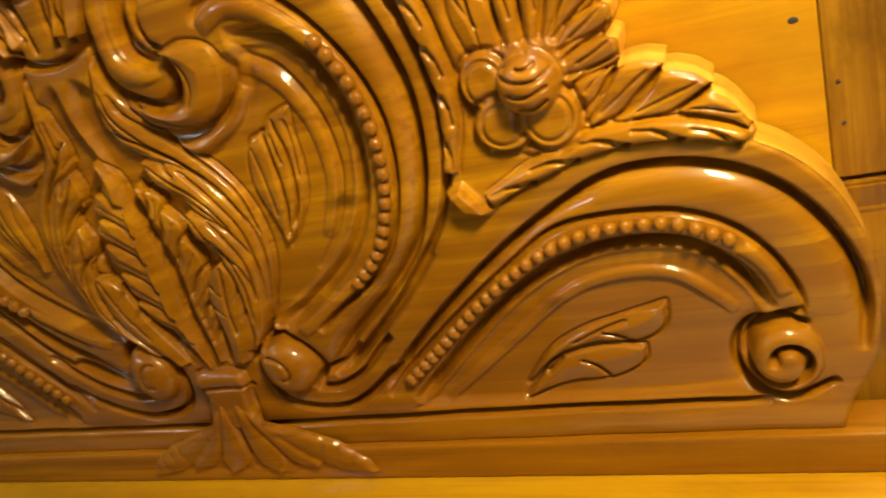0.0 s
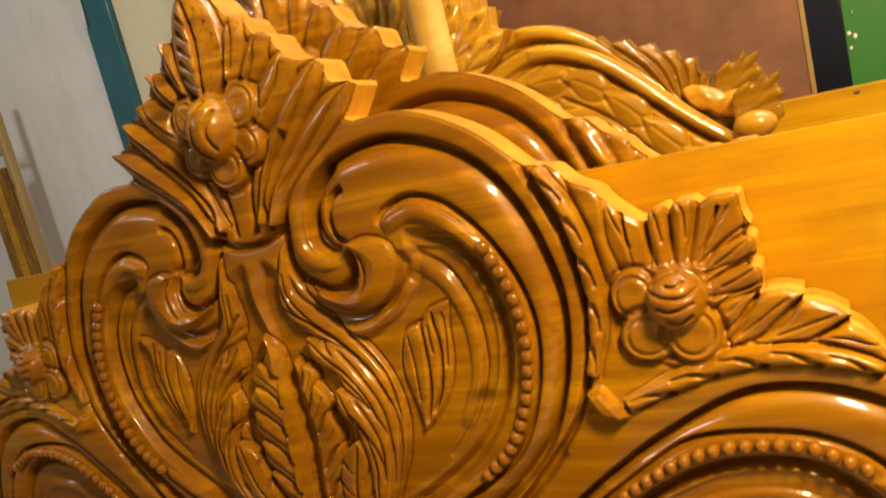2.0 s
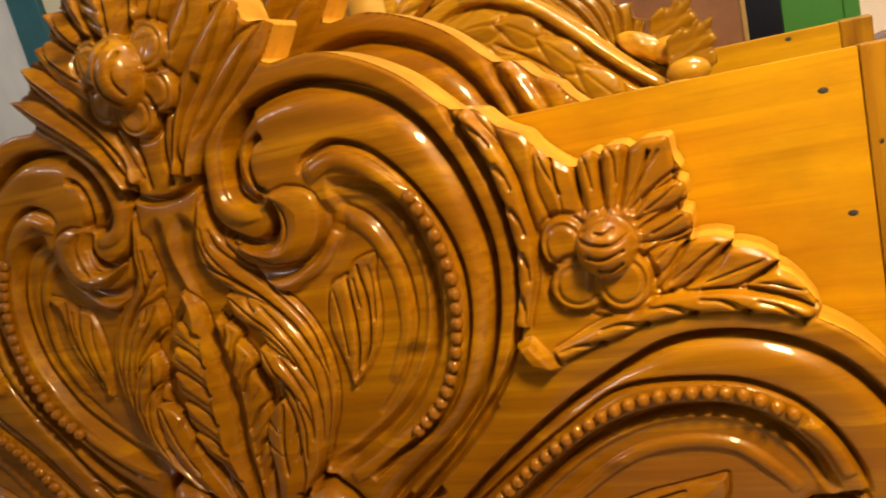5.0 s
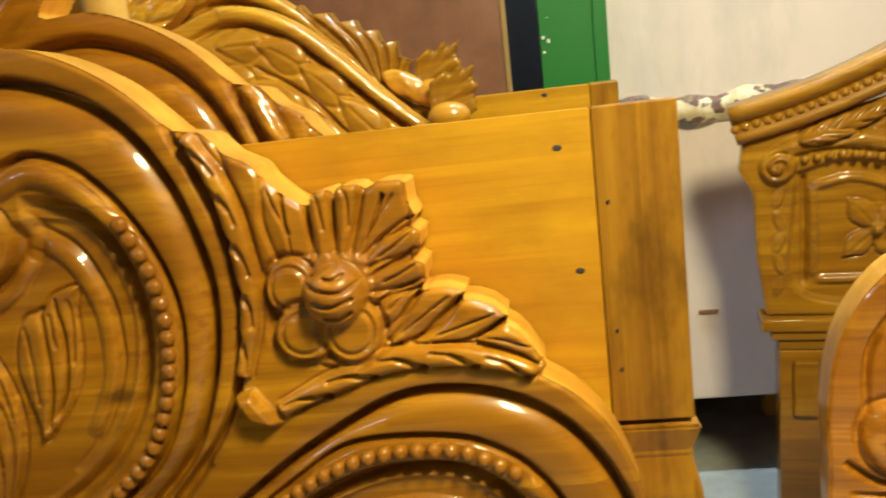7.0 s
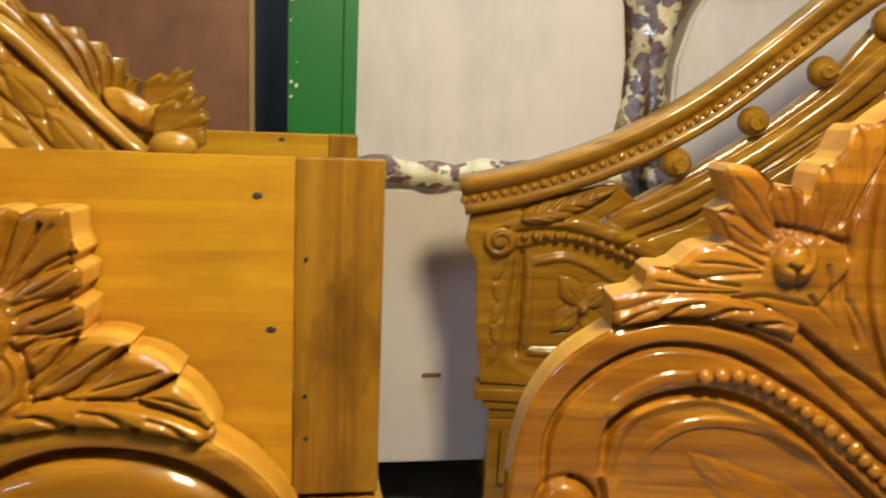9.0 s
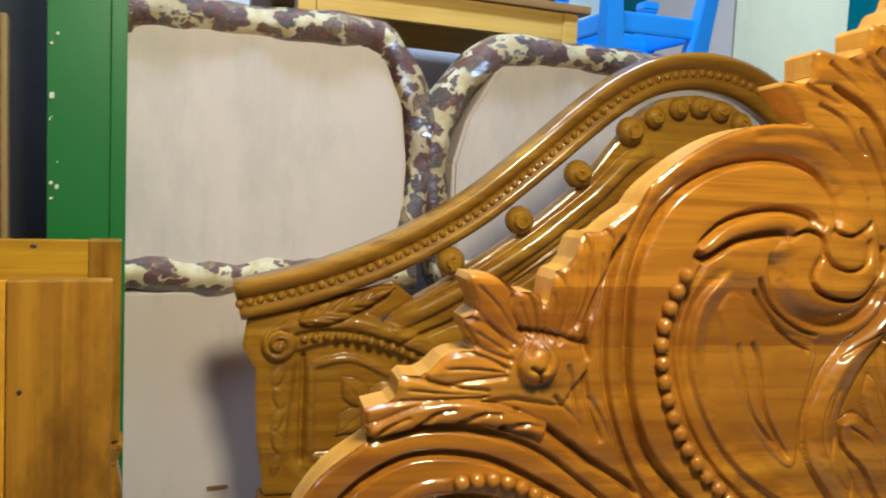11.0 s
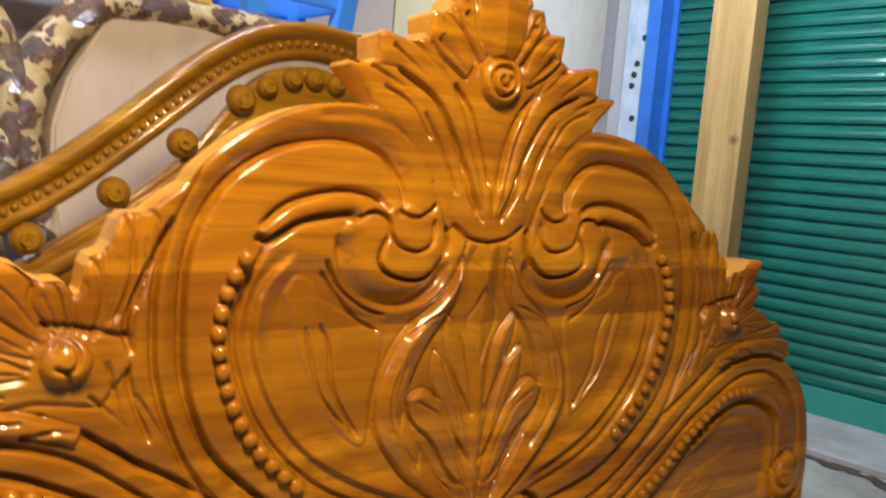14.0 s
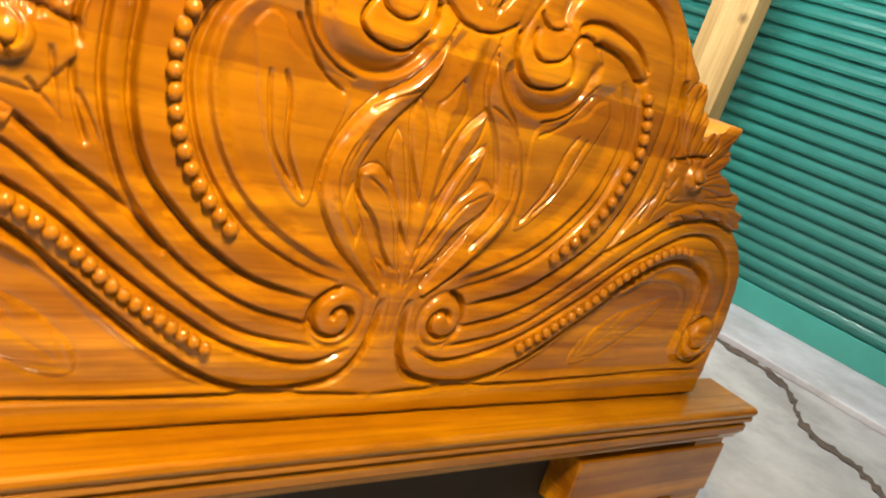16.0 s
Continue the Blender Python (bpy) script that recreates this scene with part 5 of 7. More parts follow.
    r.garland([(0.500, 0.112), (0.560, 0.130), (0.625, 0.134), (0.700, 0.114)], 0.0145, 0.009, 4, 1)
    r.over(0.514, 0.190, 0.025, 0.025, 0.022, 0.004)
    r.cut([(0.528, 0.200), (0.518, 0.212), (0.506, 0.205), (0.504, 0.190), (0.514, 0.182), (0.526, 0.188)], 0.0026, 0.006)
    r.cut([(0.514, 0.182), (0.510, 0.168)], 0.0026, 0.005)
    # crest: broad flat leaves parted by deep chisel cuts, with a curl
    r.plate([(0.224, 0.526), (0.165, 0.510), (0.110, 0.478), (0.070, 0.420), (0.014, 0.330), (0.068, 0.330), (0.098, 0.400), (0.135, 0.446), (0.186, 0.486)], 0.004, -0.006, 0.008, 0.002, True)
    r.plate([(0.183, 0.568), (0.130, 0.556), (0.085, 0.535), (0.050, 0.480), (0.006, 0.345), (0.040, 0.385), (0.064, 0.448), (0.096, 0.492), (0.150, 0.523), (0.178, 0.524)], 0.006, -0.003, 0.008, 0.002, True)
    for left, right in (([(0.112, 0.602), (0.084, 0.596), (0.058, 0.575), (0.040, 0.545)], [(0.112, 0.602), (0.110, 0.572), (0.092, 0.548), (0.052, 0.522)]),
                        ([(0.072, 0.630), (0.050, 0.624), (0.030, 0.600), (0.016, 0.560)], [(0.072, 0.630), (0.071, 0.604), (0.056, 0.578), (0.030, 0.545)])):
        r.blade(left, right, -0.002, 0.006, 0.003, 0.35, 0.9, 0.009)
    r.cut([(0.150, 0.522), (0.096, 0.493), (0.063, 0.448), (0.038, 0.395), (0.014, 0.338)], 0.0026, 0.009)
    r.cut([(0.066, 0.514), (0.040, 0.484), (0.022, 0.440), (0.008, 0.385)], 0.0030, 0.009)
    r.cut([(0.108, 0.474), (0.078, 0.425), (0.057, 0.372)], 0.0022, 0.007)
    r.cut([(0.050, 0.420), (0.044, 0.385), (0.022, 0.346)], 0.0022, 0.006)
    r.cut([(0.168, 0.500), (0.130, 0.482), (0.098, 0.440)], 0.0020, 0.005)
    for a, b, w in (((0.130, 0.556), (0.078, 0.516), 0.007), ((0.096, 0.566), (0.052, 0.528), 0.008), ((0.058, 0.603), (0.032, 0.566), 0.008), ((0.044, 0.640), (0.014, 0.590), 0.006), ((0.184, 0.520), (0.138, 0.500), 0.005), ((0.160, 0.548), (0.110, 0.515), 0.004)):
        r.slit(a, b, w, 0.012, 0.5, True)
    r.slit((0.096, 0.590), (0.060, 0.555), 0.004, 0.005).slit((0.060, 0.618), (0.034, 0.580), 0.004, 0.005)
    r.roll([(0.050, 0.492), (0.032, 0.456), (0.016, 0.405), (0.006, 0.345)], 0.0065, 0.005)
    r.X = r.U
    r.blade([(0.0, 0.676), (-0.030, 0.656), (-0.043, 0.620), (-0.032, 0.570), (0.0, 0.530)], [(0.0, 0.676), (0.028, 0.656), (0.041, 0.620), (0.032, 0.570), (0.0, 0.530)], 0.0, 0.006, 0.007, 0.5, 1.3, 0.009)
    r.X = np.abs(r.U)
    r.cut([(0.0, 0.312), (0.030, 0.318), (0.056, 0.334)], 0.003, 0.007, False)
    r.over(0.0, 0.526, 0.032, 0.032, 0.018, 0.008)
    r.curl(0.0, 0.526, 0.029, 1.9, 60, 1, 0.0028, 0.008)
    r.h *= 0.92
    return r


BEADS_TWO = [(0.336, 0.292), (0.352, 0.263), (0.363, 0.215), (0.356, 0.167), (0.342, 0.124), (0.322, 0.087), (0.296, 0.055), (0.263, 0.023)]
SHOULDER_TWO = [(0.594, 0.056), (0.555, 0.058), (0.517, 0.045), (0.470, 0.016), (0.423, -0.017), (0.390, -0.047), (0.357, -0.072), (0.326, -0.092), (0.291, -0.115), (0.259, -0.133)]
TWO = pose(1.911, 0.0345, 0.676, 0, 0, -9.37) @ pose(0, 0, 0, -2.0, 0, 0)


def wander_two(u, v):
    """The crest sits a little off the middle."""
    f = np.clip((v - 0.34) / 0.14, 0, 1) * np.clip((0.30 - np.abs(u)) / 0.08, 0, 1)
    return u - 0.005 * f * f * (3 - 2 * f), v


def stick(x0, x1, prof):
    """A length of moulding along x, from its section (y, z)."""
    bm = bmesh.new()
    a, b = [[bm.verts.new((x, y, z)) for y, z in prof] for x in (x0, x1)]
    for i in range(len(prof)):
        k = (i + 1) % len(prof)
        bm.faces.new((a[i], a[k], b[k], b[i]))
    bm.faces.new(a)
    bm.faces.new(b)
    bmesh.ops.recalc_face_normals(bm, faces=bm.faces[:])
    return bm


def headboard_two(m, label):
    thing = empty("carved_footboard", m, label, "footboard", "carved headboards")
    r = carved_board_two()
    part("carved_panel", r.mesh("carved_panel", TEAK_WARM, SAWN, rub=1, sway=wander_two), [], thing)
    back_board(r, "back_panel", SAWN, thing)
    beads(thing, BEADS_TWO, 15, bead_mesh(0.0098, TEAK_WARM), r)
    beads(thing, SHOULDER_TWO, 23, bead_mesh(0.0090, TEAK_WARM), r)
    part("rail", stick(-0.80, 0.945, [(0.06, -0.250), (-0.064, -0.250), (-0.069, -0.253), (-0.071, -0.259), (-0.069, -0.265), (-0.063, -0.267), (-0.063, -0.271), (-0.066, -0.274), (-0.066, -0.281), (-0.058, -0.286), (-0.052, -0.290), (0.06, -0.290)]), TEAK_WARM, thing)
    part("moulding", stick(-0.795, 0.938, [(0.05, -0.2905), (-0.060, -0.2905), (-0.062, -0.294), (-0.062, -0.306), (-0.056, -0.309), (-0.056, -0.313), (-0.050, -0.322), (-0.047, -0.330), (0.05, -0.330)]), TEAK_WARM, thing)
    part("lower_rail", box(0.47, 0.915, -0.05, 0.02, -0.46, -0.345, 0.004), TEAK_WARM, thing)
    part("lower_rail", box(-0.915, -0.50, -0.05, 0.02, -0.46, -0.345, 0.004), TEAK_WARM, thing)
    for s in (-1, 1):
        part("leg", box(s * 0.86 - 0.05, s * 0.86 + 0.05, -0.045, 0.05, -0.675, -0.331, 0.004), TEAK_WARM, thing)
    # near-black sheet puts the shade beneath the rail into colour
    part("shade_panel", box(-0.80, 0.80, 0.02, 0.035, -0.60, -0.331, 0.002), DARK, thing)
    return thing


headboard_one(LEAN @ pose(0.017, 0.145, 0.048), "second teak headboard with the same heart carving, stored behind", REAR, REAR_MESH, -0.03)
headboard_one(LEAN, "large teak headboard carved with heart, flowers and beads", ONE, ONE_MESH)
headboard_two(TWO, "glossy orange teak footboard carved with vase, leaves and beads")


# ---------------------------------------------------------------- the shop
def slab(name, x0, x1, y0, y1, z0, z1, mat, label, category="", kind="structure", bevel=0.0):
    ob = part(name, box(x0, x1, y0, y1, z0, z1, bevel), mat, None, label)
    return tagged(ob, "", category or name.split("_")[0], "", kind)


slab("floor", -3.4, 5.3, -4.0, 2.4, -0.1, 0.0, CEMENT, "worn grey cement floor", "floor")
slab("ceiling", -3.4, 5.3, -4.0, 2.4, 3.0, 3.1, PAINT_GREY, "plain grey shop ceiling", "ceiling")
slab("wall_west", -3.5, -3.4, -4.0, 2.4, 0, 3.0, PAINT_WHITE, "dirty white wall", "wall")
# south wall stays out of view; its cream is chosen to bounce warm fill
slab("wall_south", -3.4, 5.3, -4.1, -4.0, 0, 3.0, PAINT_CREAM, "unseen south wall, cream to bounce warm fill light", "wall")
slab("wall_north", -3.4, 5.3, 2.3, 2.4, 0, 3.0, PAINT_GREY, "grey lilac painted wall", "wall")
slab("wall_east", 5.15, 5.3, -4.0, 2.3, 0, 3.0, PAINT_GREY, "wall behind the roller shutter", "wall")


def panel_on_wall(name, x0, x1, z0, z1, mat, label, y=2.296, deep=0.03, category=""):
    return tagged(part(name, box(x0, x1, y - deep, y, z0, z1, 0.002), mat, None, label), "", category or name.replace("_", " "), "", "structure")


panel_on_wall("wall_panel_pink", 3.03, 3.50, 0.0, 2.9, PAINT_PINK, "pinkish grey painted wall panel", category="wall panel")
panel_on_wall("wall_panel_cream", 3.51, 4.18, 0.0, 2.9, PAINT_CREAM, "unseen south wall, cream to bounce warm fill light panel", category="wall panel")
panel_on_wall("trim_green", 4.181, 4.38, 0.0, 2.9, PAINT_TEAL, "dark green door post", category="door post")
panel_on_wall("wall_panel_white", 4.381, 5.12, 0.0, 2.9, PAINT_WHITE, "white painted wall panel", category="wall panel")
panel_on_wall("wall_panel_peach", 2.14, 2.43, 1.5, 2.9, PEACH, "peach coloured wall board", category="wall panel")
panel_on_wall("wall_panel_teal", 1.70, 2.05, 1.5, 2.9, PAINT_TEALGREY, "grey teal wall board", category="wall panel")
panel_on_wall("wall_panel_pale", 2.051, 2.139, 1.5, 2.9, PAINT_DAYLIT, "narrow white wall board", category="wall panel")
# stands for an outside-lit window, its brightness painted on
panel_on_wall("lit_window_panel", 2.431, 2.86, 1.5, 2.9, PAINT_DAYLIT, "near-white board standing for a window lit from outside", category="wall panel")
panel_on_wall("wall_panel_dark", 2.861, 3.029, 1.5, 2.9, PAINT_TEAL, "dark green cupboard side", category="wall panel")


# roller shutter on the east side
def roller_shutter():
    thing = empty("roller_shutter", pose(5.08, 0, 0), "closed green steel roller shutter with ribbed slats", "shutter")
    bm = bmesh.new()
    prof = [(0.0, 0.000), (-0.012, 0.006), (-0.016, 0.020), (-0.013, 0.036), (-0.004, 0.046), (0.0, 0.050), (0.004, 0.056), (0.0, 0.0655)]
    rows = [[bm.verts.new((x, y, z)) for x, z in prof] for y in (-2.6, 1.74)]
    for i in range(len(prof) - 1):
        bm.faces.new((rows[0][i], rows[1][i], rows[1][i + 1], rows[0][i + 1]))
    bmesh.ops.solidify(bm, geom=bm.faces[:], thickness=0.002)
    me = bpy.data.meshes.new("slat")
    bm.to_mesh(me)
    bm.free()
    me.materials.append(SHUTTER)
    for i in range(41):
        ob = part("slat", me, [], thing)
        ob.location = (0, 0, 0.165 + i * 0.066)
    part("bottom_bar", box(-0.022, 0.01, -2.6, 1.74, 0.032, 0.164, 0.004), SHUTTER, thing)
    part("guide", box(-0.03, 0.03, 1.742, 1.775, 0.0, 2.95, 0.003), PAINT_BLUE, thing, "blue painted steel guide")
    return thing


roller_shutter()


def steel_post():
    thing = empty("steel_post", pose(5.0, 0, 0), "blue and pale painted steel post with bolt holes", "post")
    part("plate", box(-0.03, 0.06, 1.86, 2.00, 0, 2.95, 0.003), PAINT_PALEBLUE, thing, "chipped pale blue plate")
    part("flange", box(-0.06, 0.06, 1.776, 1.858, 0, 2.95, 0.003), PAINT_BLUE, thing)
    part("back_plate", box(0.0, 0.06, 2.002, 2.10, 0, 2.95, 0.003), PAINT_GREY, thing)
    for z in (1.42, 1.60, 1.66, 1.72, 1.86, 2.1, 2.3):
        bm = bmesh.new()
        bmesh.ops.create_cone(bm, cap_ends=True, segments=12, radius1=0.017, radius2=0.015, depth=0.008, matrix=Matrix.Translation((-0.033, 1.905 + 0.03 * math.sin(z * 9), z)) @ Matrix.Rotation(math.pi / 2, 4, "Y"))
        part("bolt", bm, DARK, thing)
    return thing


steel_post()


def timber_post(x, y, w, d, top, mat, label):
    bm = box(x - d / 2, x + d / 2, y - w / 2, y + w / 2, 0.0, top, 0.008)
    return tagged(part("timber_post", bm, mat, None, label), "", "post")


timber_post(4.7, 1.20, 0.215, 0.12, 2.98, PILLAR, "rough pale timber post standing before the shutter")

# broken pavement slab along the shutter
slab("pavement", 4.52, 5.08, -2.6, 1.70, 0.0, 0.032, plain("pale_stone_slab", (0.46, 0.46, 0.48), 0.5, vary=0.3, scale=5.0, dirt=(0.32, 0.30, 0.29)), "pale worn stone slab by the shutter", "slab", "structure", 0.006)
bm = bmesh.new()
line = [(4.50, 0.62), (4.47, 0.30), (4.36, 0.14), (4.20, 0.05), (4.10, -0.05), (4.05, -0.22), (3.92, -0.40), (3.88, -0.70)]
rng = random.Random(4)
line = [tuple(p) for p in spline(line, 0.022)]
lo = [bm.verts.new((x - rng.uniform(0.012, 0.060), y, 0.004)) for x, y in line]
hi = [bm.verts.new((x + rng.uniform(0.006, 0.045), y + 0.01, 0.004)) for x, y in line]
for i in range(len(line) - 1):
    bm.faces.new((lo[i], hi[i], hi[i + 1], lo[i + 1]))
tagged(part("floor_crack", bm, CRACK, None, "dark crack across the cement floor"), "", "crack", "", "structure")


# ---------------------------------------------------------------- stored plain boards
def plain_board(m, label, x0, x1, y0, y1, z0, z1, stile, low, mat=None):
    """Plain bed end: wide boards, an end stile and a turned foot."""
    thing = empty("bed_end_board", m, label, "bed board")
    mat = mat or PLANK
    n = 1
    for i in range(n):
        a, b = z0 + (z1 - z0) * i / n, z0 + (z1 - z0) * (i + 1) / n
        part("board", box(x0, x1 - stile, y0, y1, a, b - 0.0006, 0.0008), mat, thing)
    part("stile", box(x1 - stile + 0.001, x1, y0 - 0.003, y1 + 0.02, z0, z1, 0.002), STILE, thing)
    bm = bmesh.new()
    prof = [(0.045, low), (0.045, low + 0.10), (0.052, low + 0.16), (0.05, z0 - 0.09), (0.040, z0 - 0.04), (0.052, z0 - 0.006)]
    rings = []
    for w, z in prof:
        cx, cy = x1 - 0.045, (y0 + y1) / 2 + 0.02
        rings.append([bm.verts.new((cx + sx * w, cy + sy * w * 0.8, z)) for sx, sy in ((-1, -1), (1, -1), (1, 1), (-1, 1))])
    for a, b in zip(rings, rings[1:]):
        for k in range(4):
            bm.faces.new((a[k], a[(k + 1) % 4], b[(k + 1) % 4], b[k]))
    bm.faces.new(rings[0][::-1])
    bm.faces.new(rings[-1])
    bmesh.ops.bevel(bm, geom=bm.edges[:], offset=0.004, segments=2, affect="EDGES")
    part("foot", bm, STILE, thing, "shaped brown foot block")
    part("lower_rail", box(x0, x1 - 0.10, y0, y1, z0 - 0.16, z0 - 0.006, 0.002), mat, thing)
    for k, (x, z) in enumerate(((x1 - stile + 0.012, z1 - 0.10), (x1 - stile + 0.012, z1 - 0.24), (x1 - stile + 0.014, z0 + 0.06))):
        b2 = bmesh.new()
        bmesh.ops.create_icosphere(b2, subdivisions=1, radius=0.0024, matrix=Matrix.Translation((x, y0 - 0.003, z)))
        part("nail", b2, DARK, thing)
    for x, z in ((0.842, 0.927), (0.856, 0.794)):
        if mat is PLANK and y0 < 0.1:
            b2 = bmesh.new()
            bmesh.ops.create_icosphere(b2, subdivisions=2, radius=0.006, matrix=Matrix.Translation((x, y0 + 0.0015, z)) @ Matrix.Diagonal((1.2, 0.4, 0.8, 1)))
            part("knot", b2, DARK, thing)
    return thing


plain_board(LEAN, "plain yellow plank bed end with a brown end stile", -0.60, 0.966, 0.070, 0.090, 0.622, 0.966, 0.088, -0.003)
plain_board(pose(0, 0.76, 0), "plain plank bed end stored against the carved boards", -0.55, 0.972, 0.0, 0.022, 0.60, 0.938, 0.05, 0.0)


# ---------------------------------------------------------------- old carved board further back
def carved_board_three():
    arch = spline([(0.70, 0.62), (0.712, 0.80), (0.690, 0.872), (0.640, 0.905), (0.585, 0.955), (0.515, 1.025), (0.445, 1.090), (0.375, 1.130), (0.305, 1.140), (0.235, 1.118), (0.190, 1.10)], 0.012)
    out = [(0.0, 0.62)] + [tuple(p) for p in arch] + [(0.25, 1.15), (0.275, 1.185), (0.245, 1.195), (0.25, 1.235), (0.205, 1.235), (0.20, 1.275), (0.155, 1.28), (0.14, 1.315), (0.09, 1.325), (0.05, 1.35), (0.0, 1.37)]
    r = Relief(out, 0.0028, back=0.05)
    a2 = [(0.655, 0.86), (0.575, 0.930), (0.505, 0.998), (0.437, 1.060), (0.372, 1.098), (0.305, 1.108), (0.240, 1.085)]
    r.cut(a2, 0.006, 0.014)
    r.roll([(0.665, 0.885), (0.580, 0.946), (0.508, 1.016), (0.440, 1.080), (0.372, 1.116), (0.305, 1.126)], 0.014, 0.012)
    lanes = ([(0.62, 0.83), (0.54, 0.915), (0.46, 1.005), (0.38, 1.065), (0.29, 1.075)], [(0.56, 0.80), (0.48, 0.88), (0.40, 0.965), (0.33, 1.01), (0.26, 1.01)])
    for lane, count in zip(lanes, (5, 4)):
        pts = spline(lane, 0.004)
        n = len(pts)
        for k in range(count):
            # long leaflets, each tip over the next one's root
            seg = pts[int(n * (count - 1 - k) / count):int(n * min(1, (count - k + 0.25) / count))]
            t = np.gradient(seg, axis=0)
            t /= np.linalg.norm(t, axis=1)[:, None]
            nrm = np.stack([-t[:, 1], t[:, 0]], 1)
            w = 0.030 * np.sin(np.pi * np.linspace(0.02, 0.98, len(seg)) ** 0.75)[:, None]
            pick = np.linspace(0, len(seg) - 1, 7).astype(int)
            r.blade([tuple(p) for p in (seg + nrm * w)[pick]], [tuple(p) for p in (seg - nrm * w)[pick]], -0.007, 0.004, 0.009, 0.55, 0.8, 0.006)
            r.cut([tuple(p) for p in seg[pick[1:-1]]], 0.0016, 0.004)
    r.cut([(0.59, 0.81), (0.51, 0.895), (0.43, 0.985), (0.35, 1.038)], 0.003, 0.010)
    for u, v in ((0.26, 1.18), (0.24, 1.23), (0.19, 1.27), (0.13, 1.31), (0.06, 1.34), (0.0, 1.36)):
        r.leaf([(u * 0.3, 1.02), (u * 0.65, 1.02 + (v - 1.02) * 0.6), (u, v)], 0.034, 0.016, 5, 1.2, ground=0.0, blunt=1.1)
    return r


def leaf_spray():
    """Long leaves fanning up along the arch from one root."""
    tips = [(0.648, 0.985), (0.648, 1.022), (0.626, 1.058), (0.592, 1.082), (0.556, 1.104), (0.512, 1.122), (0.462, 1.142)]
    out = [(0.612, 0.93)]
    for a, b in zip(tips, tips[1:]):
        out += [a, ((a[0] + b[0]) / 2 - 0.010, (a[1] + b[1]) / 2 - 0.010)]
    q = Relief(out + [tips[-1], (0.44, 1.12), (0.50, 1.05), (0.57, 0.97)], 0.003, mirror=False, back=0.03)
    q.h += 0.010
    for (u, v), (c, d) in zip(tips[::-1], [(0.585, 0.985), (0.592, 0.985), (0.598, 0.983), (0.606, 0.980), (0.612, 0.975), (0.618, 0.968), (0.622, 0.955)]):
        mid = ((u + c) / 2 + 0.022, (v + d) / 2 + 0.012)
        q.blade([(u, v), (mid[0] - 0.014, mid[1] - 0.010), (c - 0.004, d - 0.004)], [(u, v), (mid[0] + 0.010, mid[1] + 0.008), (c + 0.004, d + 0.004)], 0.006, 0.004, 0.010, 0.35, 0.9, 0.008)
        q.cut([(u, v), mid, (c, d)], 0.0014, 0.004)
    return q


def headboard_three(m, label, spray=False):
    thing = empty("carved_headboard", m, label, "headboard", "carved headboards")
    r = carved_board_three()
    part("carved_panel", r.mesh("carved_panel", TEAK_DUSTY, SAWN, rub=1), [], thing)
    back_board(r, "back_panel", SAWN, thing)
    for s in (-1, 1):
        bm = bmesh.new()
        bmesh.ops.create_uvsphere(bm, u_segments=16, v_segments=10, radius=0.027, matrix=Matrix.Translation((s * 0.680, -0.012, 0.918)) @ Matrix.Diagonal((1.35, 0.9, 0.9, 1)))
        part("scroll_end", bm, TEAK_DUSTY, thing, smooth=True)
        q = Relief([(0.0, -0.02), (0.004, 0.052), (0.030, 0.070), (0.042, 0.063), (0.060, 0.082), (0.068, 0.069), (0.089, 0.081), (0.080, 0.055), (0.091, 0.036), (0.081, 0.022), (0.085, -0.008), (0.050, -0.030)], 0.003, mirror=False, back=0.018)
        q.h += 0.006
        for notch in ((0.042, 0.064), (0.068, 0.070), (0.080, 0.055), (0.082, 0.022)):
            q.slit((notch[0] * 1.15, notch[1] * 1.15), (notch[0] * 0.25, notch[1] * 0.25), 0.008, 0.010, 0.5, True)
        for tip in ((0.030, 0.062), (0.058, 0.074), (0.084, 0.074), (0.086, 0.034)):
            q.cut([(tip[0] * 0.3, tip[1] * 0.3), (tip[0] * 0.9, tip[1] * 0.9)], 0.002, 0.003)
        ob = part("corner_leaf", q.mesh("corner_leaf", TEAK_OLIVE, TEAK_OLIVE), [], thing)
        ob.location, ob.scale = (s * 0.646, 0.016, 0.928), (s * 0.95, 1, 0.90)
        part("leg", box(s * 0.62 - 0.05, s * 0.62 + 0.05, 0.0, 0.05, 0.0, 0.62, 0.004), TEAK_DUSTY, thing)
        if spray:
            ob = part("leaf_spray", leaf_spray().mesh("leaf_spray", TEAK_OLIVE, TEAK_OLIVE), [], thing)
            ob.location, ob.scale = (s * 0.008, 0.004, 0.012), (s * 0.985, 1, 0.943)
            bm = bmesh.new()
            bmesh.ops.create_uvsphere(bm, u_segments=18, v_segments=12, radius=0.03, matrix=Matrix.Translation((s * 0.636, -0.016, 0.934)) @ Matrix.Rotation(s * math.radians(32), 4, "Y") @ Matrix.Diagonal((1.6, 0.6, 0.72, 1)))
            for v in bm.verts:
                v.co.y += 0.004 * math.sin(v.co.x * 210 + v.co.z * 90)
            part("scroll_leaf", bm, TEAK_DUSTY, thing, smooth=True)
    return thing


headboard_three(pose(0.0, 0.665, 0), "dusty pale teak headboard with feathered arch carving, stored behind")
headboard_three(pose(-0.045, 0.745, 0.0) @ Matrix.Diagonal((1.02, 1, 1.04, 1)), "dusty carved teak headboard leaning in the stack", True)
bm = tube([(0.197, 0.50, 0.0), (0.197, 0.50, 0.9), (0.197, 0.50, 1.5), (0.197, 0.50, 2.3)], [0.034, 0.033, 0.031, 0.03], 16)
tagged(part("bed_pole", bm, PINE, None, "pale round wooden bed pole standing upright", True), "", "pole")


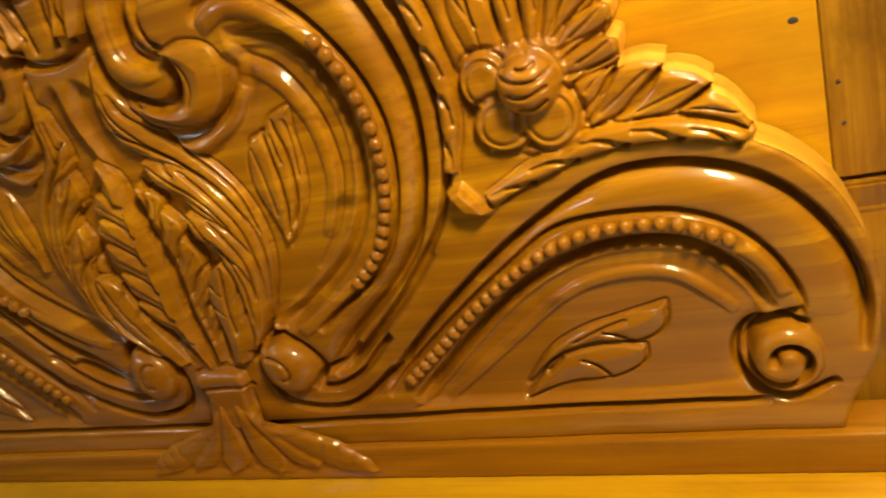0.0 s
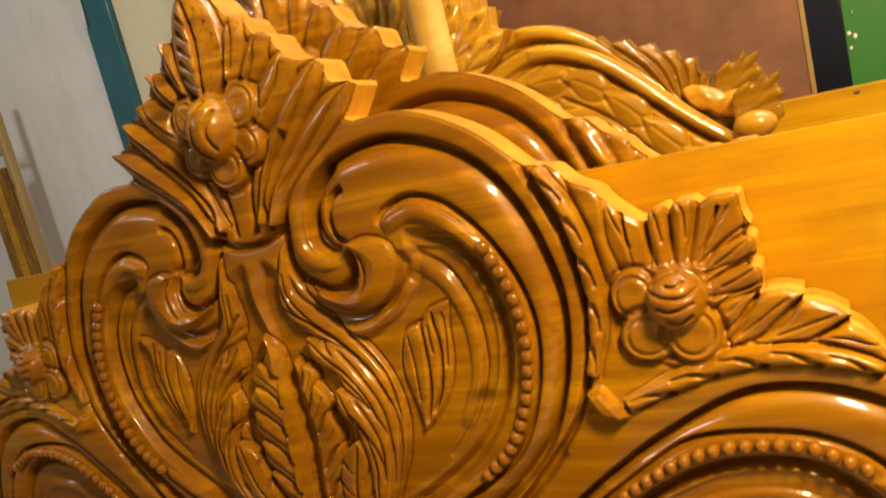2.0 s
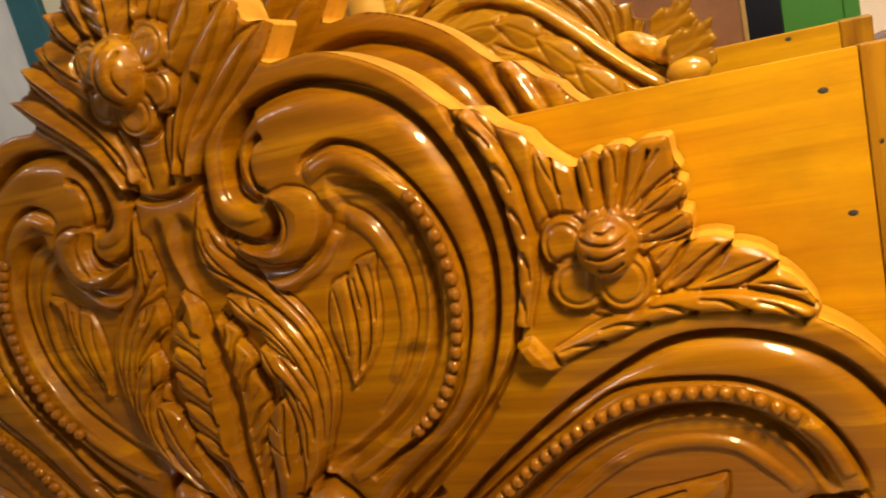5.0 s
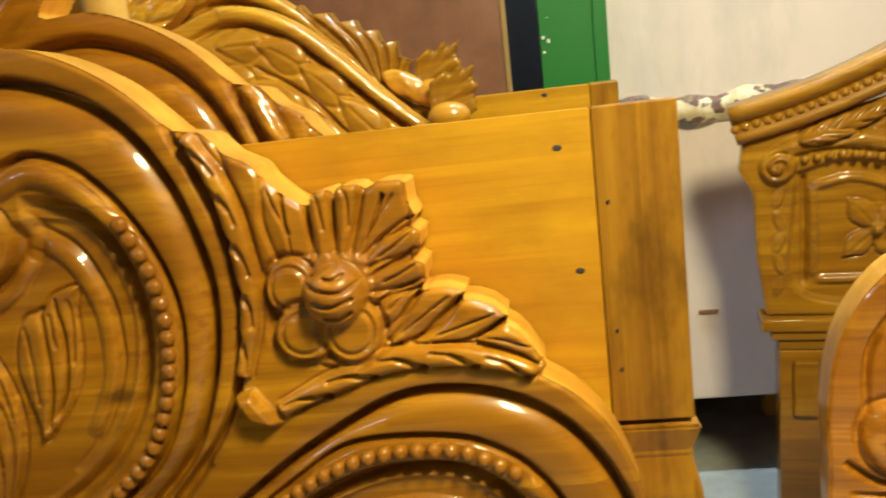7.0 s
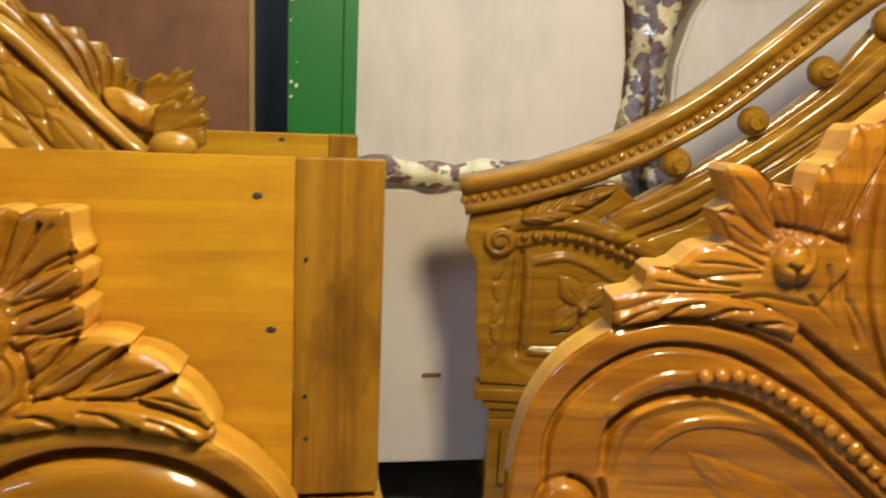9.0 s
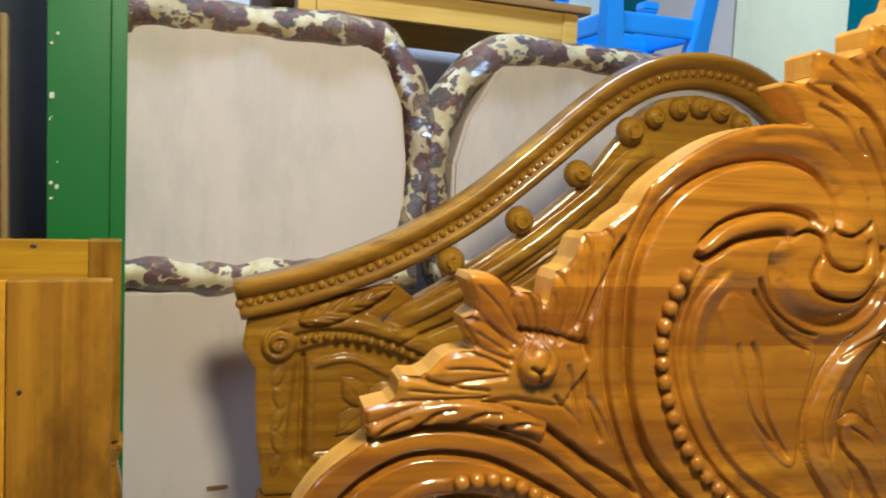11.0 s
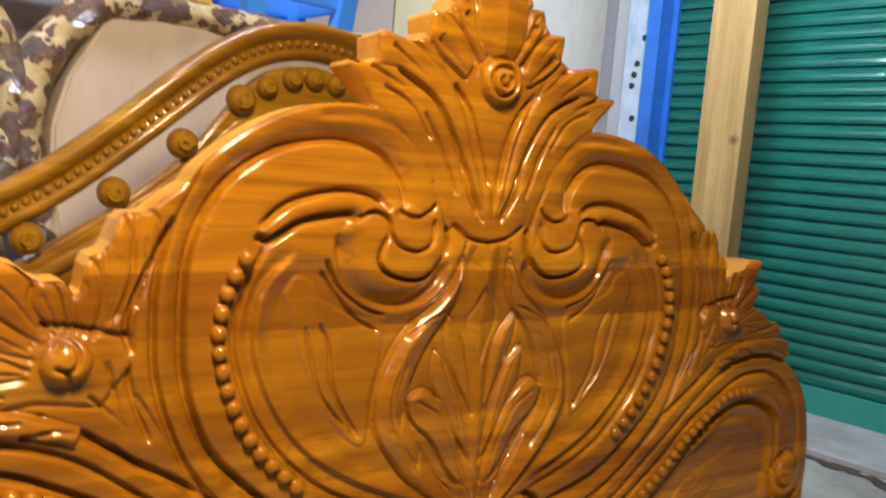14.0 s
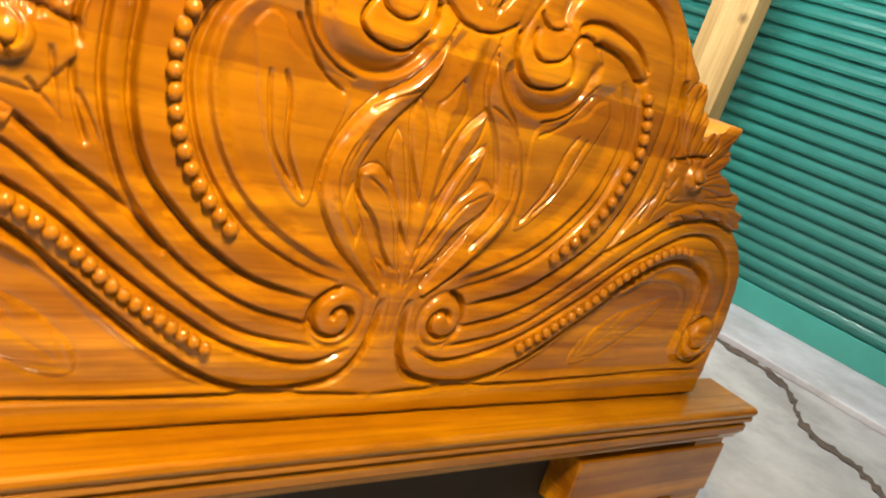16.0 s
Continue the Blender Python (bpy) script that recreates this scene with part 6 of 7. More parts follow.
# ---------------------------------------------------------------- arched headboard with pierced rail
ARCH = pose(2.05, 0.586, 0, 0, 0, -9.37)


def both(pts):
    return [(-u, v) for u, v in pts[::-1] if u < -0.001], pts


def pierced_headboard():
    thing = empty("arched_headboard", ARCH, "brown teak headboard with a pierced beaded arch rail", "headboard", "carved headboards")
    half = [(-0.905, 0.842), (-0.800, 0.868), (-0.695, 0.905), (-0.590, 0.955), (-0.487, 1.020), (-0.385, 1.105), (-0.295, 1.185), (-0.222, 1.242), (-0.150, 1.277), (-0.066, 1.290)]
    line = half + [(-0.132 - u, v) for u, v in half[:-1][::-1]]
    pts = spline(line, 0.02)
    bm = bmesh.new()
    prof = [(-0.034, 0.03), (-0.036, -0.006), (-0.028, -0.020), (-0.018, -0.022), (-0.014, -0.012), (0.004, -0.012), (0.008, -0.022), (0.022, -0.028), (0.032, -0.018), (0.034, 0.03)]
    rings = []
    for i, (u, v) in enumerate(pts):
        a, b = pts[max(i - 1, 0)], pts[min(i + 1, len(pts) - 1)]
        t = (b - a) / np.linalg.norm(b - a)
        n = (-t[1], t[0])
        rings.append([bm.verts.new((u + n[0] * p, y, v + n[1] * p)) for p, y in prof])
    for a, b in zip(rings, rings[1:]):
        for k in range(len(prof)):
            bm.faces.new((a[k], b[k], b[(k + 1) % len(prof)], a[(k + 1) % len(prof)]))
    bm.faces.new(rings[0])
    bm.faces.new(rings[-1][::-1])
    bmesh.ops.recalc_face_normals(bm, faces=bm.faces[:])
    part("arch_rail", bm, TEAK_OLIVE, thing, smooth=True)
    lane = [(u + 0.004, v - 0.006) for u, v in line]
    beads(thing, lane, 110, bead_mesh(0.0075, TEAK_OLIVE), None, False, 0.012)
    ball = bmesh.new()
    bmesh.ops.create_uvsphere(ball, u_segments=20, v_segments=12, radius=0.0265)
    bme = bpy.data.meshes.new("scroll_ball")
    ball.to_mesh(bme)
    ball.free()
    bme.materials.append(TEAK_OLIVE)
    bme.polygons.foreach_set("use_smooth", [True] * len(bme.polygons))
    ring = tube([(0.013 * math.cos(a) * (1 - a / 14), -0.023 - 0.002 * a / 6, 0.013 * math.sin(a) * (1 - a / 14)) for a in np.linspace(0, 9, 26)], 0.0050, 6)
    rme = bpy.data.meshes.new("curl")
    ring.to_mesh(rme)
    ring.free()
    rme.materials.append(TEAK_OLIVE)
    for u, v, s in ((-0.535, 0.918, 1), (-0.410, 0.996, 1), (-0.302, 1.085, 1), (-0.204, 1.170, 1), (-0.157, 1.197, 0.75), (-0.109, 1.217, 0.75), (-0.066, 1.222, 0.75), (-0.022, 1.217, 0.75), (0.023, 1.197, 0.75), (0.070, 1.170, 1)):
        ob = part("scroll_ball", bme, [], thing)
        ob.location, ob.scale = (u, -0.004, v), (s, s, s)
        c = part("curl", rme, [], ob)
        c.rotation_euler = (0, u * 20, 0)
    # solid carved field under the pierced gap
    low = [(-0.66, 0.810), (-0.531, 0.886), (-0.403, 0.974), (-0.291, 1.068), (-0.225, 1.150), (-0.180, 1.205), (-0.130, 1.235), (-0.066, 1.245)]
    fld = [(-0.853, 0.492), (-0.868, 0.60), (-0.872, 0.72), (-0.895, 0.76), (-0.888, 0.812), (-0.80, 0.830), (-0.70, 0.862), (-0.636, 0.880), (-0.60, 0.850), (-0.655, 0.802)]
    out = fld + [tuple(p) for p in spline(low, 0.015)] + [(-0.132 - u, v) for u, v in low[:-1][::-1]] + [(0.55, 0.80), (0.74, 0.80), (0.74, 0.492)]
    r = Relief(out, 0.0026, mirror=False, back=0.035)
    r.roll([(-0.640, 0.798), (-0.515, 0.862), (-0.388, 0.946), (-0.276, 1.036), (-0.200, 1.112), (-0.155, 1.140)], 0.016, 0.016)
    r.cut([(-0.62, 0.765), (-0.495, 0.820), (-0.368, 0.905), (-0.256, 0.992), (-0.175, 1.065)], 0.005, 0.010)
    r.sink([(-0.55, 0.70), (-0.40, 0.86), (-0.25, 0.97), (-0.10, 1.02), (0.10, 1.02), (0.4, 0.86), (0.4, 0.52), (-0.45, 0.52)], 0.012, 0.03)
    r.cut([(-0.52, 0.80), (-0.335, 0.945), (-0.20, 1.04)], 0.004, 0.006)
    r.leaf([(-0.80, 0.808), (-0.72, 0.832), (-0.636, 0.866)], 0.020, 0.014, 6, 1.4, False)
    top = [(-0.845, 0.775), (-0.800, 0.800), (-0.720, 0.806), (-0.637, 0.786), (-0.552, 0.748), (-0.50, 0.715)]
    r.roll(top, 0.015, 0.016)
    r.sink([(-0.81, 0.755), (-0.72, 0.775), (-0.637, 0.755), (-0.54, 0.70), (-0.54, 0.53), (-0.80, 0.53)], 0.012, 0.012)
    r.over(-0.833, 0.766, 0.030, 0.030, 0.020, 0.004)
    r.curl(-0.833, 0.766, 0.024, 1.3, 60, 1, 0.003, 0.008)
    r.cut([(-0.79, 0.74), (-0.79, 0.55)], 0.004, 0.008, False)
    for k in range(5):
        r.leaf([(-0.832 - 0.008 * (-1) ** k, 0.53 + 0.04 * k), (-0.832 + 0.008 * (-1) ** k, 0.57 + 0.04 * k)], 0.010, 0.006, 0)
    r.roll([(-0.775, 0.725), (-0.700, 0.735), (-0.60, 0.690)], 0.008, 0.008)
    r.roll([(-0.775, 0.725), (-0.775, 0.56)], 0.008, 0.008)
    r.roll([(-0.775, 0.555), (-0.60, 0.555)], 0.008, 0.008)
    for a, k in ((40, 0.070), (130, 0.074), (222, 0.074), (300, 0.062)):
        c, q = math.cos(radians(a)), math.sin(radians(a))
        tip, w = (-0.674 + k * c, 0.645 + k * q), 0.022
        r.blade([tip, (-0.674 + 0.55 * k * c - w * q, 0.645 + 0.55 * k * q + w * c), (-0.674 - 0.006 * q, 0.645 + 0.006 * c)], [tip, (-0.674 + 0.55 * k * c + w * q, 0.645 + 0.55 * k * q - w * c), (-0.674 + 0.006 * q, 0.645 - 0.006 * c)], -0.012, 0.004, 0.007, 0.5, 0.9, 0.005)
        r.cut([(-0.674 + 0.15 * k * c, 0.645 + 0.15 * k * q), (-0.674 + 0.85 * k * c, 0.645 + 0.85 * k * q)], 0.0014, 0.004)
    r.over(-0.674, 0.645, 0.010, 0.010, 0.010, 0.0)
    # palmette under the arch top
    for k in range(9):
        a = radians(20 + 17.5 * k)
        r.leaf([(-0.066 + 0.03 * math.cos(a), 1.02 + 0.03 * math.sin(a)), (-0.066 + 0.12 * math.cos(a), 1.02 + 0.12 * math.sin(a))], 0.018, 0.010, 0)
    part("carved_field", r.mesh("carved_field", TEAK_OLIVE, TEAK_OLIVE, rub=1), [], thing)
    back_board(r, "back_panel", SAWN, thing)
    beads(thing, [(-0.79, 0.776), (-0.72, 0.780), (-0.637, 0.762), (-0.565, 0.728), (-0.53, 0.705)], 15, bead_mesh(0.0075, TEAK_OLIVE), None, False, 0.006)
    # post foot with stepped moulding
    for i, (w, z0, z1) in enumerate(((0.115, 0.468, 0.490), (0.098, 0.450, 0.467), (0.086, 0.430, 0.449))):
        part("moulding", box(-0.80 - w + 0.05, -0.80 + w, -0.024 + 0.006 * i, 0.05, z0, z1, 0.004), TEAK_OLIVE, thing)
    part("post", box(-0.835, -0.745, -0.012, 0.05, 0.0, 0.429, 0.004), TEAK_OLIVE, thing)
    part("post", box(0.62, 0.70, -0.012, 0.05, 0.0, 0.490, 0.004), TEAK_OLIVE, thing)
    part("bead_panel", box(-0.812, -0.768, -0.022, -0.0125, 0.30, 0.41, 0.006), TEAK_OLIVE, thing)
    part("lower_board", box(-0.744, 0.619, 0.0, 0.03, 0.20, 0.490, 0.003), TEAK_OLIVE, thing)
    return thing


pierced_headboard()


# ---------------------------------------------------------------- boards behind, and a dark filler for the gap
def leaning_sheet(name, x0, x1, y, z1, mat, edge, label, category, thick=0.03, strip=0.028):
    thing = empty(name, pose(0, y, 0), label, category)
    part("sheet", box(x0, x1, 0, thick, 0.0, z1, 0.002), mat, thing)
    part("edge_strip", box(x1 + 0.0005, x1 + strip, -0.002, thick + 0.012, 0.0, z1, 0.002), edge, thing)
    return thing


leaning_sheet("plywood_sheet", 0.06, 0.772, 0.95, 1.315, PLY, PILLAR, "brown plywood sheet with a pale edge, standing upright", "board", strip=0.010)
green_board = leaning_sheet("green_board", 0.845, 0.950, 0.95, 1.95, GREEN, GREEN, "chipped green painted board standing beside the sofa", "board")
rng = random.Random(11)
for i in range(16):
    x, z, r = rng.choice((0.850, 0.852, 0.860)) + rng.uniform(0, 0.004), rng.uniform(0.98, 1.50), rng.uniform(0.0012, 0.004)
    bm = box(x - r, x + r, -0.0028, -0.0004, z - r * rng.uniform(0.5, 2.0), z + r, 0.0008)
    part("paint_chip", bm, PAINT_WHITE, green_board, "bare white chipped spot")
# added near-black body, doors and handle: stands for the shade in the gap
cupboard = empty("cupboard", pose(0, 1.25, 0), "added near-black cupboard shape standing in for the dark gap between boards", "cupboard")
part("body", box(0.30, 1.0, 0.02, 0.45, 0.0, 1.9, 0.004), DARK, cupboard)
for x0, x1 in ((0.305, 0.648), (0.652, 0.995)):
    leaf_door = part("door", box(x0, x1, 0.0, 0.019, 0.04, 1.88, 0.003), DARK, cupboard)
    part("handle", box(0.650 + (x0 - 0.48) * 0.12, 0.662 + (x0 - 0.48) * 0.12, -0.018, -0.001, 0.98, 1.10, 0.003), STEEL, leaf_door, "small steel handle on the added gap filler")



def sofa(m, label, w, slant):
    """The back of a wrapped sofa: cloth panels edged with rolls of floral upholstery."""
    thing = empty("sofa", m, label, "sofa", "wrapped sofas")
    h0, h1, hm = 0.10, 1.335, 0.845
    bm = bmesh.new()
    prof = [(0.0, hm), (w, hm), (w + 0.005, 1.10), (w - 0.01, 1.22), (w - 0.055, 1.318), (w - 0.10, h1), (0.09 + slant, h1), (0.05 + slant * 0.7, 1.318), (0.01 + slant * 0.25, 1.20), (0.0, 1.10)]
    f = [bm.verts.new((x, -0.004 * math.sin(x * 5), z)) for x, z in prof]
    b = [bm.verts.new((x, 0.10, z)) for x, z in prof]
    bm.faces.new(f)
    bm.faces.new(b[::-1])
    for i in range(len(prof)):
        j = (i + 1) % len(prof)
        bm.faces.new((f[j], f[i], b[i], b[j]))
    bmesh.ops.recalc_face_normals(bm, faces=bm.faces[:])
    bmesh.ops.bevel(bm, geom=bm.edges[:], offset=0.008, segments=2, affect="EDGES")
    part("back_panel", bm, CLOTH, thing, "white backing cloth")
    edge = [(w - 0.01, hm), (w + 0.035, 1.02), (w + 0.045, 1.13), (w + 0.022, 1.24), (w - 0.035, 1.335), (w - 0.09, 1.362), (w * 0.5, 1.358), (0.10 + slant, 1.362), (0.03 + slant * 0.7, 1.335), (-0.022 + slant * 0.25, 1.24), (-0.045, 1.13), (-0.035, 1.02), (0.01, hm)]
    pts = spline(edge, 0.02)
    rad = [0.042 + 0.0025 * math.sin(i * 0.45) + 0.0015 * math.sin(i * 1.3) for i in range(len(pts))]
    part("upholstered_edge", tube([(u, 0.055, v) for u, v in pts], rad, 14, flat=1.7), FLORAL, thing, "floral upholstery in clear plastic wrap", True)
    part("seat_edge", tube([(x, 0.03, 0.848 + 0.006 * math.sin(x * 21)) for x in np.linspace(-0.03, w + 0.03, 24)], [0.038 + 0.004 * math.sin(i * 1.7) for i in range(24)], 12, flat=1.4), FLORAL, thing, "floral upholstery in clear plastic wrap", True)
    part("lower_panel", box(0.0, w, 0.005, 0.09, 0.195, 0.815, 0.006), CLOTH, thing, "white backing cloth")
    part("seat", box(0.0, w, 0.10, 0.80, 0.25, 0.62, 0.03), FLORAL, thing)
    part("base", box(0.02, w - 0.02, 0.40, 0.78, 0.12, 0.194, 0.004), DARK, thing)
    for x in (0.06, w - 0.06):
        for y in (0.16, 0.74):
            part("foot", box(x - 0.03, x + 0.03, y - 0.03, y + 0.03, 0.0, 0.119, 0.004), STILE, thing)
    return thing


sofa(pose(0.93, 1.0, 0), "plastic-wrapped sofa with white cloth back and floral edging", 0.61, 0.0)
sofa(pose(1.655, 1.0, 0), "plastic-wrapped floral sofa beside its twin", 0.90, 0.07)
bm = box(1.140, 1.182, 0.9995, 1.0046, 0.401, 0.409, 0.001)
tagged(part("paper_scrap", bm, CARTON, None, "small brown torn label on the sofa back"), "", "label")


def pine_table():
    thing = empty("table", pose(0, 1.30, 0), "pale pine table with a thick top edge", "table")
    part("tabletop", box(1.300, 2.150, -0.03, 0.42, 1.526, 1.548, 0.003), PINE_WORN, thing, "weathered grey-brown top")
    part("apron", box(1.398, 2.072, -0.016, 0.006, 1.452, 1.525, 0.002), PINE, thing)
    part("apron", box(1.398, 2.072, 0.36, 0.38, 1.452, 1.525, 0.002), PINE, thing)
    for x in (1.352, 2.073):
        for y in (-0.020, 0.35):
            part("leg", box(x, x + 0.044, y, y + 0.044, 0.0, 1.525, 0.003), PINE, thing)
    return thing


pine_table()
long_box = empty("long_box", pose(0, 1.40, 1.549), "long dark brown box with a black end, lying on the table", "box")
part("body", box(1.555, 2.088, 0.0, 0.22, 0.0, 0.128, 0.004), CARTON, long_box)
part("lid", box(1.553, 2.088, -0.002, 0.222, 0.1285, 0.142, 0.003), CARTON, long_box)
part("end_cap", box(2.0885, 2.106, -0.001, 0.221, 0.0, 0.141, 0.003), DARK, long_box, "black end cap")
tagged(part("small_box", box(1.475, 1.535, 1.42, 1.50, 1.5485, 1.60, 0.003), CARTON, None, "small brown box on the table"), "", "box")
bag = empty("plastic_bottle", pose(1.528, 1.40, 1.5485), "white plastic bottle with a black cap on the table", "bottle")
part("bottle_body", tube([(0, 0, 0), (0, 0, 0.07), (0, 0, 0.085), (0, 0, 0.098)], [0.020, 0.020, 0.014, 0.009], 14), PAINT_WHITE, bag, smooth=True)
part("cap", tube([(0, 0, 0.0985), (0, 0, 0.125)], [0.012, 0.011], 12), DARK, bag, "black cap")
tagged(part("stand", box(2.20, 2.72, 1.28, 1.72, 0.0, 1.26, 0.004), PAINT_GREY, None, "grey cabinet under the plastic stool"), "", "cabinet")
tagged(part("cabinet", box(0.95, 2.19, 1.80, 2.20, 0.0, 1.60, 0.004), PAINT_LILAC, None, "plain grey lilac cabinet behind the table"), "", "cabinet")


def plastic_stool():
    """A moulded stool, upside down, its legs in the air."""
    thing = empty("plastic_stool", pose(2.43, 1.50, 1.2605, 0, 0, -3), "blue plastic stool stored upside down, legs up", "stool")
    thing.scale = (0.92, 0.92, 1.62)
    part("seat", box(-0.15, 0.15, -0.15, 0.15, 0.0, 0.022, 0.008), STOOL, thing)
    part("rim", box(-0.165, 0.165, -0.165, 0.165, 0.0225, 0.05, 0.01), STOOL, thing)
    for sx in (-1, 1):
        for sy in (-1, 1):
            bm = bmesh.new()
            rings = []
            for z, k, w in ((0.05, 0.140, 0.036), (0.14, 0.158, 0.031), (0.243, 0.180, 0.026), (0.244, 0.180, 0.031), (0.262, 0.184, 0.031)):
                rings.append([bm.verts.new((sx * k + a * w, sy * k + b * w, z)) for a, b in ((-1, -1), (1, -1), (1, 1), (-1, 1))])
            for p, q in zip(rings, rings[1:]):
                for i in range(4):
                    bm.faces.new((p[i], p[(i + 1) % 4], q[(i + 1) % 4], q[i]))
            bm.faces.new(rings[0][::-1])
            bm.faces.new(rings[-1])
            bmesh.ops.recalc_face_normals(bm, faces=bm.faces[:])
            bmesh.ops.bevel(bm, geom=bm.edges[:], offset=0.003, segments=2, affect="EDGES")
            part("leg", bm, STOOL, thing)
    for s in (-1, 1):
        part("stretcher", box(-0.15, 0.15, s * 0.163 - 0.008, s * 0.163 + 0.008, 0.155, 0.192, 0.006), STOOL, thing)
        part("stretcher", box(s * 0.163 - 0.008, s * 0.163 + 0.008, -0.15, 0.15, 0.155, 0.192, 0.006), STOOL, thing)
    return thing


plastic_stool()


def louvre_panel(x0, x1, z0, z1, label):
    thing = empty("slatted_panel", pose(0, 2.26, 0), label, "shutter panel", "slatted panels")
    part("frame", box(x0 - 0.02, x1 + 0.02, 0.0, 0.03, z0 - 0.02, z1 + 0.02, 0.003), PAINT_LILAC, thing)
    n = int((z1 - z0) / 0.052)
    me = bpy.data.meshes.new("slat")
    b2 = box(x0, x1, -0.012, -0.0005, 0.0, 0.046, 0.003)
    b2.to_mesh(me)
    b2.free()
    me.materials.append(SLATE)
    for i in range(n):
        part("slat", me, [], thing).location = (0, 0, z0 + i * 0.052)
    return thing


louvre_panel(1.09, 1.66, 0.1, 2.3, "grey steel slatted panel on the back wall")
louvre_panel(0.55, 1.03, 0.1, 2.3, "grey steel slatted panel beside another")

# ---------------------------------------------------------------- far left side
slab("wall_panel_white_west", -3.38, -1.967, 1.86, 1.90, 0.0, 2.99, PAINT_WHITE, "white plastered partition", "wall panel")
slab("door_frame", -1.965, -1.811, 1.84, 1.92, 0.0, 2.99, PAINT_TEAL, "teal painted door frame", "door frame", "structure", 0.004)
slab("wall_panel_cream_west", -1.809, -1.434, 1.87, 1.91, 0.0, 2.99, PAINT_CREAM, "cream plastered partition", "wall panel")
slab("wall_panel_grey_west", -1.38, 0.28, 2.0, 2.03, 0.0, 2.99, PAINT_GREY, "grey partition behind the stored beds", "wall panel")
tagged(part("steel_pipe", tube([(-1.408, 1.845, 0.0), (-1.408, 1.845, 1.5), (-1.408, 1.845, 2.95)], 0.022, 12), DARK, None, "black upright steel pipe", True), "", "pipe")
tagged(part("shelf", box(-1.36, -0.54, 1.72, 1.99, 1.54, 1.57, 0.003), DARK, None, "dark narrow wall shelf board"), "", "shelf")


def cooking_pot():
    thing = empty("cooking_pot", pose(-1.249, 1.84, 1.5705), "dull steel cooking pot with a loop handle", "pot")
    bm = bmesh.new()
    prof = [(0.0, 0.0), (0.075, 0.0), (0.085, 0.012), (0.086, 0.17), (0.094, 0.176), (0.094, 0.184), (0.080, 0.184), (0.078, 0.02), (0.0, 0.018)]
    rings = [[bm.verts.new((r * math.cos(a), r * math.sin(a), z)) for a in np.linspace(0, 2 * math.pi, 24, endpoint=False)] for r, z in prof[1:-1]]
    for p, q in zip(rings, rings[1:]):
        for i in range(24):
            bm.faces.new((p[i], p[(i + 1) % 24], q[(i + 1) % 24], q[i]))
    bm.faces.new(rings[0][::-1])
    bm.faces.new(rings[-1])
    part("pot_body", bm, STEEL, thing, smooth=True)
    part("handle", tube([(-0.06, 0, 0.18), (-0.06, 0, 0.25), (-0.02, 0, 0.275), (0.04, 0, 0.275), (0.06, 0, 0.24), (0.06, 0, 0.18)], 0.005, 8), STEEL, thing, smooth=True)
    return thing


cooking_pot()
bm = bmesh.new()
arc = [(-0.055, 0.0)] + [(-0.055 * math.cos(a), 0.10 + 0.07 * math.sin(a)) for a in np.linspace(0, math.pi, 12)] + [(0.055, 0.0)]
f = bm.faces.new([bm.verts.new((x, 0, z)) for x, z in arc])
bmesh.ops.solidify(bm, geom=[f], thickness=0.03)
ob = tagged(part("wooden_plaque", bm, PLY, None, "small dark brown arched wooden plaque on a shelf"), "", "plaque")
ob.location = (-0.793, 1.83, 1.5705)


def glass_frame(x0, x1, z1, label):
    """A framed pane of dark glass that stands on the shelf against the wall."""
    thing = empty("glass_frame", pose(0, 1.80, 1.5705), label, "frame", "glass frames on the shelf")
    part("pane", box(x0 + 0.012, x1 - 0.012, 0.006, 0.012, 0.012, z1 - 0.012, 0.001), DARK_GLASS, thing, "dark blue glass")
    for a, b in ((x0, x0 + 0.0115), (x1 - 0.0115, x1)):
        part("upright", box(a, b, 0.0, 0.018, 0.0, z1, 0.002), STEEL, thing, "pale metal edge")
    part("top_bar", box(x0 + 0.012, x1 - 0.012, 0.0, 0.018, z1 - 0.0115, z1, 0.002), STEEL, thing)
    part("bottom_bar", box(x0 + 0.012, x1 - 0.012, 0.0, 0.018, 0.0, 0.0115, 0.002), STEEL, thing)
    return thing


glass_frame(-0.690, -0.605, 0.52, "tall dark glass frame with pale metal edges")
glass_frame(-0.592, -0.545, 0.46, "narrow dark glass frame with pale metal edges")


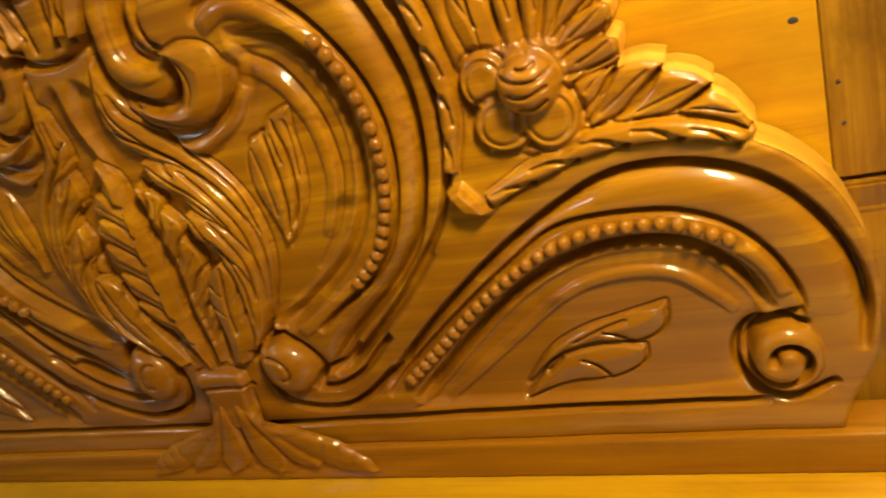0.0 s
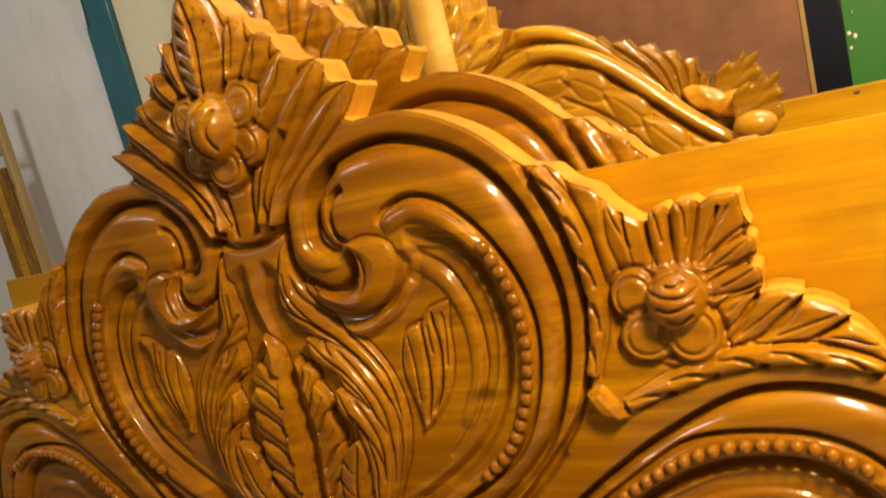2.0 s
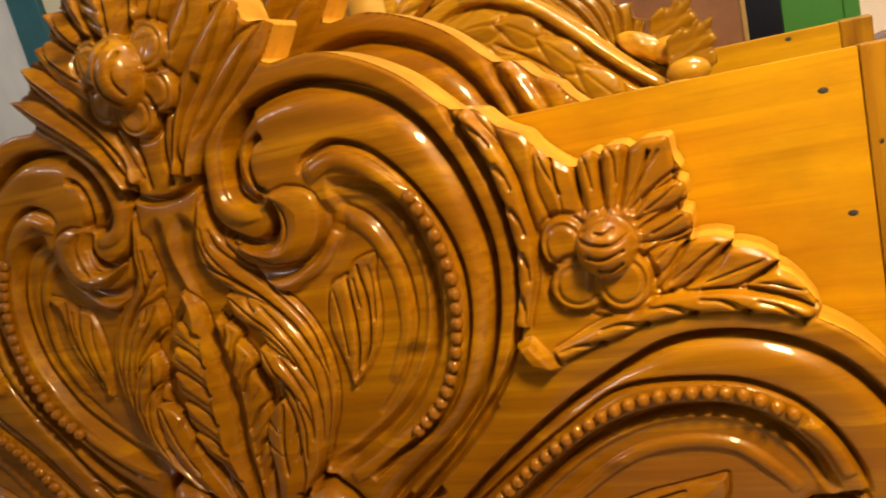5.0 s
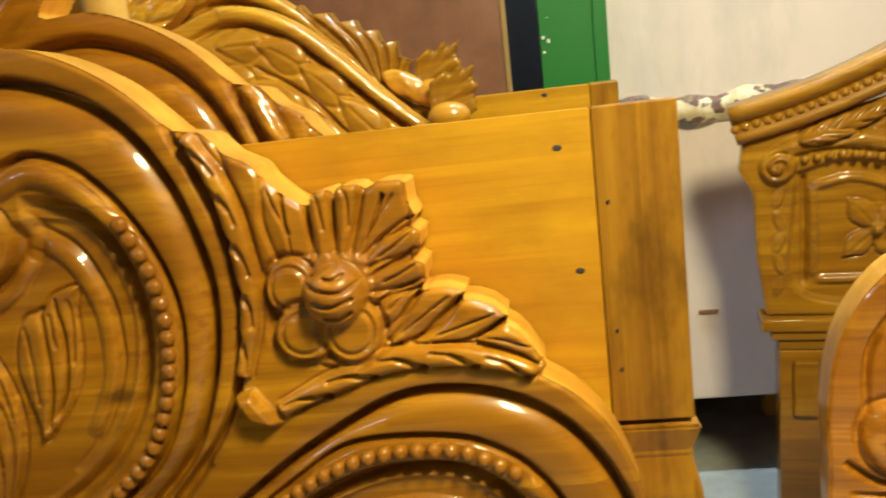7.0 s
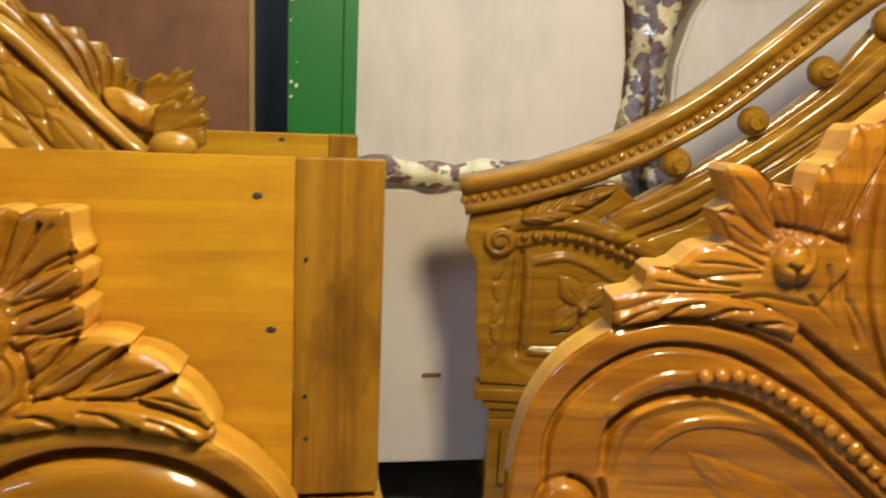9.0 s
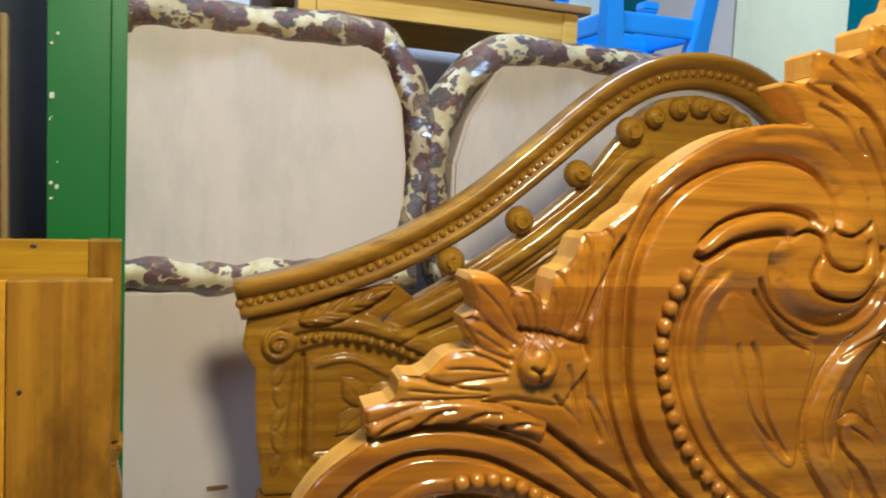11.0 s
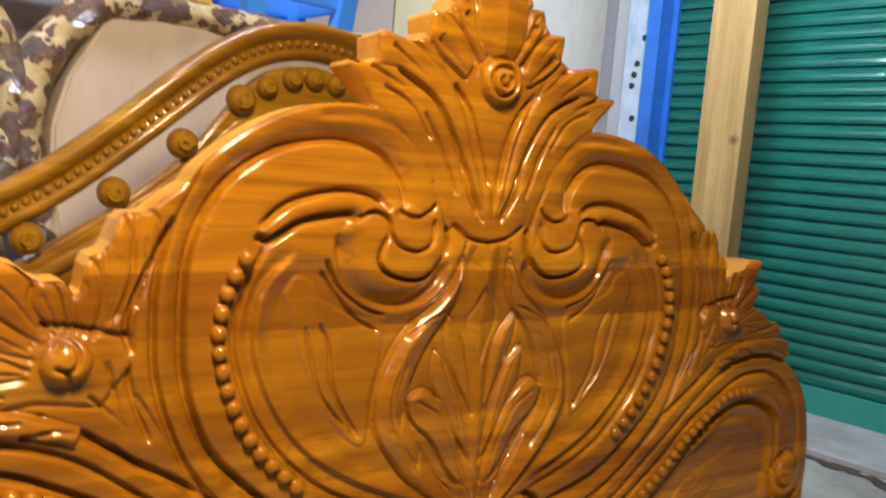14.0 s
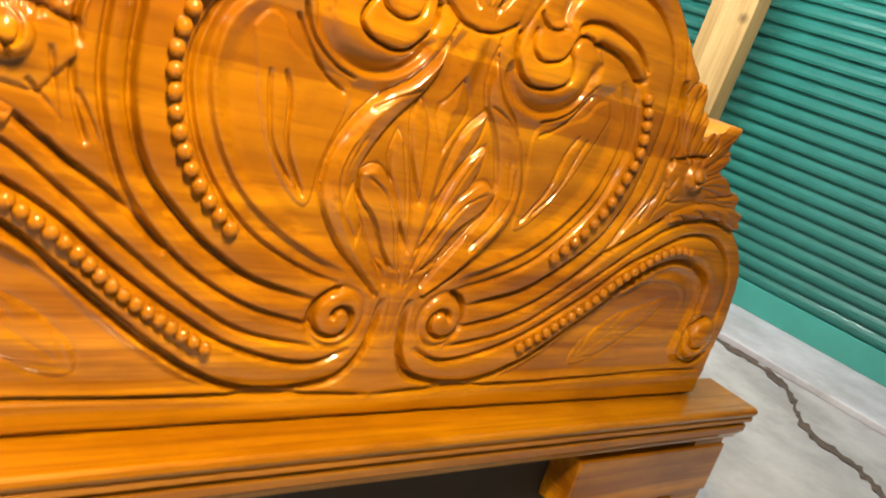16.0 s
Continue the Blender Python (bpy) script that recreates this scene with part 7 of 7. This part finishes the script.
def plank_rack():
    thing = empty("plank_rack", pose(-2.535, 1.72, 0) @ Matrix.Diagonal((0.9, 1, 0.93, 1)), "upright frame holding a few orange planks by the wall", "rack")
    part("post", box(-0.020, 0.018, -0.02, 0.02, 0.0, 1.71, 0.004), PILLAR, thing, "pale weathered post")
    part("rail", box(-0.235, -0.021, 0.0, 0.02, 1.44, 1.47, 0.003), PILLAR, thing)
    part("rail", box(-0.235, -0.021, 0.0, 0.02, 0.40, 0.43, 0.003), PILLAR, thing)
    for i, (w, z) in enumerate(((0.062, 1.38), (0.055, 1.33), (0.060, 1.36))):
        part("plank", box(-0.090 - 0.066 * i, -0.090 - 0.066 * i + w, -0.025, -0.003, 0.0, z, 0.003), PLANK if i % 2 else STILE, thing)
    return thing


plank_rack()
bm = tube([(x, 1.830, z) for x, z in spline([(-1.958, 2.98), (-1.958, 2.25), (-1.962, 2.03), (-1.946, 1.875), (-1.952, 1.752)], 0.05)], 0.006, 8)
tagged(part("cord", bm, PAINT_WHITE, None, "thin white cord hanging on the door frame", True), "", "cord")


# ---------------------------------------------------------------- leafy board end standing close by
def leafy_end(m, label):
    thing = empty("carved_bed_end", m, label, "bed board")
    edge = [(0.530, 0.091), (0.530, 0.800), (0.530, 0.852), (0.522, 0.870), (0.511, 0.870)] + [tuple(p) for p in spline([(0.501, 0.866), (0.500, 0.878), (0.490, 0.885), (0.472, 0.887), (0.458, 0.883)], 0.004)] + [tuple(p) for p in spline([(0.450, 0.879), (0.446, 0.890), (0.425, 0.916), (0.398, 0.930), (0.375, 0.912), (0.355, 0.890), (0.300, 0.875), (0.12, 0.87)], 0.006)]
    q = Relief([(-0.30, 0.091)] + edge + [(-0.30, 0.86)], 0.004, mirror=False, back=0.05)
    for (u, v), w in (((0.400, 0.915), 0.030), ((0.478, 0.878), 0.026), ((0.516, 0.862), 0.016)):
        q.leaf([(0.33, 0.72), (0.33 + (u - 0.33) * 0.6, 0.72 + (v - 0.72) * 0.6), (u, v)], w, 0.010, 0, ground=0.0, blunt=1.2)
    q.cut([(0.40, 0.12), (0.41, 0.5), (0.36, 0.70), (0.20, 0.78), (-0.2, 0.79)], 0.006, 0.010)
    part("carved_panel", q.mesh("carved_panel", SAWN, SAWN), [], thing)
    back_board(q, "back_panel", SAWN, thing)
    return thing


leafy_end(pose(-0.122, -0.52, -0.084), "pale carved bed end with leafy edge, standing near")
